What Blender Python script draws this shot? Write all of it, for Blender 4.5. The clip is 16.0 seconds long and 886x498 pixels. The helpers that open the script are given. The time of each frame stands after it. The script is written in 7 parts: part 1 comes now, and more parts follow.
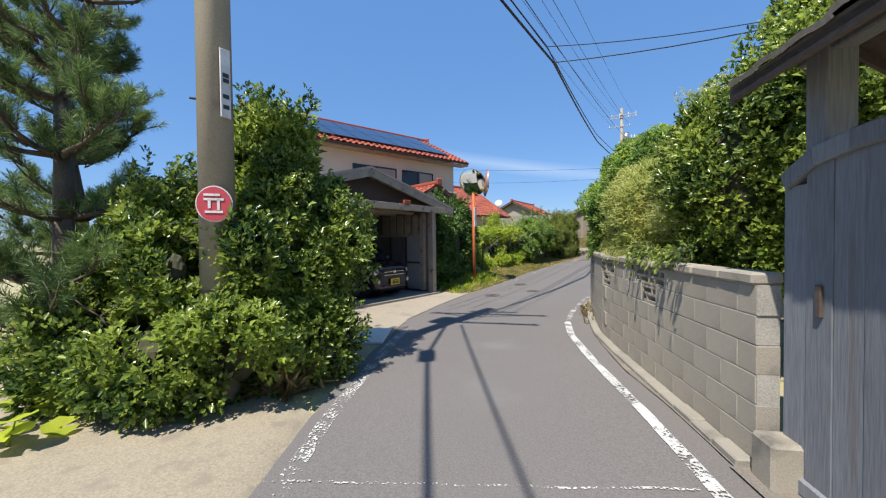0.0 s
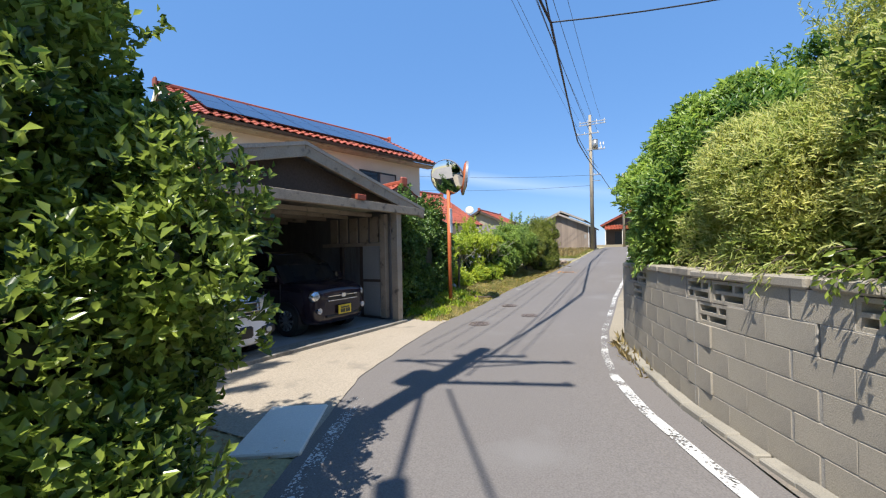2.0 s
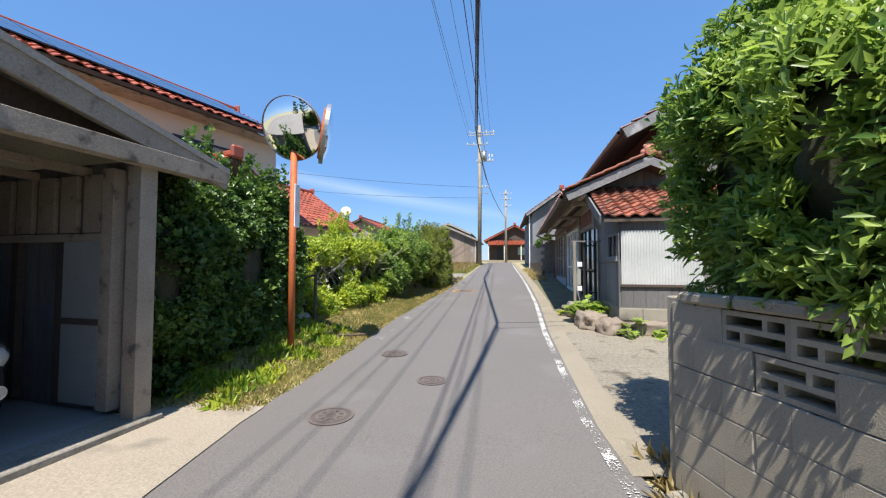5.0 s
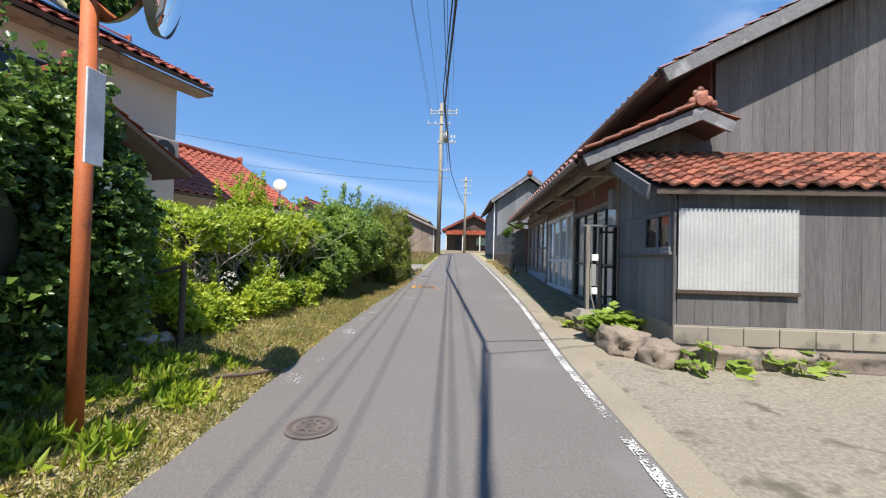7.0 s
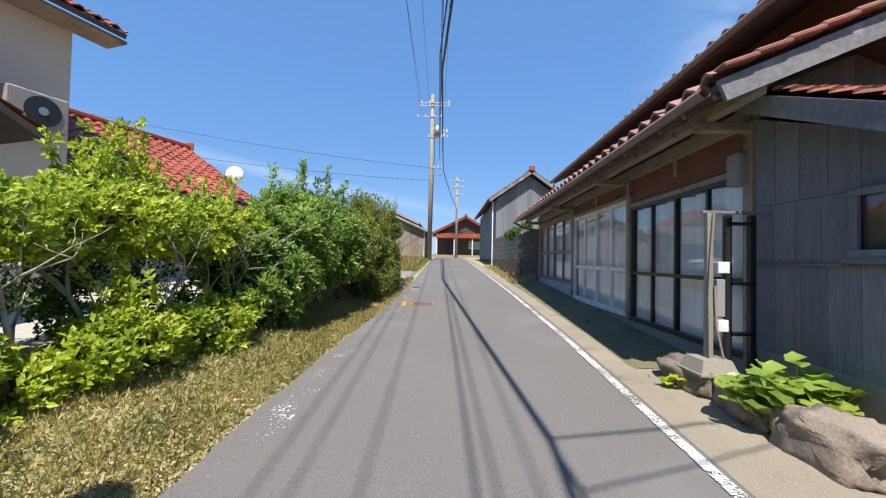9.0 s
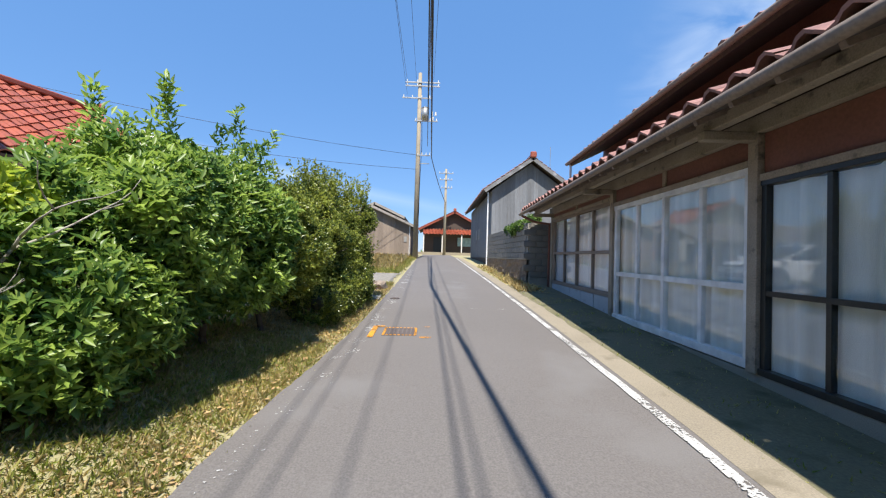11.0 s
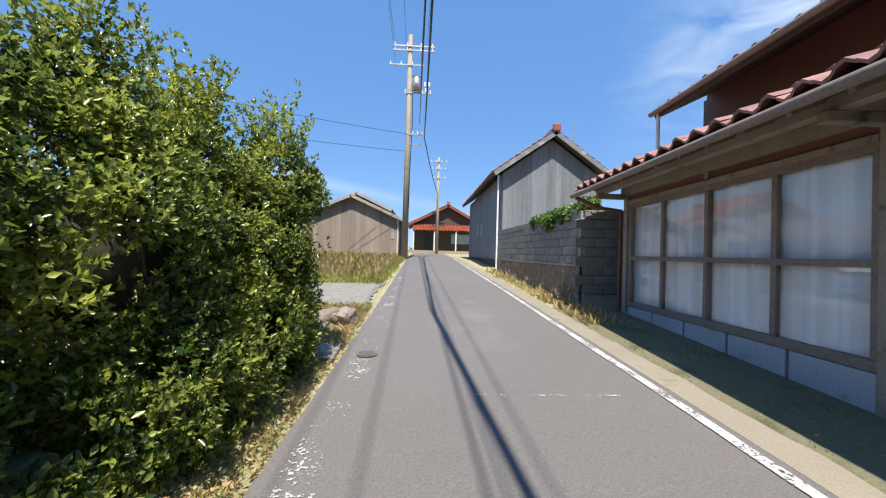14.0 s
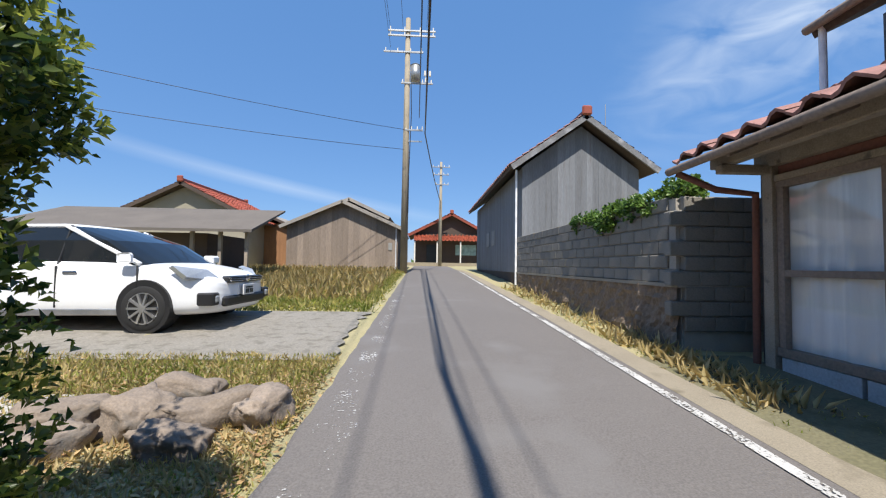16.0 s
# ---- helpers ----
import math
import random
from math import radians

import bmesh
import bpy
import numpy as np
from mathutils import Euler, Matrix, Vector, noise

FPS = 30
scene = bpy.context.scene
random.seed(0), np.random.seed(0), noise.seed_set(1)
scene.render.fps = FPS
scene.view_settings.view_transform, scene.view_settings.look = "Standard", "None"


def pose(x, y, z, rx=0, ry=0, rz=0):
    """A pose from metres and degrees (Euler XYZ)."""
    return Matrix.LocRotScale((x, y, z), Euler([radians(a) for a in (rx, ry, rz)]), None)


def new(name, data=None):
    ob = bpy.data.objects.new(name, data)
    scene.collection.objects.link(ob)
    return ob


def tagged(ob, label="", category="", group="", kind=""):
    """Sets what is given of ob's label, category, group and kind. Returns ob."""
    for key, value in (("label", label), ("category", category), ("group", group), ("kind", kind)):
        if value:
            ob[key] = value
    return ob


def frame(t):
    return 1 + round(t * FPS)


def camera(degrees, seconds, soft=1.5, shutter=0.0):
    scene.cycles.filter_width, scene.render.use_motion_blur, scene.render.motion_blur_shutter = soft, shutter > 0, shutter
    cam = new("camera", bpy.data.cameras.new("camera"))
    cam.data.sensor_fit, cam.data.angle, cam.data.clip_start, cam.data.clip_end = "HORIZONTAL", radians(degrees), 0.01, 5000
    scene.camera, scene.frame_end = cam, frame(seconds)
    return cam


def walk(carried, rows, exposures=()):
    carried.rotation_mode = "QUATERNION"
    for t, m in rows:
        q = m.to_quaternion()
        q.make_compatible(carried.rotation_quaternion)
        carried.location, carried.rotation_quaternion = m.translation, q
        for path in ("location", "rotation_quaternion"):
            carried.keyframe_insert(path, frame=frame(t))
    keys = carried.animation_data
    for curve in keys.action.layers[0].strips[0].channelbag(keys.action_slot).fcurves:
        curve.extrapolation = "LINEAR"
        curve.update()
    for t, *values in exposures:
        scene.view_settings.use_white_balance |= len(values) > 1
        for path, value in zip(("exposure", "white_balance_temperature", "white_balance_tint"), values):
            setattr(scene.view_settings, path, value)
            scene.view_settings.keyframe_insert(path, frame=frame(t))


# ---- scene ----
cam = camera(97.6, 16.0, 1.2)
METRES, EYE, TILT, LEAN, TURN = 23.4, 1.55, 0.0, 0.0, 31.6
ROWS = [
    (0.0, 0.0, 0.0, 0.0, -0.01, -1.21, 0.62),
    (0.5, -0.0018, 0.0304, 0.0001, -1.03, -0.67, 0.58),
    (1.0, -0.0041, 0.0608, -0.0001, -2.46, -0.13, 0.7),
    (1.5, -0.0038, 0.0911, -0.0009, -4.02, 0.26, 0.98),
    (2.0, -0.0048, 0.1205, -0.0016, -5.45, 0.47, 1.18),
    (2.5, -0.002, 0.1502, -0.0022, -7.25, 0.81, 1.25),
    (3.0, 0.0026, 0.1795, -0.003, -9.66, 1.09, 1.11),
    (3.5, 0.01, 0.2086, -0.0033, -12.91, 1.44, 0.83),
    (4.0, 0.0183, 0.2372, -0.0037, -16.32, 1.81, 0.5),
    (4.5, 0.0276, 0.2653, -0.0037, -19.81, 2.14, 0.22),
    (5.0, 0.0382, 0.2923, -0.0035, -22.63, 2.27, -0.13),
    (7.5, 0.094, 0.4373, -0.0039, -30.53, 0.57, -1.5),
    (8.0, 0.1073, 0.4651, -0.0038, -31.31, 0.47, -1.4),
    (8.5, 0.1183, 0.4927, -0.003, -31.37, 0.78, -1.28),
    (9.0, 0.1313, 0.5203, -0.0022, -31.18, 1.53, -1.19),
    (11.5, 0.2122, 0.6607, 0.0046, -33.52, 0.8, -1.72),
    (12.0, 0.2265, 0.689, 0.0062, -33.66, 0.55, -1.8),
    (12.5, 0.243, 0.7177, 0.0072, -33.87, 0.45, -1.87),
    (13.0, 0.2574, 0.7477, 0.0081, -34.29, 0.29, -1.87),
    (13.5, 0.2741, 0.7757, 0.0091, -34.67, 0.35, -1.7),
    (14.0, 0.2891, 0.804, 0.0098, -34.84, 0.66, -1.61),
    (14.5, 0.3066, 0.8309, 0.0104, -34.91, 1.02, -1.43),
    (15.0, 0.3225, 0.8581, 0.0104, -34.79, 1.43, -1.25),
    (15.5, 0.3406, 0.8862, 0.0106, -34.8, 1.94, -0.98),
    (16.0, 0.3577, 0.9141, 0.0118, -34.52, 2.39, -0.85),
]
walk(cam, [(t, pose(0, 0, EYE, TILT, LEAN, TURN) @ pose(METRES * x, METRES * y, METRES * z, 90 + pitch, roll, yaw)) for t, x, y, z, yaw, pitch, roll in ROWS],
     [(0, 0.56), (2, 0.76), (5, 0.74), (8, 0.6), (11.5, 0.74), (15, 0.66), (16, 0.5)])

# ---- light ----
SUN_DIR = Vector((0.02, 0.496, -0.868))
sun_data = bpy.data.lights.new("sun", "SUN")
sun_data.energy, sun_data.angle, sun_data.color = 5.0, radians(0.53), (1.0, 0.945, 0.865)
sun = new("sun", sun_data)
sun.rotation_mode = "QUATERNION"
sun.rotation_quaternion = SUN_DIR.to_track_quat("-Z", "Y")
scene.view_settings.exposure = 0.55

world = bpy.data.worlds.new("sky")
scene.world = world
world.use_nodes = True
wn, wl = world.node_tree.nodes, world.node_tree.links
sky = wn.new("ShaderNodeTexSky")
sky.sky_type, sky.sun_disc = "NISHITA", False
sky.sun_elevation = math.asin(-SUN_DIR.z)
sky.sun_rotation = math.atan2(-SUN_DIR.x, -SUN_DIR.y)
sky.air_density, sky.dust_density, sky.ozone_density = 1.0, 0.15, 3.0
wn["Background"].inputs["Strength"].default_value = 0.1
tint = wn.new("ShaderNodeHueSaturation")
tint.inputs["Saturation"].default_value = 1.04
even = wn.new("ShaderNodeMix")
even.data_type = "RGBA"
even.inputs[0].default_value = 0.6
even.inputs[7].default_value = (1.17, 2.68, 5.85, 1)
wl.new(sky.outputs[0], even.inputs[6])
wl.new(even.outputs[2], tint.inputs["Color"])
# thin cirrus: a low streak and a feathered patch
wc = wn.new("ShaderNodeTexCoord")
sep = wn.new("ShaderNodeSeparateXYZ")
wl.new(wc.outputs["Generated"], sep.inputs[0])


def wmath(op, a, b=None, c=None, clamp=False):
    q = wn.new("ShaderNodeMath")
    q.operation, q.use_clamp = op, clamp
    for i, v in enumerate((a, b, c)):
        if v is None:
            continue
        if isinstance(v, (int, float)):
            q.inputs[i].default_value = v
        else:
            wl.new(v, q.inputs[i])
    return q.outputs[0]


def soft_band(v, centre, width):
    """1 at the centre, falling to 0 at width to either side."""
    return wmath("SUBTRACT", 1.0, wmath("DIVIDE", wmath("ABSOLUTE", wmath("SUBTRACT", v, centre)), width), clamp=True)


azim = wmath("ARCTAN2", sep.outputs["X"], sep.outputs["Y"])
elev = wmath("ARCSINE", sep.outputs["Z"])
wmap = wn.new("ShaderNodeMapping")
wmap.inputs["Rotation"].default_value = (0.0, 0.35, 0.5)
wmap.inputs["Scale"].default_value = (2.2, 9.0, 14.0)
wl.new(wc.outputs["Generated"], wmap.inputs["Vector"])
feather = wn.new("ShaderNodeTexNoise")
feather.inputs["Scale"].default_value, feather.inputs["Detail"].default_value, feather.inputs["Distortion"].default_value = 1.3, 7.0, 0.6
wl.new(wmap.outputs[0], feather.inputs["Vector"])
puff = wmath("MULTIPLY_ADD", feather.outputs["Fac"], 2.6, -0.95, clamp=True)
streak = wmath("MULTIPLY", soft_band(wmath("MULTIPLY_ADD", azim, 0.16, elev), 0.125, 0.022), soft_band(azim, -0.35, 0.55))
patch = wmath("MULTIPLY", soft_band(wmath("MULTIPLY_ADD", azim, -0.35, elev), 0.2, 0.2), soft_band(azim, 0.88, 0.45))
cloud = wmath("ADD", wmath("MULTIPLY", streak, 0.38), wmath("MULTIPLY", wmath("MULTIPLY", patch, puff), 1.2), clamp=True)
veil = wn.new("ShaderNodeMix")
veil.data_type = "RGBA"
veil.inputs[7].default_value = (6.5, 7.2, 8.0, 1)
wl.new(wmath("MULTIPLY", cloud, 0.75), veil.inputs[0])
wl.new(tint.outputs[0], veil.inputs[6])
wl.new(veil.outputs[2], wn["Background"].inputs["Color"])


# ---- ground heights ----
def rise(y):
    if y < 8:
        return 0.0
    if y < 13:
        return 0.0045 * (y - 8) ** 2
    if y < 42:
        return 0.045 * (y - 10.5)
    return 1.4175 + 0.02 * (min(y, 62) - 42)


def smooth(a, b, v):
    v = max(0.0, min(1.0, (v - a) / (b - a)))
    return v * v * (3 - 2 * v)


def table(rows, y):
    if y <= rows[0][0]:
        a, b = rows[0], rows[1]
    elif y >= rows[-1][0]:
        a, b = rows[-2], rows[-1]
    else:
        for a, b in zip(rows, rows[1:]):
            if a[0] <= y <= b[0]:
                break
    return a[1] + (b[1] - a[1]) * (y - a[0]) / (b[0] - a[0])


LEFT = [(-9, 3.6), (-4, 0.75), (1.36, -2.25), (2.36, -2.85), (4.16, -3.75), (6.1, -4.62), (7.8, -4.98), (9.7, -5.25), (12, -5.25), (15, -5.32), (18, -5.18), (21, -4.98), (26, -4.92), (46, -4.9), (60, -4.9)]
LINE = [(-9, 5.8), (-4, 3.45), (3.02, 0.11), (3.96, -0.34), (5.15, -0.95), (6.35, -1.5), (7.3, -1.8), (8.4, -1.98), (10, -2.08), (14, -2.06), (18, -1.92), (23, -1.88), (30, -1.92), (40, -2.05), (46, -2.1), (60, -2.1)]
KERB = [(-9, 6.3), (-4, 3.9), (3.1, 0.36), (4.1, -0.1), (5.0, -0.58), (6.1, -1.02), (7.2, -1.38), (8.4, -1.68), (9.2, -1.9), (10, -1.95), (14, -1.92), (18, -1.76), (23, -1.7), (30, -1.74), (40, -1.88), (46, -1.9), (60, -1.9)]


def verge(x, y):
    """Height of the open ground beside the road."""
    z = rise(y)
    edge = table(LEFT, y)
    bank = 0.28 * smooth(9.9, 11.5, y) * (1 - smooth(23.5, 25.5, y))
    z += bank * smooth(0.15, 1.5, edge - x)
    return z


# ---- mesh helpers ----
def part(name, bm, material, parent=None, label=""):
    me = bpy.data.meshes.new(name)
    bm.to_mesh(me)
    bm.free()
    me.materials.append(material)
    ob = new(name, me)
    ob.parent = parent
    if label:
        ob["label"] = label
    return ob


def solid(name, verts, faces, material, parent=None, smoothed=False, label=""):
    me = bpy.data.meshes.new(name)
    me.from_pydata([tuple(v) for v in verts], [], faces)
    me.materials.append(material)
    if smoothed:
        me.polygons.foreach_set("use_smooth", [True] * len(me.polygons))
    ob = new(name, me)
    ob.parent = parent
    if label:
        ob["label"] = label
    return ob


def thing(name, m, label, category, group="", kind=""):
    ob = new(name)
    ob.empty_display_size = 0.2
    ob.matrix_basis = m
    return tagged(ob, label, category, group, kind)


def box(bm, x0, x1, y0, y1, z0, z1, bevel=0.0, m=None):
    r = bmesh.ops.create_cube(bm, size=1.0)
    vs = r["verts"]
    bmesh.ops.scale(bm, verts=vs, vec=(abs(x1 - x0), abs(y1 - y0), abs(z1 - z0)))
    bmesh.ops.translate(bm, verts=vs, vec=((x0 + x1) / 2, (y0 + y1) / 2, (z0 + z1) / 2))
    if m is not None:
        bmesh.ops.transform(bm, matrix=m, verts=vs)
    if bevel:
        es = list({e for v in vs for e in v.link_edges})
        bmesh.ops.bevel(bm, geom=es, offset=bevel, segments=1, affect="EDGES")
    return bm


def nb():
    return bmesh.new()


def boxed(name, x0, x1, y0, y1, z0, z1, material, parent=None, bevel=0.004, label="", m=None):
    return part(name, box(nb(), x0, x1, y0, y1, z0, z1, bevel, m), material, parent, label)


def rod(bm, p, q, r0, r1=None, n=8, cap=True):
    p, q = Vector(p), Vector(q)
    r1 = r0 if r1 is None else r1
    d = q - p
    m = Matrix.Translation((p + q) / 2) @ d.to_track_quat("Z", "Y").to_matrix().to_4x4()
    bmesh.ops.create_cone(bm, cap_ends=cap, segments=n, radius1=r0, radius2=r1, depth=d.length, matrix=m)
    return bm


def beam(bm, p, q, w, h, bevel=0.004):
    """A squared timber from p to q, w wide and h high."""
    p, q = Vector(p), Vector(q)
    d = q - p
    side = d.cross(Vector((0, 0, 1)))
    side = side.normalized() if side.length > 1e-4 else Vector((1, 0, 0))
    up = side.cross(d).normalized()
    m = Matrix((side, d.normalized(), up)).transposed().to_4x4()
    m.translation = (p + q) / 2
    return box(bm, -w / 2, w / 2, -d.length / 2, d.length / 2, -h / 2, h / 2, bevel, m)


def prism(bm, ring, d):
    """A closed outline pushed along d."""
    d = Vector(d)
    a = [bm.verts.new(Vector(p)) for p in ring]
    b = [bm.verts.new(Vector(p) + d) for p in ring]
    bm.faces.new(a)
    bm.faces.new(b[::-1])
    n = len(a)
    for i in range(n):
        bm.faces.new((a[i], b[i], b[(i + 1) % n], a[(i + 1) % n]))
    bmesh.ops.recalc_face_normals(bm, faces=bm.faces)
    return bm


def shaded(ob):
    ob.data.polygons.foreach_set("use_smooth", [True] * len(ob.data.polygons))
    return ob


def tube(name, pts, r, material, parent=None, label="", res=2):
    cu = bpy.data.curves.new(name, "CURVE")
    cu.dimensions, cu.bevel_depth, cu.bevel_resolution = "3D", r, res
    sp = cu.splines.new("POLY")
    sp.points.add(len(pts) - 1)
    for q, p in zip(sp.points, pts):
        q.co = (*p, 1)
    cu.materials.append(material)
    ob = new(name, cu)
    ob.parent = parent
    if label:
        ob["label"] = label
    return ob


def sagging(p, q, sag, n=14):
    p, q = Vector(p), Vector(q)
    return [p.lerp(q, i / n) - Vector((0, 0, sag * 4 * (i / n) * (1 - i / n))) for i in range(n + 1)]


# ---- materials ----
def mat(name, base, rough=0.7, metal=0.0, two=None, scale=4.0, fine=40.0, amount=0.5, bump=0.2, spec=0.5, stretch=(1, 1, 1), bump_scale=None, islands=0.0, objects=0.0, stain=None, stain_scale=1.0, stain_cut=0.55):
    """Colour in two scales, grain, stains and bump; all in metres of the object."""
    m = bpy.data.materials.new(name)
    m.use_nodes = True
    n, l = m.node_tree.nodes, m.node_tree.links
    b = n["Principled BSDF"]
    b.inputs["Roughness"].default_value, b.inputs["Metallic"].default_value = rough, metal
    b.inputs["Specular IOR Level"].default_value = spec
    tc = n.new("ShaderNodeTexCoord")
    mp = n.new("ShaderNodeMapping")
    mp.inputs["Scale"].default_value = stretch
    l.new(tc.outputs["Object"], mp.inputs["Vector"])

    def tex(sc, detail=4.0):
        t = n.new("ShaderNodeTexNoise")
        t.inputs["Scale"].default_value, t.inputs["Detail"].default_value = sc, detail
        l.new(mp.outputs[0], t.inputs["Vector"])
        return t.outputs["Fac"]

    def mix(fac, a, c, kind="MIX"):
        x = n.new("ShaderNodeMix")
        x.data_type, x.blend_type = "RGBA", kind
        for s, v in ((x.inputs[0], fac), (x.inputs[6], a), (x.inputs[7], c)):
            if isinstance(v, (int, float)):
                s.default_value = v
            elif isinstance(v, tuple):
                s.default_value = (*v, 1)
            else:
                l.new(v, s)
        return x.outputs[2]

    def ramp(v, lo, hi):
        r = n.new("ShaderNodeMapRange")
        r.inputs[1].default_value, r.inputs[2].default_value = lo, hi
        l.new(v, r.inputs[0])
        return r.outputs[0]

    two = two or tuple(c * 0.62 for c in base)
    big, small = tex(scale), tex(fine, 6.0)
    col = mix(ramp(big, 0.32, 0.68), base, two)
    col = mix(amount, col, mix(ramp(small, 0.3, 0.7), tuple(c * 0.62 for c in base), tuple(min(1, c * 1.28) for c in base)), "MIX")
    if stain:
        col = mix(ramp(tex(stain_scale, 8.0), stain_cut, stain_cut + 0.12), col, stain)
    for amt, src in ((islands, "g"), (objects, "o")):
        if amt:
            if src == "g":
                r = n.new("ShaderNodeNewGeometry").outputs["Random Per Island"]
            else:
                r = n.new("ShaderNodeObjectInfo").outputs["Random"]
            hs = n.new("ShaderNodeHueSaturation")
            mr = n.new("ShaderNodeMapRange")
            mr.inputs[3].default_value, mr.inputs[4].default_value = 1 - amt, 1 + amt
            l.new(r, mr.inputs[0])
            l.new(mr.outputs[0], hs.inputs["Value"])
            l.new(col, hs.inputs["Color"])
            col = hs.outputs[0]
    l.new(col, b.inputs["Base Color"])
    if bump:
        bp = n.new("ShaderNodeBump")
        bp.inputs["Strength"].default_value, bp.inputs["Distance"].default_value = bump, 0.01
        l.new(tex(bump_scale, 6.0) if bump_scale else small, bp.inputs["Height"])
        l.new(bp.outputs[0], b.inputs["Normal"])
    return m


def leafy(name, base, two, rough=0.38, glow=0.3):
    """Leaf skin: colour by leaf, gloss, and some light through it."""
    m = bpy.data.materials.new(name)
    m.use_nodes = True
    n, l = m.node_tree.nodes, m.node_tree.links
    b, out = n["Principled BSDF"], n["Material Output"]
    g = n.new("ShaderNodeNewGeometry")
    tc = n.new("ShaderNodeTexCoord")
    t = n.new("ShaderNodeTexNoise")
    t.inputs["Scale"].default_value = 1.6
    l.new(tc.outputs["Object"], t.inputs["Vector"])
    add = n.new("ShaderNodeMath")
    add.operation = "MULTIPLY_ADD"
    l.new(g.outputs["Random Per Island"], add.inputs[0])
    add.inputs[1].default_value = 0.75
    sub = n.new("ShaderNodeMapRange")
    sub.inputs[1].default_value, sub.inputs[2].default_value, sub.inputs[3].default_value, sub.inputs[4].default_value = 0.3, 0.7, -0.2, 0.45
    l.new(t.outputs["Fac"], sub.inputs[0])
    l.new(sub.outputs[0], add.inputs[2])
    x = n.new("ShaderNodeValToRGB")
    e = x.color_ramp.elements
    e[0].color, e[1].color = (*base, 1), (*two, 1)
    e[0].position, e[1].position = 0.1, 0.95
    l.new(add.outputs[0], x.inputs[0])
    l.new(x.outputs[0], b.inputs["Base Color"])
    b.inputs["Roughness"].default_value = rough
    tr = n.new("ShaderNodeBsdfTranslucent")
    l.new(x.outputs[0], tr.inputs["Color"])
    ms = n.new("ShaderNodeMixShader")
    ms.inputs[0].default_value = glow
    l.new(b.outputs[0], ms.inputs[1])
    l.new(tr.outputs[0], ms.inputs[2])
    l.new(ms.outputs[0], out.inputs["Surface"])
    return m


def glassy(name, tint=(0.8, 0.85, 0.85), rough=0.02, see=0.75):
    m = bpy.data.materials.new(name)
    m.use_nodes = True
    n, l = m.node_tree.nodes, m.node_tree.links
    out = n["Material Output"]
    gl = n.new("ShaderNodeBsdfGlossy")
    gl.inputs["Roughness"].default_value = rough
    tr = n.new("ShaderNodeBsdfTransparent")
    tr.inputs["Color"].default_value = (*tint, 1)
    lw = n.new("ShaderNodeLayerWeight")
    lw.inputs["Blend"].default_value = 0.5
    fr = n.new("ShaderNodeMath")
    fr.operation = "POWER"
    l.new(lw.outputs["Facing"], fr.inputs[0])
    fr.inputs[1].default_value = 3.4
    ad = n.new("ShaderNodeMath")
    ad.operation, ad.use_clamp = "MULTIPLY_ADD", True
    ad.inputs[1].default_value, ad.inputs[2].default_value = 0.42, 1.0 - see
    l.new(fr.outputs[0], ad.inputs[0])
    ms = n.new("ShaderNodeMixShader")
    l.new(ad.outputs[0], ms.inputs[0])
    l.new(tr.outputs[0], ms.inputs[1])
    l.new(gl.outputs[0], ms.inputs[2])
    l.new(ms.outputs[0], out.inputs["Surface"])
    return m


def worn_paint(name, base, under, cut=0.5, scale=28.0):
    """Road paint with holes that let the asphalt show."""
    m = mat(name, base, 0.75, scale=3, fine=70, bump=0.1)
    n, l = m.node_tree.nodes, m.node_tree.links
    tr = n.new("ShaderNodeBsdfTransparent")
    tc = n.new("ShaderNodeTexCoord")
    ts = []
    for sc, de in ((scale, 8.0), (3.0, 3.0)):
        t = n.new("ShaderNodeTexNoise")
        t.inputs["Scale"].default_value, t.inputs["Detail"].default_value = sc, de
        l.new(tc.outputs["Object"], t.inputs["Vector"])
        ts.append(t.outputs["Fac"])
    ad = n.new("ShaderNodeMath")
    ad.operation = "MULTIPLY_ADD"
    l.new(ts[1], ad.inputs[0])
    ad.inputs[1].default_value = 0.7
    l.new(ts[0], ad.inputs[2])
    mr = n.new("ShaderNodeMapRange")
    mr.inputs[1].default_value, mr.inputs[2].default_value = cut + 0.33, cut + 0.39
    l.new(ad.outputs[0], mr.inputs[0])
    ms = n.new("ShaderNodeMixShader")
    l.new(mr.outputs[0], ms.inputs[0])
    l.new(n["Principled BSDF"].outputs[0], ms.inputs[1])
    l.new(tr.outputs[0], ms.inputs[2])
    l.new(ms.outputs[0], n["Material Output"].inputs["Surface"])
    return m


ASPHALT = mat("asphalt", (0.158, 0.144, 0.134), 0.9, two=(0.13, 0.118, 0.109), scale=0.45, fine=75, amount=0.6, bump=0.5, stain=(0.17, 0.16, 0.152), stain_scale=0.7, stain_cut=0.58)
DIRT = mat("dry_ground", (0.37, 0.32, 0.18), 0.95, two=(0.27, 0.26, 0.12), scale=1.3, fine=45, amount=0.45, bump=0.6)
SAND = mat("sandy_concrete", (0.31, 0.265, 0.19), 0.92, two=(0.26, 0.22, 0.155), scale=1.1, fine=60, amount=0.6, bump=0.4, stain=(0.24, 0.2, 0.15), stain_scale=5, stain_cut=0.55)
CONCRETE = mat("concrete", (0.29, 0.265, 0.215), 0.88, two=(0.2, 0.185, 0.15), scale=1.3, fine=110, amount=0.4, bump=0.3, stain=(0.13, 0.12, 0.1), stain_scale=2.2, stain_cut=0.6)
SLAB = mat("grey_slab", (0.3, 0.3, 0.29), 0.85, two=(0.22, 0.22, 0.21), scale=1.2, fine=110, amount=0.35, bump=0.2)
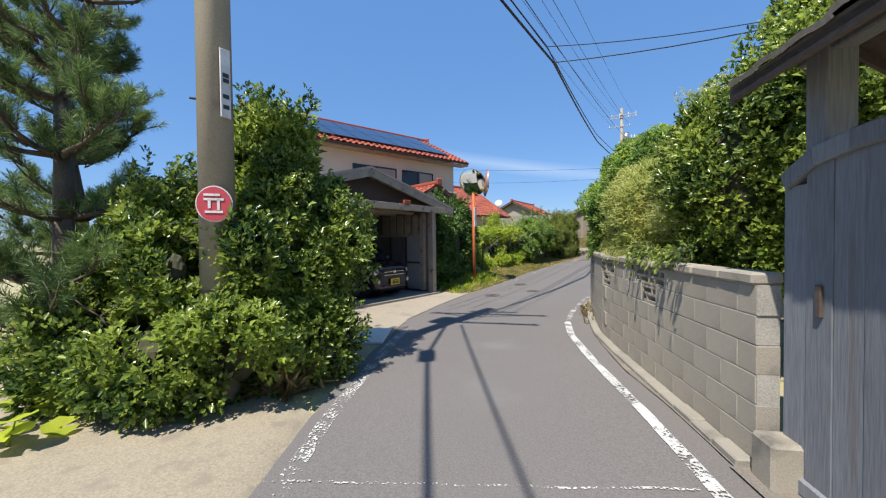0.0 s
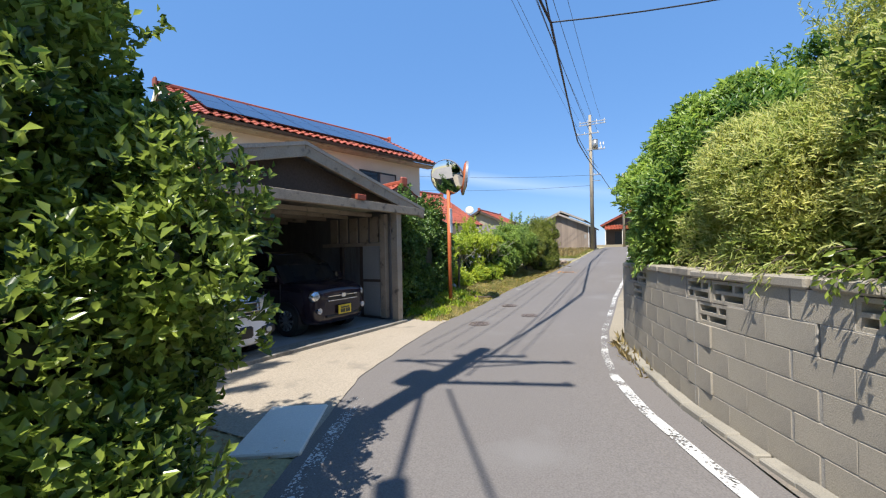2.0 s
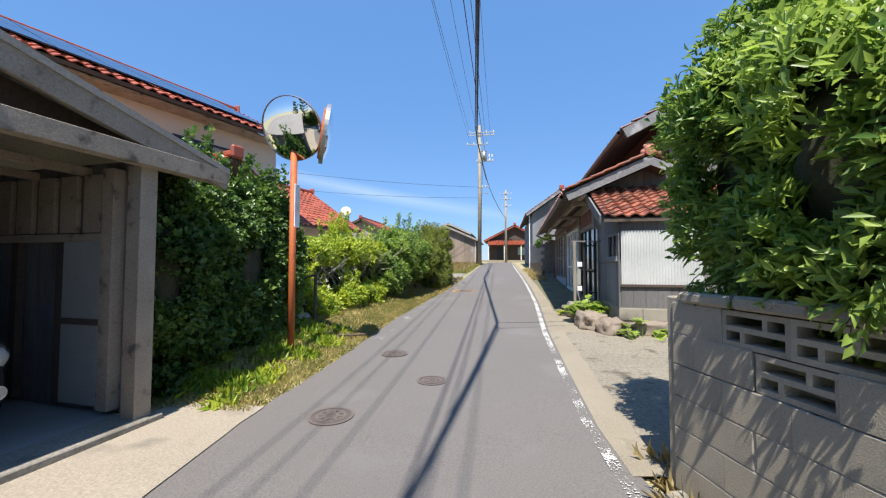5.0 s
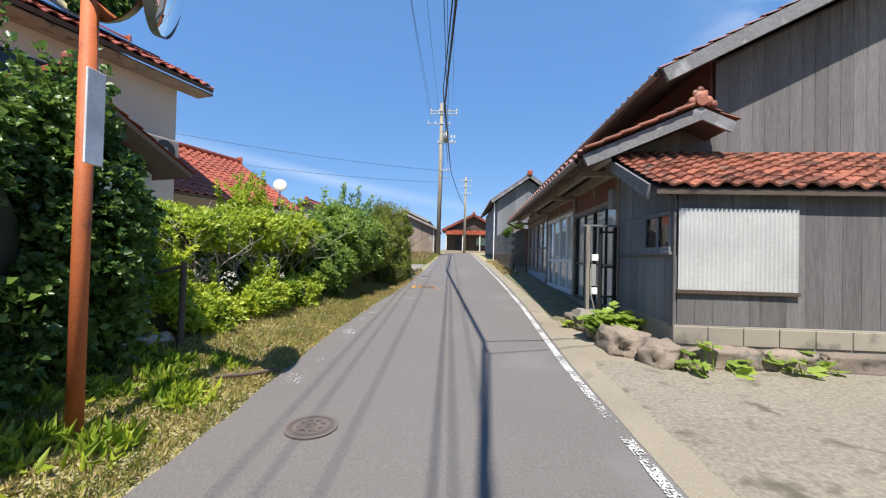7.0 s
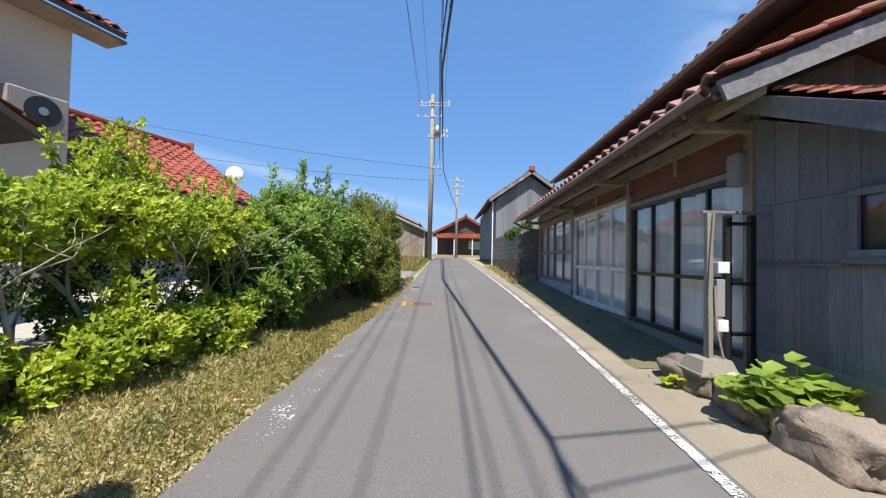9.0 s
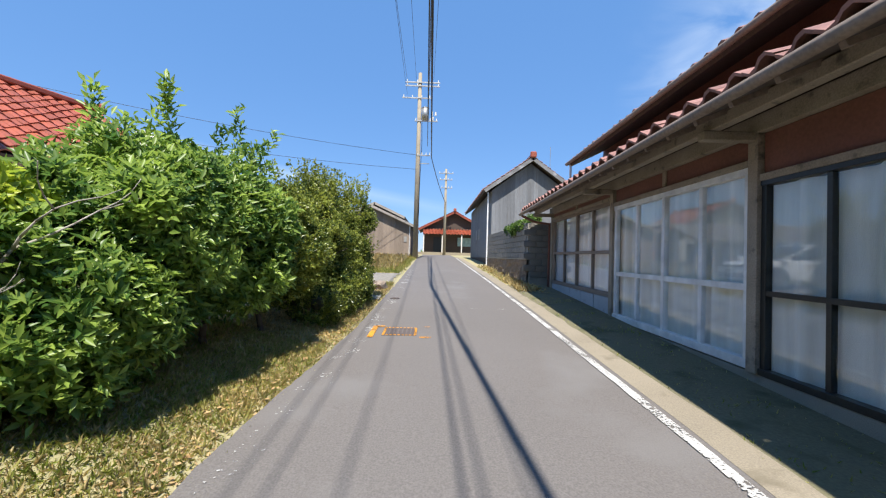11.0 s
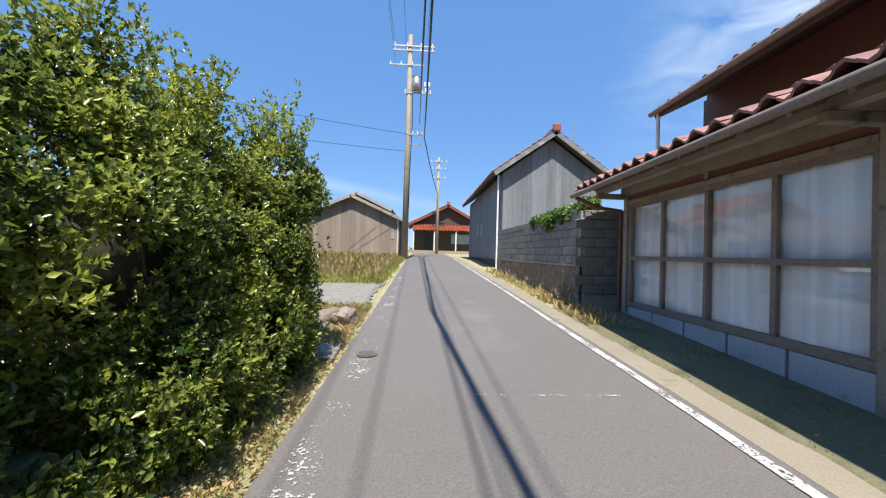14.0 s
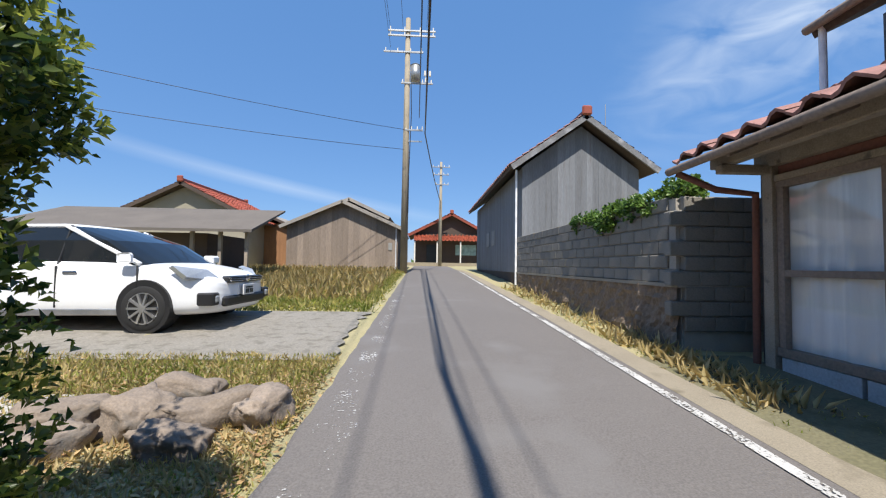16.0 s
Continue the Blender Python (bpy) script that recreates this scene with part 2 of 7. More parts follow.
BLOCK = mat("concrete_block", (0.37, 0.325, 0.25), 0.9, two=(0.22, 0.2, 0.17), scale=1.3, fine=130, amount=0.4, bump=0.4, objects=0.05, stain=(0.1, 0.095, 0.085), stain_scale=1.7, stain_cut=0.57)
OLDBLOCK = mat("dark_weathered_block", (0.23, 0.215, 0.185), 0.92, two=(0.11, 0.105, 0.095), scale=1.1, fine=60, amount=0.5, bump=0.6, objects=0.06, stain=(0.24, 0.23, 0.2), stain_scale=2.6, stain_cut=0.6)
DRIVE = mat("cracked_drive_concrete", (0.26, 0.24, 0.205), 0.92, two=(0.19, 0.17, 0.14), scale=1.4, fine=35, amount=0.6, bump=0.6, stain=(0.17, 0.155, 0.125), stain_scale=6, stain_cut=0.53)
MORTAR = mat("mortar", (0.38, 0.35, 0.3), 0.95, fine=80, bump=0.3)
RENDER_STONE = mat("rough_retaining_concrete", (0.25, 0.185, 0.13), 0.95, two=(0.1, 0.075, 0.055), scale=4.0, fine=22, amount=0.55, bump=1.0, stain=(0.3, 0.26, 0.2), stain_scale=4, stain_cut=0.62)
STONE = mat("field_stone", (0.26, 0.21, 0.165), 0.9, two=(0.15, 0.12, 0.095), scale=3, fine=50, amount=0.5, bump=0.6, objects=0.25, stain=(0.1, 0.095, 0.085), stain_scale=4, stain_cut=0.58)
WOODV = mat("grey_weathered_boards", (0.16, 0.152, 0.15), 0.88, two=(0.085, 0.078, 0.076), scale=1.4, fine=16, amount=0.55, bump=0.35, stretch=(5, 5, 0.35), objects=0.2, stain=(0.1, 0.085, 0.075), stain_scale=1.3, stain_cut=0.6)
BOARD_BLUE = mat("blue_grey_boards", (0.19, 0.2, 0.215), 0.87, two=(0.13, 0.13, 0.135), scale=1.4, fine=16, amount=0.5, bump=0.3, stretch=(5, 5, 0.35), objects=0.15, stain=(0.14, 0.12, 0.1), stain_scale=1.4, stain_cut=0.62)
TIMBER = mat("silvered_timber", (0.36, 0.3, 0.23), 0.88, two=(0.2, 0.16, 0.12), scale=1.0, fine=22, amount=0.5, bump=0.4, stretch=(3, 3, 3), stain=(0.1, 0.085, 0.07), stain_scale=2, stain_cut=0.6)
DARKWOOD = mat("dark_brown_wood", (0.085, 0.06, 0.045), 0.85, two=(0.05, 0.036, 0.03), scale=1.3, fine=25, amount=0.5, bump=0.3)
BROWNPANEL = mat("red_brown_panel", (0.21, 0.085, 0.06), 0.7, two=(0.15, 0.062, 0.045), scale=1.4, fine=30, amount=0.4, bump=0.15)
PLASTER = mat("cream_plaster", (0.62, 0.53, 0.42), 0.9, two=(0.55, 0.46, 0.36), scale=0.8, fine=90, amount=0.25, bump=0.15)
WHITEWALL = mat("white_plaster", (0.72, 0.69, 0.62), 0.9, two=(0.62, 0.59, 0.52), scale=0.8, fine=80, amount=0.2, bump=0.12)
TILE = mat("orange_red_roof_tile", (0.32, 0.075, 0.038), 0.5, two=(0.2, 0.05, 0.03), scale=1.2, fine=40, amount=0.4, bump=0.15, islands=0.2, objects=0.12)
TILE_OLD = mat("weathered_red_roof_tile", (0.29, 0.1, 0.058), 0.6, two=(0.17, 0.075, 0.055), scale=1.8, fine=40, amount=0.5, bump=0.3, islands=0.5, objects=0.2, stain=(0.12, 0.08, 0.06), stain_scale=3, stain_cut=0.58)
TILE_ROSE = mat("rose_brown_roof_tile", (0.33, 0.17, 0.14), 0.55, two=(0.24, 0.12, 0.1), scale=1.5, fine=40, amount=0.4, bump=0.2, islands=0.2, objects=0.15)
GREYROOF = mat("grey_cement_roof", (0.33, 0.3, 0.26), 0.85, two=(0.22, 0.2, 0.18), scale=1.0, fine=40, amount=0.5, bump=0.3)
POLECON = mat("pole_concrete", (0.34, 0.29, 0.21), 0.85, two=(0.26, 0.22, 0.16), scale=1.5, fine=60, amount=0.35, bump=0.15, stain=(0.2, 0.17, 0.13), stain_scale=3, stain_cut=0.6)
STEEL = mat("galvanised_steel", (0.42, 0.43, 0.43), 0.45, 0.7, scale=4, fine=60, amount=0.3, bump=0.05)
BLACK = mat("black_cable", (0.012, 0.012, 0.013), 0.5, scale=4, fine=40, bump=0.0)
BARK = mat("bark", (0.12, 0.09, 0.065), 0.95, two=(0.07, 0.055, 0.045), scale=6, fine=60, amount=0.5, bump=0.8)
GREYBARK = mat("pale_grey_bark", (0.4, 0.36, 0.3), 0.9, scale=6, fine=60, amount=0.5, bump=0.5)
GUTTER = mat("sandy_gutter_concrete", (0.29, 0.25, 0.185), 0.92, two=(0.2, 0.17, 0.125), scale=1.2, fine=90, amount=0.5, bump=0.3, stain=(0.17, 0.145, 0.1), stain_scale=2.5, stain_cut=0.6)
YARD = mat("gravelly_yard_concrete", (0.25, 0.22, 0.17), 0.95, two=(0.15, 0.13, 0.1), scale=1.1, fine=30, amount=0.75, bump=1.0, stain=(0.11, 0.095, 0.07), stain_scale=4, stain_cut=0.58)
MOSS = mat("mossy_packed_earth", (0.15, 0.14, 0.075), 0.95, two=(0.2, 0.17, 0.12), scale=1.2, fine=40, amount=0.6, bump=0.6, stain=(0.08, 0.085, 0.04), stain_scale=2.2, stain_cut=0.55)
APRON = mat("pale_apron_concrete", (0.34, 0.29, 0.225), 0.92, two=(0.26, 0.225, 0.17), scale=0.9, fine=60, amount=0.6, bump=0.5, stain=(0.2, 0.175, 0.14), stain_scale=1.6, stain_cut=0.57)
DIRTY = mat("grimy_worn_asphalt", (0.19, 0.165, 0.135), 0.92, two=(0.13, 0.115, 0.1), scale=1.1, fine=60, amount=0.6, bump=0.5, stain=(0.26, 0.215, 0.15), stain_scale=2.4, stain_cut=0.58)
BARGE = mat("faded_grey_barge_board", (0.2, 0.2, 0.205), 0.85, two=(0.12, 0.115, 0.11), scale=1.6, fine=22, amount=0.5, bump=0.3, stain=(0.32, 0.32, 0.33), stain_scale=2.2, stain_cut=0.58)
# eave boards in a much darker brown than the other timber
SOFFIT = mat("dark_eave_boards", (0.1, 0.075, 0.058), 0.9, two=(0.06, 0.046, 0.038), scale=1.4, fine=24, amount=0.5, bump=0.3)
GRAVEL = mat("pale_gravel", (0.44, 0.41, 0.36), 0.95, two=(0.32, 0.295, 0.25), scale=1.5, fine=30, amount=0.8, bump=0.8)
# near-black green: the shade deep inside shrubs, put into a colour
INNER = mat("shrub_inner_shade", (0.06, 0.06, 0.03), 0.95, scale=5, fine=30, bump=0.5)
PAINT = worn_paint("worn_white_road_paint", (0.54, 0.53, 0.505), None, 0.57, 45)
PAINT_GONE = worn_paint("traces_of_white_road_paint", (0.5, 0.49, 0.47), None, 0.33, 40)
PAINT_OLD = worn_paint("very_worn_white_road_paint", (0.6, 0.59, 0.56), None, 0.42, 55)
L_BROAD = leafy("glossy_broad_leaf", (0.04, 0.085, 0.02), (0.4, 0.49, 0.085), 0.25, 0.48)
L_DARK = leafy("dark_evergreen_leaf", (0.085, 0.18, 0.04), (0.42, 0.55, 0.1), 0.38, 0.5)
L_LIGHT = leafy("fresh_light_green_leaf", (0.2, 0.32, 0.035), (0.6, 0.66, 0.07), 0.42, 0.52)
L_BAMBOO = leafy("bamboo_grass_blade", (0.28, 0.36, 0.07), (0.72, 0.7, 0.25), 0.42, 0.55)
L_HEDGE = leafy("small_hedge_leaf", (0.04, 0.08, 0.02), (0.46, 0.5, 0.09), 0.24, 0.48)
L_IVY = leafy("ivy_leaf", (0.045, 0.105, 0.027), (0.18, 0.29, 0.055), 0.36, 0.45)
NEEDLE = leafy("pine_needle", (0.06, 0.12, 0.04), (0.26, 0.36, 0.1), 0.42, 0.35)
GRASS = leafy("grass_blade", (0.32, 0.39, 0.075), (0.72, 0.64, 0.26), 0.6, 0.62)
DRYGRASS = leafy("dry_grass_blade", (0.5, 0.4, 0.18), (0.8, 0.65, 0.34), 0.7, 0.5)

# ---- ground, road, edges ----
def grid_sheet(name, xs, ys, height, material):
    vs = [(x, y, height(x, y)) for y in ys for x in xs]
    w = len(xs)
    fs = [(j * w + i, j * w + i + 1, (j + 1) * w + i + 1, (j + 1) * w + i) for j in range(len(ys) - 1) for i in range(w - 1)]
    return solid(name, vs, fs, material, smoothed=True)


def spaced(stops):
    out = []
    for a, b, step in stops:
        n = max(1, round((b - a) / step))
        out += [a + (b - a) * i / n for i in range(n)]
    return out + [stops[-1][1]]


def lumps(x, y):
    return 0.03 * noise.noise((x * 1.3, y * 1.3, 0.0)) + 0.02 * noise.noise((x * 4.1, y * 4.1, 3.0))


def ground_height(x, y):
    off = max(table(LEFT, y) - x, x - table(KERB, y))
    calm = smooth(0.0, 0.6, off)
    if y < 2.4 and -9.6 < x < table(LEFT, y) + 0.2:
        return -0.07
    if 5.1 < y < 9.7 and -12.2 < x < table(LEFT, y) + 0.1:
        return -0.07
    if 9.5 < y < 13.9 and table(KERB, y) + 0.1 < x < 4.4:
        return rise(y) - 0.04
    return verge(x, y) - 0.05 + 0.045 * smooth(0.0, 0.12, off) + lumps(x, y) * calm


ground = grid_sheet("ground", spaced([(-900, -60, 120), (-60, -16, 3), (-16, -8, 0.5), (-8, 4, 0.15), (4, 12, 0.6), (12, 60, 4), (60, 900, 120)]),
                    spaced([(-600, -40, 80), (-40, -8, 2), (-8, 0, 0.5), (0, 46, 0.2), (46, 80, 2), (80, 1500, 110)]), ground_height, DIRT)
tagged(ground, "dry grassy verge and bare earth", "ground", kind="structure")


def strip(name, left, right, ys, lift, material, across=4, kind_label="", category="road", camber=0.0, taper=False):
    rows = []
    for y in ys:
        a, b = left(y), right(y)
        rows.append([(a + (b - a) * i / across, y, rise(y) + (0.003 if taper and i == 0 else lift) + camber * math.sin(math.pi * i / across)) for i in range(across + 1)])
    vs = [v for r in rows for v in r]
    w = across + 1
    fs = [(j * w + i, j * w + i + 1, (j + 1) * w + i + 1, (j + 1) * w + i) for j in range(len(ys) - 1) for i in range(across)]
    ob = solid(name, vs, fs, material, smoothed=True)
    return tagged(ob, kind_label, category, kind="structure") if kind_label else ob


def ragged(y, k, amp=0.03):
    return amp * noise.noise((k, y * 2.3, 0)) + amp * 0.6 * noise.noise((k, y * 9.0, 5))


ROAD_YS = spaced([(-12, 0, 0.5), (0, 30, 0.12), (30, 57, 0.4)])
road = strip("road", lambda y: table(LEFT, y) + ragged(y, 1), lambda y: table(KERB, y) + (ragged(y, 2, 0.02)), ROAD_YS, 0.0, ASPHALT, 8, "grey worn asphalt lane between houses", "road", 0.012)
for y0, y1, paint, words in ((-8, 7.4, PAINT, "worn white painted line along the road edge"), (7.4, 14.5, PAINT_OLD, "mostly worn away white line along the road edge"), (14.5, 44, PAINT, "solid white painted line along the road edge")):
    strip("white_edge_line", lambda y: table(LINE, y) - (0.058 if y < 7.4 else 0.046) + ragged(y, 3, 0.01), lambda y: table(LINE, y) + (0.058 if y < 7.4 else 0.046) + ragged(y, 4, 0.01), spaced([(y0, y1, 0.1)]), 0.013, paint, 1, words, "road marking")
strip("white_edge_line", lambda y: table(LEFT, y) + 0.12, lambda y: table(LEFT, y) + 0.27, spaced([(1.2, 5.6, 0.2)]), 0.009, PAINT_OLD, 1, "nearly worn away white line on the road", "road marking")
strip("white_edge_line", lambda y: table(LEFT, y) + 0.12 + ragged(y, 11, 0.05), lambda y: table(LEFT, y) + 0.36 + ragged(y, 12, 0.08), spaced([(13, 33, 0.2)]), 0.009, PAINT_GONE, 1, "scattered traces of an old white line", "road marking")
gutter = strip("gutter", lambda y: table(KERB, y) - 0.05, lambda y: table(KERB, y) + 0.24 + ragged(y, 6, 0.05), spaced([(9.2, 48, 0.2)]), 0.018, GUTTER, 2, "stained pale concrete gutter strip beside the asphalt", "pavement", taper=True)

# near left forecourt of bare sandy concrete
forecourt = grid_sheet("pavement", spaced([(-9, -1.8, 0.2)]), spaced([(-4, 2.35, 0.15)]), lambda x, y: min(0.006, (table(LEFT, y) - x) * 0.3) + 0.008 * noise.noise((x * 2, y * 2, 1)) if x < table(LEFT, y) + 0.1 else -0.2, SAND)
tagged(forecourt, "sandy cracked concrete forecourt beside the lane", "pavement", kind="structure")


def garage_front(y):
    return -6.05 - (10.3 - y) * 0.1


apron = strip("pavement", lambda y: garage_front(y) - 0.1, lambda y: table(LEFT, y) + 0.02 + ragged(y, 8, 0.03), spaced([(4.5, 9.95, 0.2)]), 0.01, APRON, 5, "pale concrete apron in front of the carport", "pavement")
strip("pavement", lambda y: table(KERB, y) - 0.04, lambda y: table(KERB, y) + 1.6, spaced([(-4, 3.2, 0.3)]), 0.02, DIRTY, 5, "grimy stained strip in front of a gate", "pavement")
yard = strip("pavement", lambda y: table(KERB, y) - 0.045, lambda y: 4.5, spaced([(9.3, 14.1, 0.2)]), 0.02, YARD, 12, "gritty pale concrete yard beside the lane", "pavement", taper=True)
strip("pavement", lambda y: table(KERB, y) + 0.18, lambda y: -0.62, spaced([(14.05, 16.6, 0.2)]), 0.021, GUTTER, 3, "stained concrete between gutter and house corner", "pavement", taper=True)
strip("verge", lambda y: table(KERB, y) + 0.23 + ragged(y, 14, 0.04), lambda y: -0.53 + 0.035 * (y - 16), spaced([(16.5, 27.2, 0.15)]), 0.026, MOSS, 6, "mossy packed earth along a house front", "verge", taper=True)
drive = strip("pavement", lambda y: -11.5, lambda y: table(LEFT, y) - 0.12 - abs(ragged(y, 9, 0.25)), spaced([(27.0, 30.2, 0.2)]), 0.02, DRIVE, 16, "cracked pale concrete driveway between weeds", "pavement")

yard_behind = grid_sheet("pavement", spaced([(-11.5, -7.6, 0.5), (-7.6, -6.45, 0.2)]), spaced([(13.4, 26.0, 0.3)]), lambda x, y: ground_height(x, y) + (0.03 if x < -6.5 - 0.07 * max(0, 20 - y) else -0.1), GRAVEL)
tagged(yard_behind, "pale sunlit gravel yard behind a hedge", "pavement", kind="structure")

# ---- plants ----
def leaf_mesh(name, pos, axis, up, length, width, material, parent=None, droop=0.25, fold=0.25):
    """Many leaves at once: each is two triangles folded on the midrib."""
    n = len(pos)
    axis = axis / np.linalg.norm(axis, axis=1, keepdims=True)
    side = np.cross(axis, up)
    side /= np.linalg.norm(side, axis=1, keepdims=True) + 1e-9
    nor = np.cross(side, axis)
    L, W = length[:, None], width[:, None]
    a = pos
    tip = pos + axis * L - nor * L * droop * 0.5
    mid = pos + axis * L * 0.5
    p1 = mid + side * W * 0.5 + nor * W * fold
    p2 = mid - side * W * 0.5 + nor * W * fold
    vs = np.stack([a, p1, tip, p2], axis=1).reshape(-1, 3).astype(np.float32)
    base = (np.arange(n) * 4)[:, None]
    tri = np.concatenate([base + np.array([[0, 1, 2]]), base + np.array([[0, 2, 3]])], axis=1).reshape(-1).astype(np.int32)
    me = bpy.data.meshes.new(name)
    me.vertices.add(n * 4)
    me.vertices.foreach_set("co", vs.ravel())
    me.loops.add(n * 6)
    me.loops.foreach_set("vertex_index", tri)
    me.polygons.add(n * 2)
    me.polygons.foreach_set("loop_start", np.arange(0, n * 6, 3, dtype=np.int32))
    me.materials.append(material)
    me.update(calc_edges=True)
    ob = new(name, me)
    ob.parent = parent
    return ob


def unit(rng, n):
    v = rng.normal(size=(n, 3))
    return v / np.linalg.norm(v, axis=1, keepdims=True)


def whorls(rng, pos, nor, per, length, width, spread=0.9):
    """Rosettes of leaves round each twig end."""
    n = len(pos)
    t = np.cross(nor, unit(rng, n))
    t /= np.linalg.norm(t, axis=1, keepdims=True) + 1e-9
    b = np.cross(nor, t)
    P, A, U, L = [], [], [], []
    for k in range(per):
        ang = (k / per * 2 * np.pi + rng.normal(0, 0.35, n))[:, None]
        out = np.cos(ang) * t + np.sin(ang) * b
        s = (spread * rng.uniform(0.55, 1.25, n))[:, None]
        ax = nor + out * s
        P.append(pos + rng.normal(0, 0.25, (n, 3)) * length)
        A.append(ax)
        U.append(nor + 0.3 * unit(rng, n))
        L.append(length * rng.uniform(0.65, 1.2, n))
    P, A, U, L = (np.concatenate(q) for q in (P, A, U, L))
    return P, A, U, L, L * width / length


def clumped(rng, blobs, spacing, clump, cover=1.0, floor=None):
    """Twig ends on the outside of many small clumps that sit on the blobs' skin. blobs: centre and radii."""
    pos, nor = [], []
    for c, r in blobs:
        c, r = np.array(c), np.array(r)
        area = 4 * np.pi * ((r[0] * r[1]) ** 1.6 / 3 + (r[0] * r[2]) ** 1.6 / 3 + (r[1] * r[2]) ** 1.6 / 3) ** (1 / 1.6)
        m = max(6, int(area / (clump * clump * 1.5) * cover))
        d = unit(rng, m)
        cc = c + d * r * rng.uniform(0.78, 1.04, m)[:, None]
        rr = clump * rng.uniform(0.6, 1.25, m)
        k = max(8, int(4 * np.pi * clump * clump / (spacing * spacing)))
        for j in range(m):
            q = unit(rng, k)
            q = q[(q @ (d[j] / r / np.linalg.norm(d[j] / r))) > -0.35]
            pos.append(cc[j] + q * rr[j] * rng.uniform(0.55, 1.1, len(q))[:, None])
            nor.append(q * 0.7 + np.array([0, 0, 0.62]) + d[j] * 0.3)
    pos, nor = np.concatenate(pos), np.concatenate(nor)
    keep = np.ones(len(pos), bool)
    for c, r in blobs:
        inside = ((pos - np.array(c)) / (np.array(r) * 0.72)) ** 2
        keep &= inside.sum(axis=1) > 1
    if floor is not None:
        keep &= pos[:, 2] > floor
    pos, nor = pos[keep], nor[keep]
    return pos, nor / np.linalg.norm(nor, axis=1, keepdims=True)


# solid dark blobs that stand in for the shaded inside of a shrub
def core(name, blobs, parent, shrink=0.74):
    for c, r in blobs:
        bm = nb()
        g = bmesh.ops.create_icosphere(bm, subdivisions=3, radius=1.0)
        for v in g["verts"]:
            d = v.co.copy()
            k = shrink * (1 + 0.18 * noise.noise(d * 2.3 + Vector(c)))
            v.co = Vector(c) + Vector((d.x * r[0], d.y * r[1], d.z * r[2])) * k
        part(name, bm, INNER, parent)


def shrub(name, label, blobs, material, seed, spacing=0.1, clump=0.3, per=6, length=0.06, width=0.03, spread=0.9, cover=1.0, floor=None, category="bush", stems=(), bark=None, sprays=0, shrink=0.74, group=""):
    rng = np.random.default_rng(seed)
    base = Vector(blobs[0][0])
    base.z = min(b[0][2] - b[1][2] for b in blobs)
    ob = thing(name, Matrix.Identity(4), label, category, group)
    pos, nor = clumped(rng, blobs, spacing, clump, cover, floor)
    if sprays:
        # long loose shoots that break the outline
        top = pos[np.argsort(-(pos[:, 2] + rng.uniform(0, 0.8, len(pos))))[:sprays]]
        extra, en = [], []
        for p in top:
            d = np.array([rng.normal(0, 0.35), rng.normal(0, 0.35), 1.0])
            ln = rng.uniform(0.15, 0.55)
            for s in np.arange(0.05, ln, spacing * 0.6):
                extra.append(p + d * s + rng.normal(0, 0.015, 3))
                en.append(d + rng.normal(0, 0.4, 3))
        pos, nor = np.concatenate([pos, extra]), np.concatenate([nor, en])
        nor /= np.linalg.norm(nor, axis=1, keepdims=True)
    P, A, U, L, W = whorls(rng, pos, nor, per, length, width, spread)
    leaf_mesh("leaves", P, A, U, L, W, material, ob)
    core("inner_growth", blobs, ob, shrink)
    for s in stems:
        limb = nb()
        for p, q, r0, r1 in s:
            rod(limb, p, q, r0, r1, 7)
        shaded(part("stem", limb, bark or BARK, ob))
    return ob


def branching(rng, p, d, length, r, depth, out):
    """Crooked stems as tapered rods."""
    p = Vector(p)
    for i in range(3):
        d = (d + Vector((rng.normal(0, 0.2), rng.normal(0, 0.2), rng.normal(0.05, 0.12)))).normalized()
        q = p + d * length / 3
        out.append((tuple(p), tuple(q), r * (1 - 0.18 * i), r * (1 - 0.18 * (i + 1))))
        p = q
    if depth:
        for k in range(rng.integers(2, 4)):
            e = (d + Vector((rng.normal(0, 0.6), rng.normal(0, 0.6), rng.normal(0.15, 0.3)))).normalized()
            branching(rng, p, e, length * rng.uniform(0.6, 0.85), r * 0.5, depth - 1, out)
    return out


def stems_at(seed, spots, length=0.7, r=0.03, depth=2):
    rng = np.random.default_rng(seed)
    return [branching(rng, p, Vector((rng.normal(0, 0.15), rng.normal(0, 0.15), 1)).normalized(), length, r, depth, []) for p in spots]


# shrubs round the near utility pole
shrub("bush", "dense glossy evergreen bush growing round a concrete pole", [
    ((-4.4, 3.0, 1.5), (0.55, 0.6, 1.3)), ((-4.42, 3.05, 2.2), (0.56, 0.46, 0.62)), ((-4.6, 3.0, 2.45), (0.42, 0.36, 0.34)), ((-4.0, 3.72, 1.85), (0.3, 0.28, 0.45)), ((-4.05, 3.55, 1.1), (0.32, 0.3, 0.5)), ((-4.15, 3.2, 0.75), (0.4, 0.6, 0.75)), ((-5.1, 3.1, 1.2), (0.5, 0.45, 1.1)), ((-3.8, 3.0, 1.1), (0.34, 0.36, 0.4)), ((-3.6, 3.0, 0.45), (0.3, 0.36, 0.4)), ((-4.05, 2.95, 1.8), (0.3, 0.32, 0.3)), ((-3.75, 3.5, 1.5), (0.3, 0.3, 0.3))],
    L_BROAD, 11, 0.09, 0.27, 6, 0.075, 0.038, cover=0.75, sprays=190, shrink=0.24, stems=stems_at(1, [(-4.6, 3.0, 0), (-4.8, 3.4, 0), (-4.3, 2.9, 0)], 0.9))
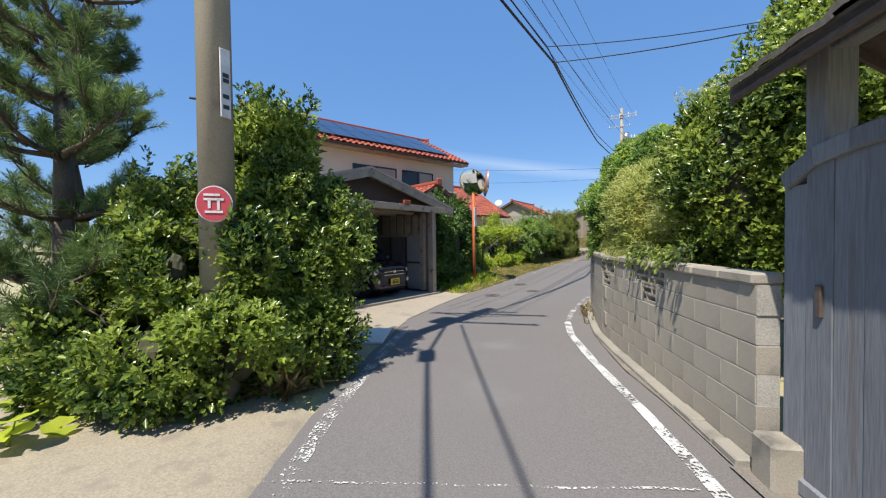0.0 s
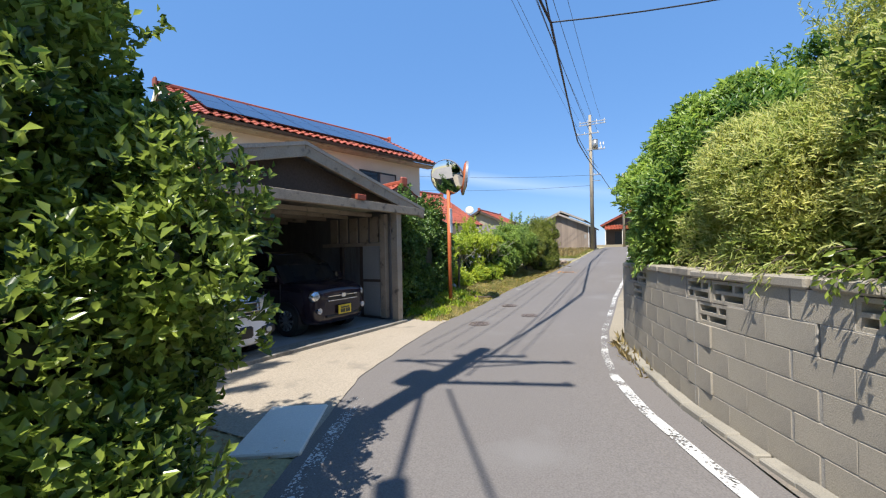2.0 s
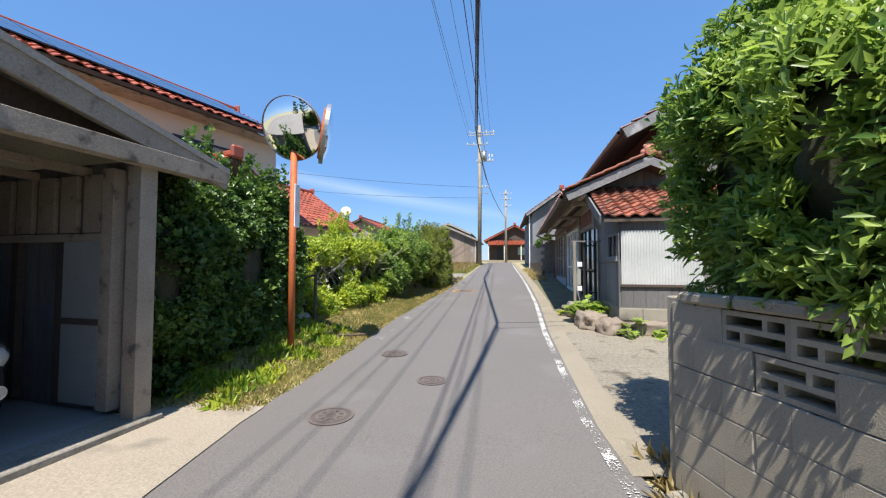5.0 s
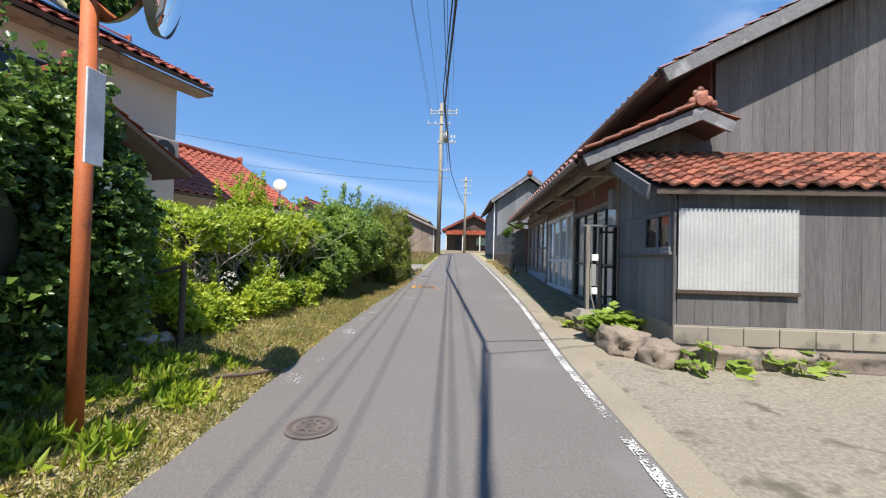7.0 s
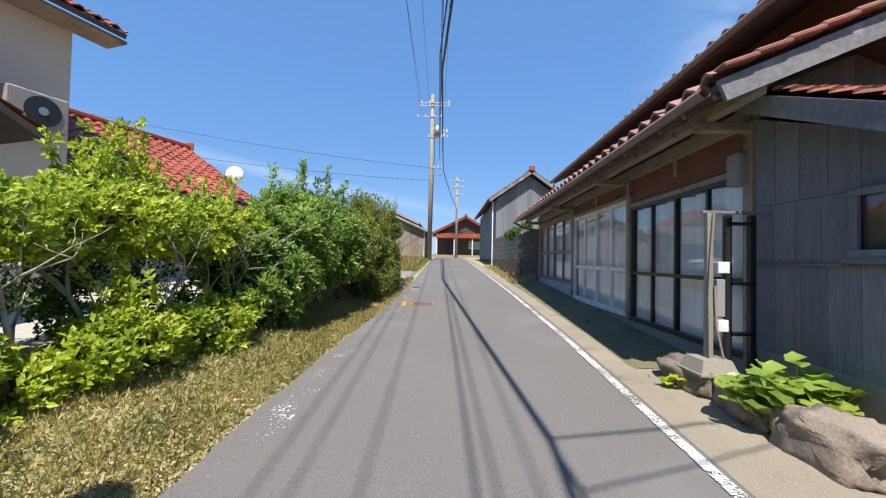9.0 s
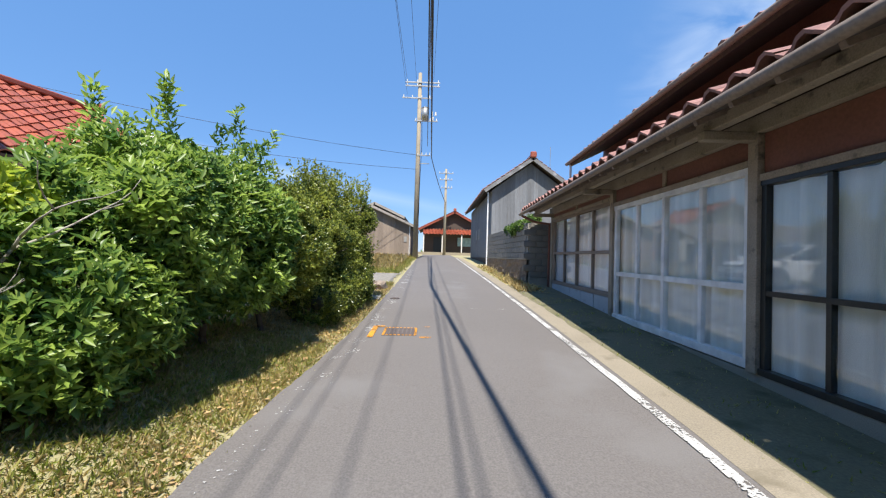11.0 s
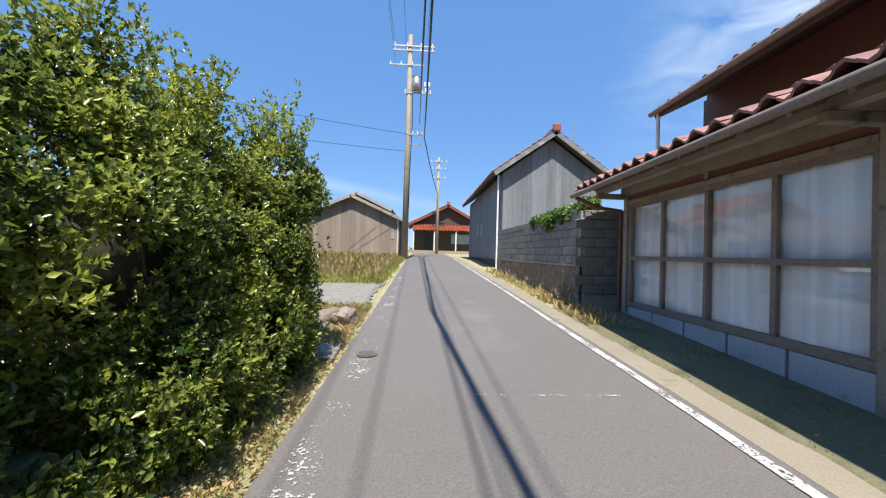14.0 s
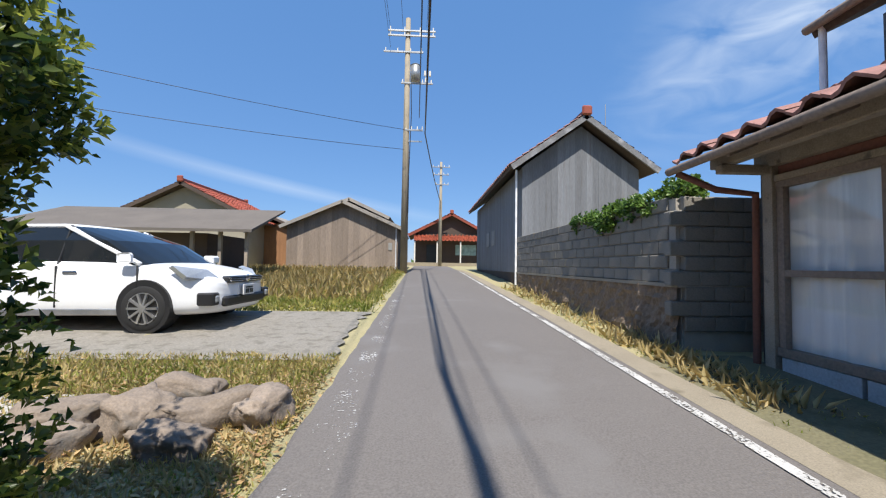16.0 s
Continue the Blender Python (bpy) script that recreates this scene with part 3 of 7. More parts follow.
shrub("bush", "loose sprawling evergreen bush in front of a concrete pole", [
    ((-4.35, 1.75, 0.5), (0.75, 0.6, 0.55)), ((-3.65, 2.15, 0.45), (0.45, 0.4, 0.5)), ((-5.05, 1.5, 0.5), (0.6, 0.5, 0.48)), ((-3.74, 2.3, 1.4), (0.16, 0.13, 0.26)), ((-4.2, 1.85, 1.3), (0.24, 0.18, 0.34)), ((-4.95, 2.0, 1.25), (0.5, 0.45, 0.65)), ((-4.2, 2.75, 1.65), (0.38, 0.36, 0.5)), ((-3.95, 2.55, 0.55), (0.4, 0.4, 0.6))],
    L_BROAD, 12, 0.09, 0.27, 6, 0.078, 0.04, cover=0.8, sprays=70, shrink=0.45, stems=stems_at(2, [(-4.4, 1.8, 0), (-5.1, 1.6, 0)], 0.6))
shrub("bush", "tall light evergreen bush beside a pine", [((-5.9, 2.6, 1.3), (0.6, 0.6, 1.1)), ((-7.4, 4.4, 1.3), (0.9, 0.9, 1.2))],
      L_BROAD, 13, 0.1, 0.3, 6, 0.07, 0.035, sprays=80, stems=stems_at(3, [(-5.9, 2.6, 0)], 0.8))

# growth above the block wall
shrub("bush", "glossy evergreen bush leaning over a block wall", [((1.7, 5.4, 2.7), (1.1, 1.1, 1.7)), ((0.75, 5.6, 2.2), (0.75, 0.8, 1.1)), ((2.6, 6.6, 3.1), (1.2, 1.2, 1.6))],
      L_BROAD, 21, 0.095, 0.3, 6, 0.075, 0.036, sprays=120, stems=stems_at(4, [(1.6, 5.6, 0), (2.5, 6.6, 0)], 1.2, 0.05))
shrub("bush", "dense dark evergreen bush over the end of a block wall", [((-0.75, 9.1, 2.15), (0.8, 0.75, 1.1)), ((-0.1, 8.9, 2.4), (1.0, 1.0, 1.1)), ((-0.95, 8.3, 1.95), (0.62, 0.7, 0.75)), ((-1.08, 8.3, 1.72), (0.34, 0.6, 0.36)), ((-0.35, 8.0, 2.55), (0.8, 0.7, 0.85)), ((0.6, 9.3, 2.4), (1.1, 1.1, 1.3))],
      L_DARK, 22, 0.09, 0.26, 9, 0.092, 0.03, 1.1, sprays=30, stems=stems_at(5, [(-0.5, 9.2, 0), (0.3, 9.2, 0)], 1.1, 0.05))
shrub("bamboo_grass", "tall pale bamboo grass thicket over a block wall", [((-0.2, 6.95, 1.9), (0.72, 0.85, 0.8)), ((0.4, 6.2, 2.0), (0.75, 0.85, 0.95)), ((0.9, 6.9, 2.3), (0.95, 0.9, 0.95))],
      L_BAMBOO, 23, 0.062, 0.24, 6, 0.075, 0.013, 0.9, category="bamboo grass", sprays=320, shrink=0.55)


# shoots that hang over the coping
def hanging(seed, n, s0, s1, mt, length, width):
    rng = np.random.default_rng(seed)
    ob = thing("trailing_shoots", Matrix.Identity(4), "leafy shoots trailing over the top of a block wall", "bush")
    P, A = [], []
    for i in range(n):
        line = []
        y = rng.uniform(s0, s1)
        x = -0.56 - (y - 5.6) * 0.36 + (0.05 if y < 5 else 0.0) + (0.22 if y > 8 else 0.0)
        p = np.array([x + 0.08, y, rng.uniform(1.32, 1.5)])
        d = np.array([-0.8, rng.normal(0, 0.3), 0.25])
        for k in range(int(rng.integers(3, 8))):
            p = p + d / np.linalg.norm(d) * 0.045
            line.append(tuple(p))
            d = d + np.array([0.05, rng.normal(0, 0.12), -0.28])
            for j in range(3):
                P.append(p + rng.normal(0, 0.012, 3))
                A.append(d + rng.normal(0, 0.7, 3))
        tube("stem", line, 0.003, BARK, ob, res=0)
    P, A = np.array(P), np.array(A)
    L = length * rng.uniform(0.6, 1.2, len(P))
    leaf_mesh("leaves", P, A, unit(rng, len(P)) + np.array([0, 0, 1.0]), L, L * width / length, mt, ob)


hanging(71, 32, 3.9, 5.6, L_BROAD, 0.07, 0.03)
hanging(72, 34, 5.4, 7.3, L_BAMBOO, 0.085, 0.011)
hanging(73, 60, 7.8, 9.0, L_DARK, 0.075, 0.03)

# growth along the far side of the carport
shrub("ivy_hedge", "dark hedge overgrown with ivy beside the carport", [((-6.72, 10.08, 1.3), (0.4, 0.34, 1.1)), ((-6.85, 10.6, 1.35), (0.5, 0.6, 1.2)), ((-6.85, 11.5, 1.35), (0.5, 0.65, 1.2)), ((-6.95, 12.4, 1.4), (0.5, 0.65, 1.25))],
      L_IVY, 31, 0.075, 0.22, 4, 0.075, 0.06, 0.9, category="hedge", sprays=40)
shrub("bush", "leggy bush with bright fresh leaves and bare pale stems", [((-7.3, 14.6, 1.62), (0.45, 0.75, 0.32)), ((-7.1, 15.9, 1.8), (0.48, 0.85, 0.3)), ((-6.85, 17.1, 1.82), (0.46, 0.7, 0.32)), ((-7.7, 15.5, 1.6), (0.3, 1.2, 0.4))],
      L_LIGHT, 32, 0.09, 0.24, 6, 0.08, 0.04, cover=0.85, floor=1.45, sprays=30, shrink=0.3, bark=GREYBARK, stems=stems_at(16, [(-6.75, 15.2, 0.4), (-6.7, 16.0, 0.4), (-6.6, 16.8, 0.45), (-6.5, 17.3, 0.45), (-6.8, 14.6, 0.35)], 0.6, 0.024, 3) + stems_at(6, [(-7.0, 14.3, 0.3), (-6.85, 14.9, 0.35), (-6.85, 15.4, 0.4), (-6.75, 15.9, 0.4), (-6.7, 16.5, 0.4), (-6.6, 17.1, 0.45), (-6.5, 17.7, 0.45)], 0.75, 0.036, 3))
# twigs, plus added dark leaves that stand in for the shadow behind
shrub("bush", "dark leaves and twigs filling in the shade behind a leggy bush", [((-8.0, 13.9, 0.95), (0.4, 0.8, 0.75)), ((-7.85, 15.3, 0.95), (0.4, 0.85, 0.75)), ((-7.6, 16.7, 1.0), (0.4, 0.85, 0.75)), ((-7.1, 17.6, 1.0), (0.35, 0.5, 0.65))],
      L_IVY, 36, 0.1, 0.24, 4, 0.06, 0.034, cover=0.5, sprays=0, shrink=0.3, stems=stems_at(8, [(-7.4, 14.2, 0.3), (-7.3, 15.2, 0.4), (-7.2, 16.2, 0.4)], 0.5, 0.025), bark=GREYBARK)
shrub("bush", "low clump of bright light green shoots", [((-6.85, 14.3, 0.55), (0.35, 0.5, 0.24)), ((-6.65, 15.4, 0.6), (0.35, 0.5, 0.26)), ((-6.5, 16.5, 0.65), (0.32, 0.5, 0.22)), ((-6.95, 13.5, 0.65), (0.35, 0.4, 0.35))],
      L_LIGHT, 33, 0.085, 0.2, 6, 0.08, 0.042, sprays=40)
shrub("hedge", "thick dark green evergreen hedge bush beside the lane", [((-6.35, 18.6, 1.72), (0.65, 0.85, 0.74)), ((-6.22, 19.3, 1.76), (0.62, 0.62, 0.68)), ((-6.5, 17.8, 1.2), (0.55, 0.65, 0.7))],
      L_DARK, 34, 0.098, 0.28, 9, 0.098, 0.034, 1.15, category="hedge", sprays=8, shrink=0.6, stems=stems_at(9, [(-6.3, 18.5, 0.5), (-6.2, 19.2, 0.5)], 0.6, 0.045))
shrub("hedge", "clipped small-leaved evergreen hedge beside the lane", [((-6.0, 20.45, 1.68), (0.55, 0.85, 0.76)), ((-6.0, 21.8, 1.72), (0.55, 0.75, 0.86)), ((-5.95, 22.8, 1.7), (0.55, 0.7, 0.96)), ((-5.8, 23.3, 1.62), (0.46, 0.42, 0.92)), ((-5.56, 23.6, 2.25), (0.33, 0.3, 0.52)), ((-5.55, 23.66, 1.2), (0.24, 0.27, 0.72))],
      L_HEDGE, 35, 0.066, 0.2, 5, 0.046, 0.026, cover=1.05, category="hedge", sprays=170, shrink=0.5, stems=stems_at(7, [(-6.0, 20.1, 0.45), (-5.9, 20.8, 0.45), (-6.05, 21.4, 0.45), (-5.95, 22.0, 0.5), (-6.0, 22.6, 0.5), (-5.85, 23.2, 0.5)], 0.62, 0.045, 2))
shrub("undergrowth", "straggly dark undergrowth at the foot of a hedge", [((-5.6, 21.1, 0.85), (0.28, 0.45, 0.3)), ((-5.5, 21.9, 0.92), (0.28, 0.5, 0.36)), ((-5.42, 22.7, 0.98), (0.26, 0.5, 0.4)), ((-5.4, 23.4, 1.0), (0.22, 0.35, 0.4))],
      L_HEDGE, 37, 0.08, 0.18, 5, 0.05, 0.026, cover=0.8, shrink=0.4, sprays=60)

# ---- buildings ----
def tiled_roof(name, p00, p10, p01, p11, material, parent, pitch_u=0.26, pitch_v=0.26, amp=0.035, thick=0.06):
    """A sheet of wavy pantiles. p00 to p10 runs along the eave, p00 to p01 up the slope. Each course overlaps the one below."""
    p00, p10, p01, p11 = (Vector(p) for p in (p00, p10, p01, p11))
    nu = max(1, round((p10 - p00).length / pitch_u))
    nv = max(1, round((p01 - p00).length / pitch_v))
    up = (p10 - p00).cross(p01 - p00).normalized()
    if up.z < 0:
        up = -up
    seg = 5
    vs, fs = [], []
    rng = random.Random(nu * 31 + nv)

    def at(u, v):
        return (p00.lerp(p10, u)).lerp(p01.lerp(p11, u), v)

    for j in range(nv):
        for i in range(nu):
            b = len(vs)
            tip = 0.03 + rng.uniform(-0.008, 0.014)
            slip = rng.uniform(-0.05, 0.05)
            for jj, lift in ((0, tip), (1, 0.0)):
                for s in range(seg + 1):
                    u = (i + s / seg * 1.0) / nu
                    wave = amp * math.sin(s / seg * 2 * math.pi)
                    p = at(u, (j + (slip if jj == 0 and j else 0.0) + jj * 1.06) / nv) + up * (wave + lift + amp)
                    vs.append(p)
            for s in range(seg):
                fs.append((b + s, b + s + 1, b + seg + 1 + s + 1, b + seg + 1 + s))
            # the lower lip
            c = len(vs)
            for s in range(seg + 1):
                vs.append(vs[b + s] - up * 0.03)
            for s in range(seg):
                fs.append((c + s, c + s + 1, b + s + 1, b + s))
    return solid(name, vs, fs, material, parent)


def slab(name, ring, d, material, parent, label=""):
    return part(name, prism(nb(), ring, d), material, parent, label)


def boards(parent, origin, along, width, heights, material, board=0.18, t=0.02, name="board", skip=()):
    """Upright boards on a wall. heights(s) gives bottom and top at s metres along; gaps between show the wall behind."""
    along = Vector(along).normalized()
    out = along.cross(Vector((0, 0, 1))).normalized()
    n = max(1, round(width / board))
    w = width / n
    for i in range(n):
        s0, s1 = i * w + 0.0018, (i + 1) * w - 0.0018
        for z0, z1a, z1b in heights(s0, s1):
            a, b = Vector(origin) + along * s0, Vector(origin) + along * s1
            d = out * t * (1.0 + 0.22 * math.sin(i * 12.9898 + z0))
            ring = [(a.x, a.y, z0), (b.x, b.y, z0), (b.x, b.y, z1b), (a.x, a.y, z1a)]
            part(name, prism(nb(), ring, d), material, parent)


def gable_roof(parent, x0, xr, x1, ze0, zr, ze1, y0, y1, material, board=TIMBER, thick=0.07, tiles=True, pitch=0.27, barge=0.16, ridge=None, ridge_mat=None, amp=0.035):
    """Roof with its ridge along local y: eaves at x0 and x1, ridge at xr, from y0 to y1, with deck, tiles, barge boards and ridge."""
    for xe, ze in ((x0, ze0), (x1, ze1)):
        a, b = Vector((xe, y0, ze)), Vector((xr, y0, zr))
        n = Vector((-(b.z - a.z), 0, b.x - a.x)).normalized()
        if n.z < 0:
            n = -n
        slab("roof_deck", [a, b, b - n * thick, a - n * thick], (0, y1 - y0, 0), DARKWOOD, parent)
        if tiles:
            tiled_roof("tiles", (xe, y0, ze), (xe, y1, ze), (xr, y0, zr), (xr, y1, zr), material, parent, pitch, pitch, amp)
        else:
            slab("roof_sheet", [a + n * 0.012, b + n * 0.012, b + n * 0.04, a + n * 0.04], (0, y1 - y0, 0), material, parent)
        for y in (y0, y1):
            s = -1 if y == y0 else 1
            slab("barge_board", [a + n * 0.02, b + n * 0.02, b - n * barge, a - n * barge], (0, 0.035 * s, 0), board, parent)
    if ridge:
        rm = ridge_mat or material
        bm = nb()
        box(bm, xr - 0.12, xr + 0.12, y0 - 0.02, y1 + 0.02, zr + 0.02, zr + ridge, 0.03)
        part("ridge", bm, rm, parent)
        for y in (y0 - 0.06, y1 + 0.06):
            bm = nb()
            box(bm, xr - 0.17, xr + 0.17, y - 0.06, y + 0.06, zr - 0.05, zr + ridge + 0.12, 0.05)
            part("ridge_end", bm, rm, parent)


def pane_window(parent, x, y0, y1, z0, z1, cols, frame_mat, bar=0.045, mid=0.5, curtain=None, depth=0.06, glass=None):
    """A sliding window in a wall that faces local -x: frame, stiles, a middle rail, panes and a curtain behind."""
    w = new("window")
    w.parent = parent
    box_ = lambda n, a, b, c, d, e, f, m: boxed(n, a, b, c, d, e, f, m, w, 0.003)
    box_("window_frame", x - 0.03, x + depth, y0, y1, z1 - bar, z1, frame_mat)
    box_("window_frame", x - 0.04, x + depth, y0, y1, z0, z0 + bar * 1.3, frame_mat)
    n = cols
    for i in range(n + 1):
        y = y0 + (y1 - y0) * i / n
        k = bar * (0.5 if 0 < i < n else 0.6)
        yy = min(max(y, y0 + k), y1 - k)
        box_("stile", x - 0.018 + 0.014 * (i % 2), x + depth - 0.005, yy - k, yy + k, z0 + bar * 1.3, z1 - bar, frame_mat)
    zm = z0 + (z1 - z0) * mid
    if mid:
        box_("rail", x - 0.012, x + depth - 0.015, y0 + bar, y1 - bar, zm - bar * 0.5, zm + bar * 0.5, frame_mat)
    for i in range(n):
        a, b = y0 + (y1 - y0) * i / n + 0.01, y0 + (y1 - y0) * (i + 1) / n - 0.01
        g = box_("pane", x + 0.02, x + 0.026, a, b, z0 + 0.03, z1 - 0.03, glass or GLASS)
        g.visible_shadow = False
    if curtain:
        steps = int((y1 - y0) / 0.035)
        vs, fs = [], []
        for i in range(steps + 1):
            y = y0 + 0.03 + (y1 - y0 - 0.06) * i / steps
            xx = x + 0.085 + 0.03 * math.sin(i * 0.62) + 0.02 * math.sin(i * 0.23 + 1)
            vs += [(xx, y, z0 + 0.04), (xx + 0.01 * math.sin(i), y, z1 - 0.05)]
            if i:
                fs.append((2 * i - 2, 2 * i, 2 * i + 1, 2 * i - 1))
        solid("curtain", vs, fs, curtain, w, True)
    return w


GLASS = glassy("window_glass", (0.98, 0.985, 0.985), 0.01, 0.945)
DARKGLASS = glassy("dark_glass", (0.2, 0.22, 0.23), 0.02, 0.6)
# upright streaks in the colour paint the light and shade of the folds
CURTAIN = mat("white_curtain_painted_folds", (0.94, 0.95, 0.955), 0.95, two=(0.66, 0.69, 0.72), scale=1.6, fine=60, amount=0.15, bump=0.1, stretch=(0.3, 5, 0.12))
ALU_DARK = mat("dark_aluminium", (0.03, 0.032, 0.03), 0.4, 0.2, scale=4, fine=50, bump=0.0)
ALU_WHITE = mat("silver_white_aluminium", (0.9, 0.905, 0.9), 0.5, 0.0, scale=4, fine=50, amount=0.2, bump=0.0)
FRAMEWOOD = mat("brown_window_wood", (0.26, 0.2, 0.155), 0.8, two=(0.17, 0.13, 0.105), scale=2, fine=30, amount=0.5, bump=0.2)
# room dimness as a colour, for the surfaces behind the panes
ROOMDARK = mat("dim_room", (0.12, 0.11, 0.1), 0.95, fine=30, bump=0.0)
PALEPANEL = mat("pale_blue_panel", (0.42, 0.45, 0.48), 0.8, two=(0.33, 0.34, 0.35), scale=2, fine=40, amount=0.4, bump=0.2, stain=(0.25, 0.22, 0.18), stain_scale=4, stain_cut=0.6)

# -- long low house on the far side of the lane
h2 = thing("house", pose(-0.58, 16.0, 0, 0, 0, -2), "old wooden house with glazed front and red-brown tile roofs", "house")
boxed("foundation", 0.0, 0.2, 0.0, 10.85, 0.0, 0.5, CONCRETE, h2)
for y in (0.06, 2.98, 6.46, 10.75):
    boxed("post", -0.03, 0.11, y - 0.065, y + 0.065, 0.5, 2.98, TIMBER, h2)
boxed("beam", -0.05, 0.12, -0.05, 10.9, 2.98, 3.16, TIMBER, h2)
for y0, y1, z in ((0.14, 2.9, 2.5), (3.06, 6.38, 2.68), (6.54, 10.67, 2.82)):
    boxed("wall_panel", 0.03, 0.07, y0, y1, z, 2.975, BROWNPANEL, h2)
    boxed("lintel", -0.02, 0.1, y0, y1, z - 0.02, z + 0.05, TIMBER, h2)
for y in (1.5, 4.7, 8.6):
    boxed("strut", 0.0, 0.05, y - 0.04, y + 0.04, 2.75, 2.975, TIMBER, h2)
boxed("wall_panel", 0.02, 0.06, -0.05, 10.9, 3.16, 3.4, SOFFIT, h2)
boxed("eave_purlin", -0.5, -0.39, -0.68, 11.0, 3.0, 3.13, TIMBER, h2, 0.01)
for y in (0.06, 2.98, 6.46, 10.75):
    boxed("bracket", -0.58, -0.03, y - 0.05, y + 0.05, 2.9, 3.0, TIMBER, h2, 0.01)
# same painted fold shading, in a grey-green net
CURTAIN_DIM = mat("grey_green_net_painted_folds", (0.84, 0.87, 0.84), 0.95, two=(0.56, 0.6, 0.57), scale=1.6, fine=60, amount=0.15, bump=0.1, stretch=(0.3, 4, 0.15))
pane_window(h2, 0.03, 0.13, 2.91, 0.5, 2.48, 4, ALU_DARK, 0.05, 0.42, CURTAIN_DIM)
pane_window(h2, 0.03, 3.05, 6.39, 0.52, 2.66, 4, ALU_WHITE, 0.075, 0.40, CURTAIN_DIM)
pane_window(h2, 0.03, 6.53, 10.68, 0.9, 2.8, 4, FRAMEWOOD, 0.07, 0.47, CURTAIN)
for i in range(5):
    boxed("wainscot_panel", 0.0, 0.05, 6.55 + i * 0.825, 6.55 + (i + 1) * 0.825 - 0.04, 0.52, 0.89, PALEPANEL, h2)
# added room backing, coloured dark to look like an unlit interior
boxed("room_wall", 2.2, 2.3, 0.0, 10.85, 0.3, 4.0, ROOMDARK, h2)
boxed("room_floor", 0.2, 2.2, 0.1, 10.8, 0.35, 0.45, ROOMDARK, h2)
END = [(0.03, 0.2), (8.6, 0.2), (8.6, 4.45), (4.65, 6.45), (1.55, 4.9), (1.55, 3.98), (0.03, 3.33)]
slab("end_wall", [(x, 10.9, z) for x, z in END], (0, -0.12, 0), WOODV, h2)
slab("end_wall", [(x, 0.08, z) for x, z in END], (0, -0.08, 0), DARKWOOD, h2)
boxed("upper_wall", 1.5, 1.6, 0.05, 10.75, 3.7, 5.0, BROWNPANEL, h2)
boxed("back_wall", 8.6, 8.75, 0, 10.8, 0.2, 4.8, WOODV, h2)
# lower roof; its near end is a small gable of its own
n_low = Vector((-1.05, 0, 2.45)).normalized()
n_back = Vector((0.4, 0, 0.9)).normalized()
a, b, c = Vector((-0.85, -0.72, 3.06)), Vector((0.9, -0.72, 3.81)), Vector((1.42, -0.72, 3.58))
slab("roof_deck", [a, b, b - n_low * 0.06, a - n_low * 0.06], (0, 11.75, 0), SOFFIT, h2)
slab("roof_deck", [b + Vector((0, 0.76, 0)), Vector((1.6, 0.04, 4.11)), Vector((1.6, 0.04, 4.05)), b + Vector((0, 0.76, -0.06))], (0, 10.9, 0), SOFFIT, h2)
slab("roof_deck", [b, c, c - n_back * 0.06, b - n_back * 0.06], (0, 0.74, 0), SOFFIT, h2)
tiled_roof("lower_roof_tiles", (-0.88, -0.75, 3.06), (-0.88, 11.07, 3.06), (0.9, -0.75, 3.81), (0.9, 11.07, 3.81), TILE_ROSE, h2, 0.3, 0.29, 0.045)
tiled_roof("lower_roof_tiles", (0.9, 0.05, 3.81), (0.9, 11.07, 3.81), (1.55, 0.05, 4.1), (1.55, 11.07, 4.1), TILE_ROSE, h2, 0.3, 0.29, 0.045)
tiled_roof("back_slope_tiles", (1.46, -0.75, 3.58), (1.46, -0.02, 3.58), (0.9, -0.75, 3.83), (0.9, -0.02, 3.83), TILE_OLD, h2, 0.25, 0.28, 0.04)
slab("barge_board", [a + n_low * 0.02, b + n_low * 0.02, b - n_low * 0.17, a - n_low * 0.17], (0, -0.04, 0), BARGE, h2)
slab("barge_board", [b + n_back * 0.02, c + n_back * 0.02, c - n_back * 0.15, b - n_back * 0.15], (0, -0.038, 0), BARGE, h2)
part("ridge_roll", rod(nb(), (0.9, -0.8, 3.93), (0.9, 0.0, 3.93), 0.09, 0.09, 12), TILE_OLD, h2)
for i in range(24):
    y = -0.6 + i * 0.475
    part("rafter", beam(nb(), (-0.8, y, 3.0), (0.1, y, 3.385), 0.05, 0.07), FRAMEWOOD, h2)
tube("rain_gutter", [(-0.93, -0.7, 3.0), (-0.93, 11.1, 2.99)], 0.05, FRAMEWOOD, h2)
# upper roof
gable_roof(h2, 0.42, 4.65, 8.9, 4.5, 6.65, 4.5, -0.55, 10.65, TILE_ROSE, BARGE, 0.09, True, 0.3, 0.2, 0.22)
tube("rain_gutter", [(0.36, -0.5, 4.46), (0.36, 10.65, 4.5)], 0.05, FRAMEWOOD, h2)
tube("drain_pipe", [(0.45, 10.55, 4.5), (0.45, 10.55, 3.75)], 0.035, ALU_WHITE, h2)
boards(h2, (0.05, -0.005, 0), (1, 0, 0), 1.5, lambda s0, s1: [(3.0, 3.3 + s0 * 0.42, 3.3 + s1 * 0.42)], WOODV, 0.2)
boards(h2, (1.55, -0.005, 0), (1, 0, 0), 7.0, lambda s0, s1: [(3.0, min(4.85 + s0 * 0.5, 6.4 - (s0 - 3.1) * 0.5), min(4.85 + s1 * 0.5, 6.4 - (s1 - 3.1) * 0.5))], WOODV, 0.2)
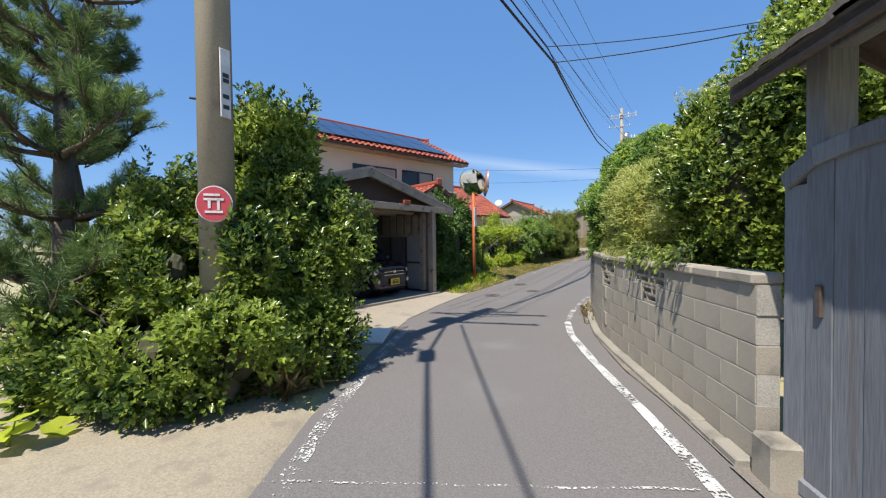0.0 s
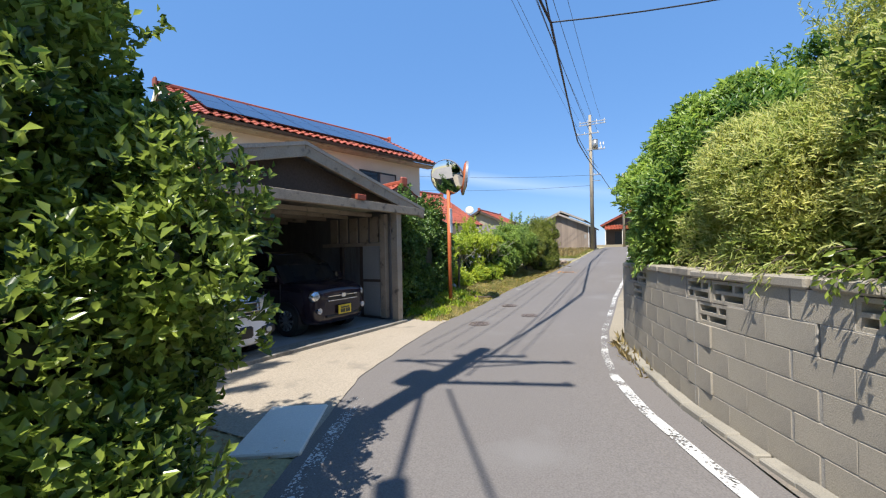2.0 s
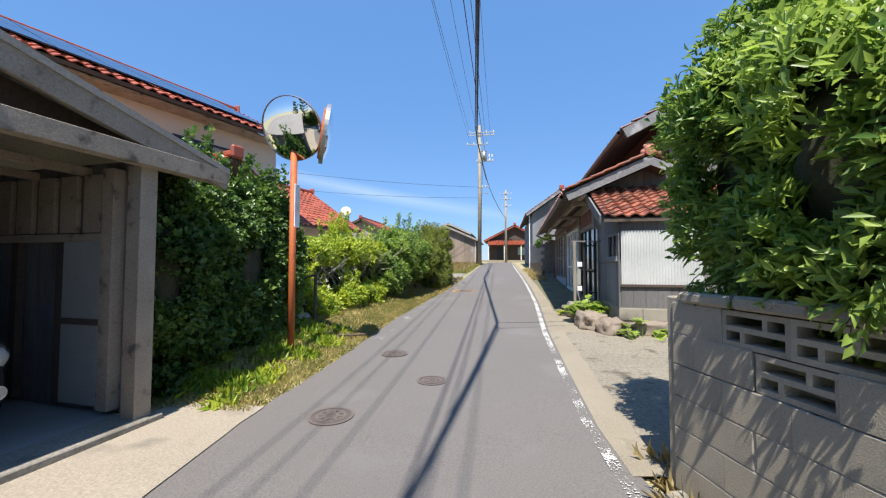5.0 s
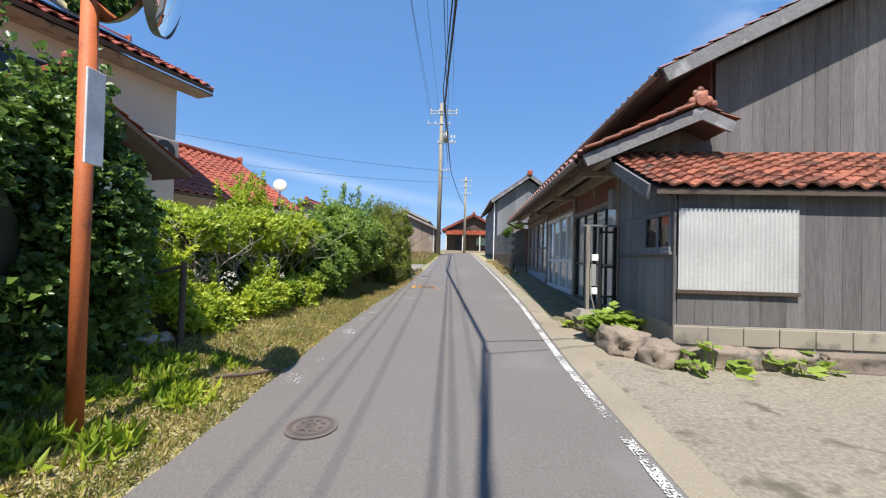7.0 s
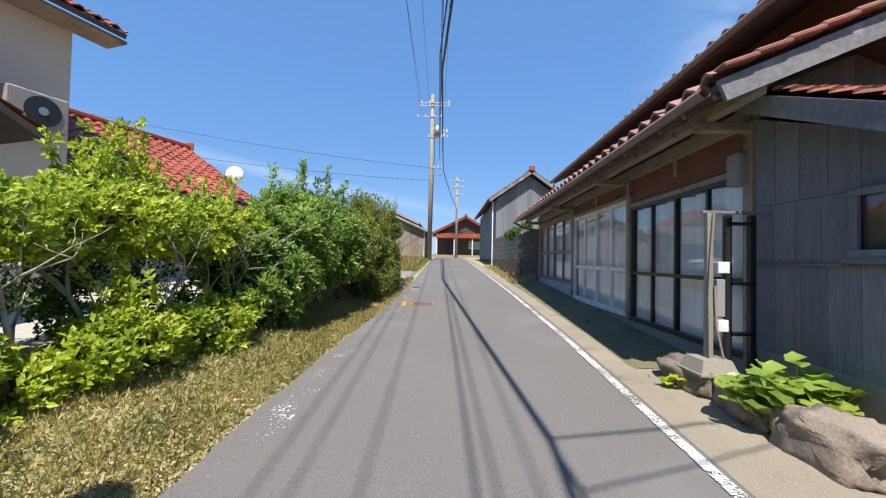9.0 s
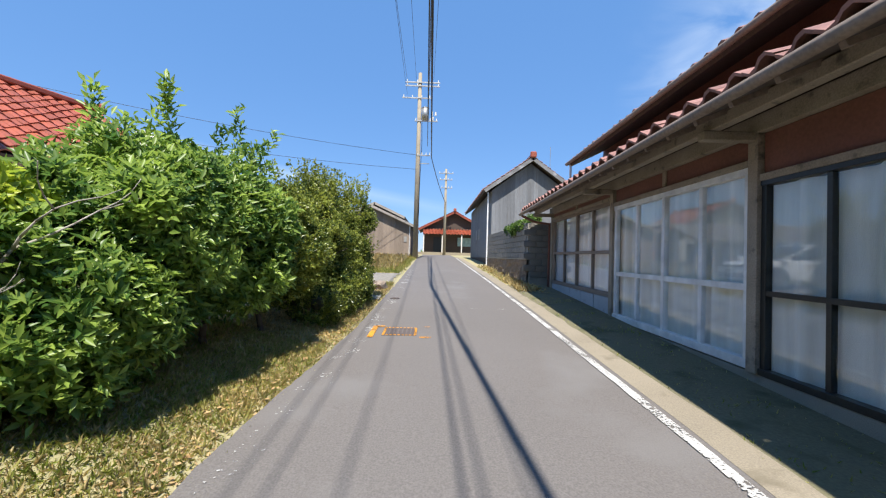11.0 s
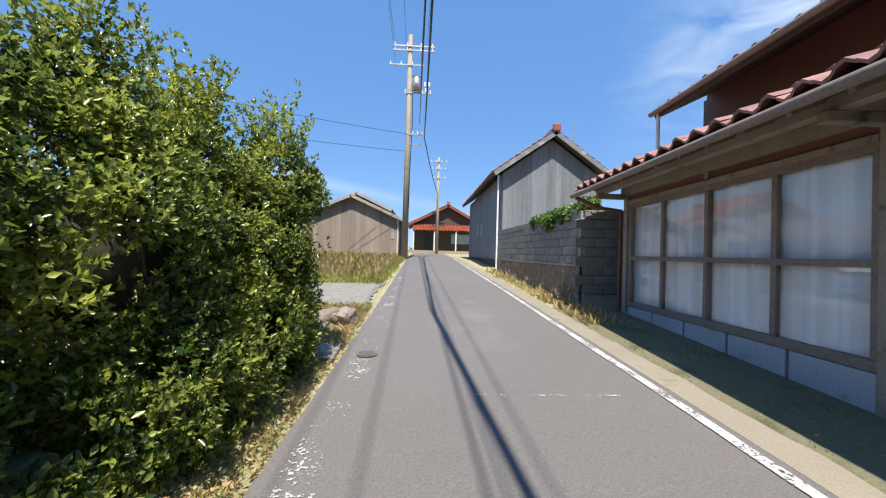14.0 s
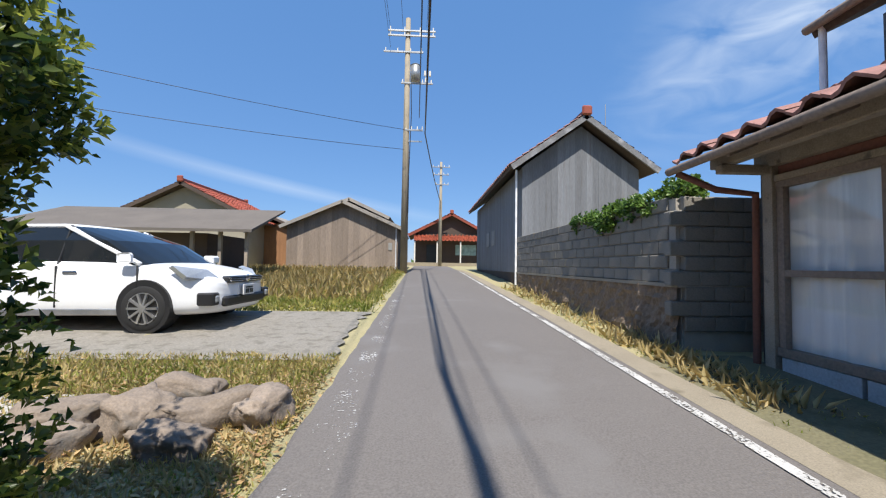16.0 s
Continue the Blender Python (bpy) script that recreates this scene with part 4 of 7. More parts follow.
# lean-to on the near end
ly = -1.88
boxed("foundation", -0.02, 5.5, ly, -0.06, 0.0, 0.66, CONCRETE, h2, 0.01)
boxed("wall", 0.02, 5.5, ly + 0.03, -0.06, 0.66, 2.3, DARKWOOD, h2)
boards(h2, (0.02, ly + 0.028, 0), (1, 0, 0), 5.4, lambda s0, s1: [(0.66, 2.35, 2.35)], WOODV, 0.22)
boards(h2, (0.02, 0.0, 0), (0, -1, 0), 1.86, lambda s0, s1: [(0.6, 1.52, 1.52), (2.1, 3.02 - s0 * 0.42, 3.02 - s1 * 0.42)], BOARD_BLUE, 0.28)
boards(h2, (0.02, 0.0, 0), (0, -1, 0), 0.98, lambda s0, s1: [(1.525, 2.095, 2.095)], BOARD_BLUE, 0.24)
pane_window(h2, -0.012, -1.8, -1.0, 1.57, 2.1, 2, BOARD_BLUE, 0.05, 0, None, 0.02)
boxed("window_sill", -0.07, 0.02, -1.84, -0.96, 1.53, 1.572, BOARD_BLUE, h2)
boxed("corner_board", -0.03, 0.0, ly, ly + 0.09, 0.62, 2.3, WOODV, h2)
boxed("ledge_board", -0.03, 0.005, ly + 0.09, 0.0, 1.505, 1.53, WOODV, h2)
tiled_roof("lean_to_tiles", (-0.3, -2.02, 2.36), (5.8, -2.02, 2.36), (-0.3, -0.05, 3.27), (5.8, -0.05, 3.27), TILE_OLD, h2, 0.24, 0.19, 0.03)
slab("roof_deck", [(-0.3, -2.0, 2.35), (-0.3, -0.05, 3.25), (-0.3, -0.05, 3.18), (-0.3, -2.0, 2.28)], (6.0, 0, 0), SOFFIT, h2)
slab("barge_board", [(-0.32, -1.88, 2.42), (-0.32, -0.05, 3.27), (-0.32, -0.05, 3.09), (-0.32, -1.84, 2.24)], (-0.035, 0, 0), BARGE, h2)

# -- two-storey boarded house further on
h3 = thing("house", pose(0, 0, 0), "two-storey barn-like house clad in grey weathered boards", "house")
boxed("wall", -0.73, 3.35, 35.62, 46.6, 0.8, 5.25, DARKWOOD, h3)
slab("gable_wall", [(-0.73, 35.62, 5.25), (3.35, 35.62, 5.25), (1.3, 35.62, 6.75)], (0, 0.08, 0), DARKWOOD, h3)
boards(h3, (-0.75, 35.62, 0), (1, 0, 0), 4.1, lambda s0, s1: [(2.55, 5.22 + 0.72 * min(s0, 4.1 - s0), 5.22 + 0.72 * min(s1, 4.1 - s1))], BOARD_BLUE, 0.2)
boards(h3, (-0.73, 46.6, 0), (0, -1, 0), 11.0, lambda s0, s1: [(1.6, 5.2, 5.2)], BOARD_BLUE, 0.22)
gable_roof(h3, -1.25, 1.3, 3.85, 5.15, 6.95, 5.15, 35.15, 47.0, TILE_ROSE, BARGE, 0.08, True, 0.29, 0.16, 0.16, TILE)

# -- low shed beyond the pole
shed = thing("shed", pose(-5.5, 44.0, 1.4), "low brown boarded shed with a grey two-step roof", "shed")
boxed("wall", -6.0, 0, 0, 8, 0, 2.4, DARKWOOD, shed)
SHEDWOOD = mat("warm_brown_shed_boards", (0.27, 0.215, 0.17), 0.88, two=(0.18, 0.14, 0.11), scale=1.2, fine=16, amount=0.5, bump=0.3, stretch=(4, 4, 0.4), objects=0.15)
boards(shed, (-6.0, 0, 0), (1, 0, 0), 6.0, lambda s0, s1: [(0.0, 2.45 + 0.45 * min(s0, 6 - s0), 2.45 + 0.45 * min(s1, 6 - s1))], SHEDWOOD, 0.3)
gable_roof(shed, -6.3, -3.0, 0.3, 2.4, 3.85, 2.4, -0.4, 8, GREYROOF, GREYROOF, 0.1, False, barge=0.14)
gable_roof(shed, -5.2, -3.0, -0.6, 3.3, 4.3, 3.2, 1.5, 8, GREYROOF, GREYROOF, 0.1, False, barge=0.14)

# -- red-roofed house closing the lane
red = thing("house", pose(-1.6, 60, 1.8), "dark wooden house with a red tiled gable roof", "house")
boxed("wall", -3.4, 3.6, 0, 7, 0, 3.0, DARKWOOD, red)
slab("gable_wall", [(-3.4, 0.3, 3.0), (3.6, 0.3, 3.0), (0.1, 0.3, 4.9)], (0, 0.1, 0), DARKWOOD, red)
gable_roof(red, -4.0, 0.2, 4.2, 2.9, 5.05, 2.9, -0.3, 7, TILE, TILE, 0.1, True, 0.4, 0.2, 0.2)
tiled_roof("porch_tiles", (-3.4, -1.3, 2.25), (3.4, -1.3, 2.25), (-3.4, 0.2, 2.95), (3.4, 0.2, 2.95), TILE, red, 0.35, 0.35, 0.05)

# -- houses and sheds beyond the parked car
DULLWALL = mat("dull_olive_plaster", (0.34, 0.31, 0.24), 0.9, two=(0.25, 0.225, 0.17), scale=0.8, fine=60, amount=0.3, bump=0.15)
h4 = thing("house", pose(-17.5, 45, 1.15), "plastered house with a red tiled gable roof", "house")
boxed("wall", -3.6, 3.6, 0, 7, 0, 3.0, DULLWALL, h4)
slab("gable_wall", [(-3.6, 0.0, 3.1), (3.6, 0.0, 3.1), (0, 0.0, 4.9)], (0, 0.1, 0), DULLWALL, h4)
gable_roof(h4, -4.3, 0, 4.3, 2.95, 5.1, 2.95, -0.5, 7.3, TILE, DARKWOOD, 0.1, True, 0.35, 0.18, 0.18)
SLATE = mat("old_dark_cement_roof", (0.15, 0.13, 0.11), 0.9, two=(0.09, 0.08, 0.07), scale=1.1, fine=30, amount=0.6, bump=0.4)
lean = thing("shed", pose(-10.3, 37.0, 1.2), "open wooden shed with a grey cement roof on posts", "shed")
boxed("wall", -9, -1.9, 0.6, 4, 0, 1.7, DARKWOOD, lean)
for x in (-2.2, -1.2, -0.25):
    boxed("post", x - 0.06, x + 0.06, 0.1, 0.22, 0, 1.75, TIMBER, lean)
slab("roof_sheet", [(-9.2, -0.3, 1.7), (-9.2, 3.0, 2.85), (-9.2, 3.0, 2.93), (-9.2, -0.3, 1.8)], (9.3, 0, 0), SLATE, lean)
barn = thing("shed", pose(-14.0, 47, 1.4), "small brown shed with a gable roof", "shed")
boxed("wall", -1.6, 1.6, 0, 4, 0, 2.8, mat("orange_brown_boards", (0.3, 0.15, 0.07), 0.85, scale=2, fine=20, stretch=(4, 4, 0.5)), barn)
gable_roof(barn, -1.9, 0, 1.9, 2.7, 3.5, 2.7, -0.3, 4.2, GREYROOF, DARKWOOD, 0.08, False, barge=0.12)

# -- two-storey house behind the carport
H1 = Matrix.Translation((-11.2, 19.45, 0.08)) @ Matrix.Rotation(radians(-17.3), 4, "Z")
h1 = thing("house", H1, "two-storey cream plaster house with red tiles and solar panels", "house")
boxed("wall", -6.2, 0, -9.6, 0, 0.0, 5.9, PLASTER, h1, 0.01)
slab("gable_wall", [(-6.2, -9.6, 5.9), (0, -9.6, 5.9), (-3.1, -9.6, 7.5)], (0, 0.1, 0), PLASTER, h1)
slab("gable_wall", [(-6.2, -0.1, 5.9), (0, -0.1, 5.9), (-3.1, -0.1, 7.5)], (0, 0.1, 0), PLASTER, h1)
gable_roof(h1, -6.95, -3.1, 0.75, 5.85, 7.8, 5.85, -10.3, 0.5, TILE, WHITEWALL, 0.1, True, 0.3, 0.2, 0.16)
low = thing("house", Matrix.Translation((-13.4, 24.3, 0)) @ Matrix.Rotation(radians(-17.3), 4, "Z"), "single-storey house wing with red tiled roof", "house")
boxed("wall", -4, 1.6, -4.4, 3.0, 0.3, 3.6, PLASTER, low)
gable_roof(low, -5, -0.3, 3.2, 3.2, 5.3, 3.1, -4.9, 1.6, TILE, DARKWOOD, 0.1, True, 0.3, 0.16, 0.16)

# -- carport
GAR = Matrix.Translation((-6.05, 9.75, 0.02)) @ Matrix.Rotation(radians(-5.7), 4, "Z")
gar = thing("carport", GAR, "open wooden double carport with grey timber gable", "carport")
boxed("floor_slab", -5.6, -0.05, -6.2, -0.2, -0.1, 0.03, SLAB, gar)
boxed("back_wall", -5.6, -5.5, -6.2, -0.22, 0.03, 2.46, DARKWOOD, gar)
boxed("side_wall", -5.6, -0.3, -0.28, -0.22, 0.03, 2.44, WOODV, gar)
boxed("side_wall", -5.6, -0.3, -6.12, -6.04, 0.03, 2.44, DARKWOOD, gar)
for y in (-0.34, -5.95):
    boxed("post", -0.16, 0.0, y - 0.08, y + 0.08, 0.0, 2.35, TIMBER, gar)
boxed("post", -0.5, -0.36, -0.4, -0.26, 0.08, 2.35, TIMBER, gar)
part("beam", beam(nb(), (0.03, -6.3, 2.42), (0.03, 0.45, 2.42), 0.14, 0.16), TIMBER, gar)
slab("gable_panel", [(-0.2, -5.5, 2.45), (-0.2, 0.3, 2.45), (-0.2, -2.8, 3.13)], (-0.04, 0, 0), DARKWOOD, gar)
slab("back_gable", [(-5.5, -5.5, 2.45), (-5.5, 0.3, 2.45), (-5.5, -2.8, 3.15)], (-0.04, 0, 0), DARKWOOD, gar)
for y, z in ((0.5, 2.38), (-6.1, 2.29)):
    p, q = Vector((0.06, y, z)), Vector((0.06, -2.8, 3.18))
    part("barge_board", beam(nb(), p, q, 0.05, 0.2), TIMBER, gar)
    slab("roof_sheet", [(0.1, y, z + 0.08), (0.1, -2.8, 3.26), (0.1, -2.8, 3.32), (0.1, y, z + 0.14)], (-6.0, 0, 0), GREYROOF, gar)

# -- block wall with cap, end of it and the gate beside it
WALL = [(3.3, 0.5), (4.4, 0.0), (5.6, -0.56), (6.6, -1.0), (7.6, -1.28), (8.95, -1.62)]
wall = thing("block_wall", pose(0, 0, 0), "weathered concrete block wall with pierced blocks and coping", "wall", kind="structure")


def wall_point(s):
    y = 3.3
    run = 0.0
    while run < s:
        dx = table(WALL, y + 0.02) - table(WALL, y)
        run += math.hypot(dx, 0.02)
        y += 0.02
    return Vector((table(WALL, y), y, 0)), Vector((table(WALL, y + 0.05) - table(WALL, y), 0.05, 0)).normalized()


def block_mesh(name, l, h, d, bevel=0.008):
    bm = box(nb(), -d / 2, d / 2, -l / 2, l / 2, 0, h, bevel)
    me = bpy.data.meshes.new(name)
    bm.to_mesh(me)
    bm.free()
    return me


def pierced_mesh(name, l, h, d):
    bm = nb()
    b = 0.028
    for z0, z1 in ((0, b), (h - b, h), (h / 2 - b / 2, h / 2 + b / 2)):
        box(bm, -d / 2, d / 2, -l / 2, l / 2, z0, z1)
    for y in (-l / 2 + b / 2, l / 2 - b / 2):
        box(bm, -d / 2 + 0.001, d / 2 - 0.001, y - b / 2, y + b / 2, b, h - b)
    box(bm, -d / 2 + 0.001, d / 2 - 0.001, -l / 6 - b / 2, -l / 6 + b / 2, h / 2, h - b)
    box(bm, -d / 2 + 0.001, d / 2 - 0.001, l / 6 - b / 2, l / 6 + b / 2, b, h / 2)
    me = bpy.data.meshes.new(name)
    bm.to_mesh(me)
    bm.free()
    return me


full, half, pierced = block_mesh("block", 0.395, 0.194, 0.15, 0.004), block_mesh("half_block", 0.195, 0.194, 0.15, 0.004), pierced_mesh("pierced_block", 0.392, 0.192, 0.13)
for me in (full, half, pierced):
    me.materials.append(BLOCK)
LONG = 6.12
PIERCED = {(5, 1.4), (5, 1.8), (4, 1.6), (5, 3.0), (5, 3.4), (4, 3.2), (5, 5.0), (5, 5.4), (4, 5.2)}
for c in range(6):
    s = 0.0
    first = True
    while s < LONG - 0.05:
        l = 0.2 if (first and c % 2) or LONG - s < 0.3 else 0.4
        first = False
        p, d = wall_point(s + l / 2)
        key = (c, round(s, 1))
        me = pierced if key in PIERCED and l == 0.4 else (full if l == 0.4 else half)
        o = new("block", me)
        o.parent = wall
        o.matrix_basis = Matrix.Translation((p.x, p.y, 0.03 + c * 0.2)) @ Matrix.Rotation(math.atan2(-d.x, d.y) + random.uniform(-0.004, 0.004), 4, "Z")
        if c > 3 and me is not pierced:
            boxed("mortar", -0.0725, 0.0725, -l / 2, l / 2, 0.0, 0.2, MORTAR, wall, 0, m=o.matrix_basis)
        s += l
for i in range(15):
    s = i * 0.408
    p, d = wall_point(s + 0.204)
    boxed("coping", -0.1, 0.1, -0.2, 0.2, 1.232, 1.232 + random.uniform(0.065, 0.085), BLOCK, wall, 0.015, m=Matrix.Translation(p) @ Matrix.Rotation(math.atan2(-d.x, d.y) + random.uniform(-0.01, 0.01), 4, "Z"))
    boxed("mortar", -0.07, 0.07, -0.206, 0.206, 0.0, 0.825, MORTAR, wall, 0, m=Matrix.Translation(p) @ Matrix.Rotation(math.atan2(-d.x, d.y), 4, "Z"))
ret = thing("block_wall", pose(-1.62, 9.1, 0, 0, 0, -78), "weathered concrete block wall returning from the lane", "wall", kind="structure")
boxed("wall", -0.075, 0.075, -0.1, 3.5, 0, 1.26, BLOCK, ret, 0.01)
kerb = strip("kerb", lambda y: table(KERB, y), lambda y: table(WALL, y) - 0.07, spaced([(3.0, 9.0, 0.15)]), 0.012, DIRTY, 2, "grimy strip between white line and block wall", "pavement")
for i in range(20):
    p, d = wall_point(i * 0.306 + 0.15)
    boxed("kerb_stone", -0.2, -0.078, -0.152, 0.152, -0.03, 0.055 + random.uniform(-0.008, 0.008), CONCRETE, wall, 0.012, m=Matrix.Translation(p) @ Matrix.Rotation(math.atan2(-d.x, d.y) + random.uniform(-0.02, 0.02), 4, "Z"))
boxed("end_block", -0.15, 0.05, -0.28, -0.06, -0.02, 0.3, BLOCK, wall, 0.02, m=Matrix.Translation((0.5, 3.3, 0)) @ Matrix.Rotation(radians(22), 4, "Z"))

gate = thing("gate", Matrix.Translation((0.58, 3.2, 0)) @ Matrix.Rotation(radians(22), 4, "Z"), "weathered grey wooden gate under a small tiled roof", "gate")
boxed("post", 0.02, 0.18, -0.24, -0.08, 0.02, 2.72, BOARD_BLUE, gate, 0.01)
boxed("post", 0.02, 0.18, -2.92, -2.76, 0.02, 2.72, BOARD_BLUE, gate, 0.01)
boxed("sill_beam", -0.05, 0.1, -2.9, 0.02, 0.02, 0.12, BOARD_BLUE, gate, 0.01)
for i in range(15):
    y1 = 0.02 - 0.19 * i
    top = 2.02 - 0.16 * math.exp(-i * 1.1)
    boxed("board", -0.022 - 0.005 * (i % 2), 0.012, y1 - 0.187, y1, 0.12, top, BOARD_BLUE, gate, 0.003)
for i in range(12):
    z0, z1 = 2.0 - 0.16 * math.exp(-i * 1.2), 2.0 - 0.16 * math.exp(-(i + 1) * 1.2)
    part("top_rail", beam(nb(), (-0.01, 0.0 - 0.24 * i, z0 + 0.05), (-0.01, -0.245 - 0.24 * i, z1 + 0.05), 0.09, 0.11, 0.01), BOARD_BLUE, gate)
boxed("latch", -0.045, -0.02, -0.3, -0.26, 1.1, 1.28, DARKWOOD, gate, 0.004)
part("wall_plate", beam(nb(), (0.1, 0.02, 2.66), (0.1, -3.1, 2.66), 0.12, 0.14, 0.01), BOARD_BLUE, gate)
for xe, xr in ((-0.31, 0.22), (0.75, 0.22)):
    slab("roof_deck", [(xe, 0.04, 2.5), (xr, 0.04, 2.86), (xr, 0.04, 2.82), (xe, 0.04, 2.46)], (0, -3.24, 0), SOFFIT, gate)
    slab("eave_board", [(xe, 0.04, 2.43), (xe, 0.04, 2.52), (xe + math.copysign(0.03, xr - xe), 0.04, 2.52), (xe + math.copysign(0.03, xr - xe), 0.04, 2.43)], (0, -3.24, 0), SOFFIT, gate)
    for k in range(2):
        y = 0.04 if k == 0 else -3.2
        slab("barge_board", [(xe, y, 2.52), (xr, y, 2.88), (xr, y, 2.76), (xe, y, 2.4)], (0, 0.03 - 0.06 * k, 0), SOFFIT, gate)
    tiled_roof("tiles", (xe * 1.04, 0.04, 2.51), (xe * 1.04, -3.2, 2.51), (xr, 0.04, 2.87), (xr, -3.2, 2.87), GREYROOF, gate, 0.26, 0.24, 0.006)
for i in range(9):
    part("rafter", beam(nb(), (-0.27, -0.05 - 0.38 * i, 2.47), (0.2, -0.05 - 0.38 * i, 2.785), 0.05, 0.06), SOFFIT, gate)

# -- utility poles and overhead lines
def utility_pole(m, h, r0, r1, label, arms):
    ob = thing("utility_pole", m, label, "utility pole", "utility poles along the lane")
    shaded(part("pole", rod(nb(), (0, 0, -0.3), (0, 0, h), r0, r1, 20), POLECON, ob))
    for z, w, off in arms:
        boxed("crossarm", off - w / 2, off + w / 2, -0.16, -0.09, z - 0.04, z + 0.04, STEEL, ob)
        for k in (-0.9, -0.3, 0.35, 0.9):
            bm = rod(nb(), (off + k * w / 2, -0.125, z + 0.04), (off + k * w / 2, -0.125, z + 0.2), 0.035, 0.02, 8)
            part("insulator", bm, WHITEWALL, ob)
    return ob


poleA = utility_pole(pose(-3.9, 2.1, 0, 0, 0, 19), 10.2, 0.172, 0.125, "tall concrete utility pole standing in bushes", [(9.75, 1.0, 0.2), (9.25, 2.4, 0.2), (7.6, 2.05, 0.55)])
shaded(part("transformer", rod(nb(), (-0.3, -0.1, 7.6), (-0.3, -0.1, 8.15), 0.17, 0.17, 18), STEEL, poleA))
for x in (-0.75, 1.05):
    part("brace", rod(nb(), (0.0, -0.1, 8.6), (x, -0.12, 9.2), 0.025), STEEL, poleA)
poleB = utility_pole(pose(-5.05, 42.0, 1.38), 13.0, 0.19, 0.12, "tall concrete utility pole with crossarms and transformer", [(12.3, 2.4, 0.2), (12.05, 2.4, 0.2), (11.2, 2.0, -0.2), (9.6, 1.6, 0.5), (7.2, 0.9, 0.4)])
poleC = utility_pole(pose(-2.6, 57.5, 1.7), 9.5, 0.17, 0.11, "concrete utility pole in front of a red-roofed house", [(9.0, 1.6, 0.0), (8.3, 1.4, 0.0), (7.4, 1.2, 0.1)])

poleD = utility_pole(pose(4.55, -10.6, 0), 8.2, 0.16, 0.12, "concrete utility pole beside the lane beyond the gate", [(7.8, 1.2, 0.0)])


def cable(pts, r, label="thin black overhead wire between poles"):
    ob = tube("overhead_cable", [p for k in pts for p in k], r, BLACK)
    return tagged(ob, label, "cable", "overhead cables")


J, J2 = (-3.12, 11.2, 6.6), (-3.1, 10.5, 6.75)
K, M = (-4.1, 41.8, 8.4), (-3.98, 23.0, 6.95)
cable([sagging((-3.75, 2.2, 7.2), J, 0.05), sagging(J, M, 0.1), sagging(M, K, 0.2), sagging(K, (-2.6, 57.4, 7.5), 0.3)], 0.03, "thick black bundled overhead cable along the lane")
cable([sagging((-3.75, 2.2, 7.6), J2, 0.05), sagging(J2, (-4.05, 23.0, 7.4), 0.1), sagging((-4.05, 23.0, 7.4), (-4.4, 41.8, 9.2), 0.2)], 0.018, "black overhead cable along the lane")
cable([sagging(J, (2.5, 12.6, 6.75), 0.1, 6), sagging((2.5, 12.6, 6.75), (14, 16.5, 7.4), 0.1, 6)], 0.016, "black service cable crossing the yard")
cable([sagging(J2, (2.5, 12.7, 6.95), 0.12, 6), sagging((2.5, 12.7, 6.95), (14, 16.6, 7.6), 0.1, 6)], 0.012, "black service cable crossing the yard")
cable([sagging((-5.1, 41.9, 8.6), (-24, 33, 9.2), 0.3)], 0.012, "thin black cable leading off a pole")
cable([sagging((-5.1, 41.9, 7.6), (-24, 35, 8.0), 0.3)], 0.012, "thin black cable leading off a pole")
for x0, z0, x1, z1, r in ((-4.9, 10.0, -5.95, 13.85, 0.009), (-4.3, 10.0, -5.3, 13.85, 0.009), (-3.3, 10.0, -4.1, 13.85, 0.009), (-4.6, 9.1, -5.9, 12.75, 0.008), (-3.5, 9.1, -4.4, 12.75, 0.011), (-3.6, 8.0, -4.4, 11.1, 0.014)):
    cable([sagging((x0, 2.1, z0), (x1, 41.8, z1), 0.5)], r)

# ---- things ----
WHITECAR = mat("white_car_paint", (0.82, 0.83, 0.83), 0.18, two=(0.8, 0.81, 0.82), scale=2, fine=30, amount=0.05, bump=0.0)
BLACKCAR = mat("dark_plum_car_paint", (0.018, 0.012, 0.02), 0.12, two=(0.016, 0.011, 0.018), scale=2, fine=30, amount=0.05, bump=0.0)
RUBBER = mat("tyre_rubber", (0.02, 0.02, 0.02), 0.85, fine=80, bump=0.2)
ALLOY = mat("silver_alloy", (0.6, 0.6, 0.6), 0.3, 0.8, fine=50, amount=0.1, bump=0.0)
CHROME = mat("chrome", (0.75, 0.76, 0.78), 0.1, 1.0, fine=50, amount=0.0, bump=0.0)
BLACKPLASTIC = mat("black_plastic", (0.02, 0.02, 0.021), 0.45, fine=60, bump=0.05)
CARGLASS = mat("tinted_car_glass", (0.015, 0.018, 0.02), 0.04, two=(0.012, 0.015, 0.018), fine=5, amount=0.0, bump=0.0)
LAMPGLASS = mat("clear_headlamp", (0.55, 0.58, 0.6), 0.08, 0.5, fine=60, amount=0.3, bump=0.0)
PLATEWHITE = mat("white_plate", (0.8, 0.8, 0.78), 0.5, fine=60, amount=0.05, bump=0.0)
PLATEYELLOW = mat("yellow_plate", (0.75, 0.55, 0.03), 0.5, fine=60, amount=0.05, bump=0.0)
INK = mat("dark_lettering", (0.03, 0.04, 0.04), 0.6, fine=60, bump=0.0)


def loft(rings):
    n = len(rings[0])
    vs = [p for r in rings for p in r]
    fs = [(j * n + i, j * n + (i + 1) % n, (j + 1) * n + (i + 1) % n, (j + 1) * n + i) for j in range(len(rings) - 1) for i in range(n)]
    fs += [tuple(range(n))[::-1], tuple((len(rings) - 1) * n + i for i in range(n))]
    return vs, fs


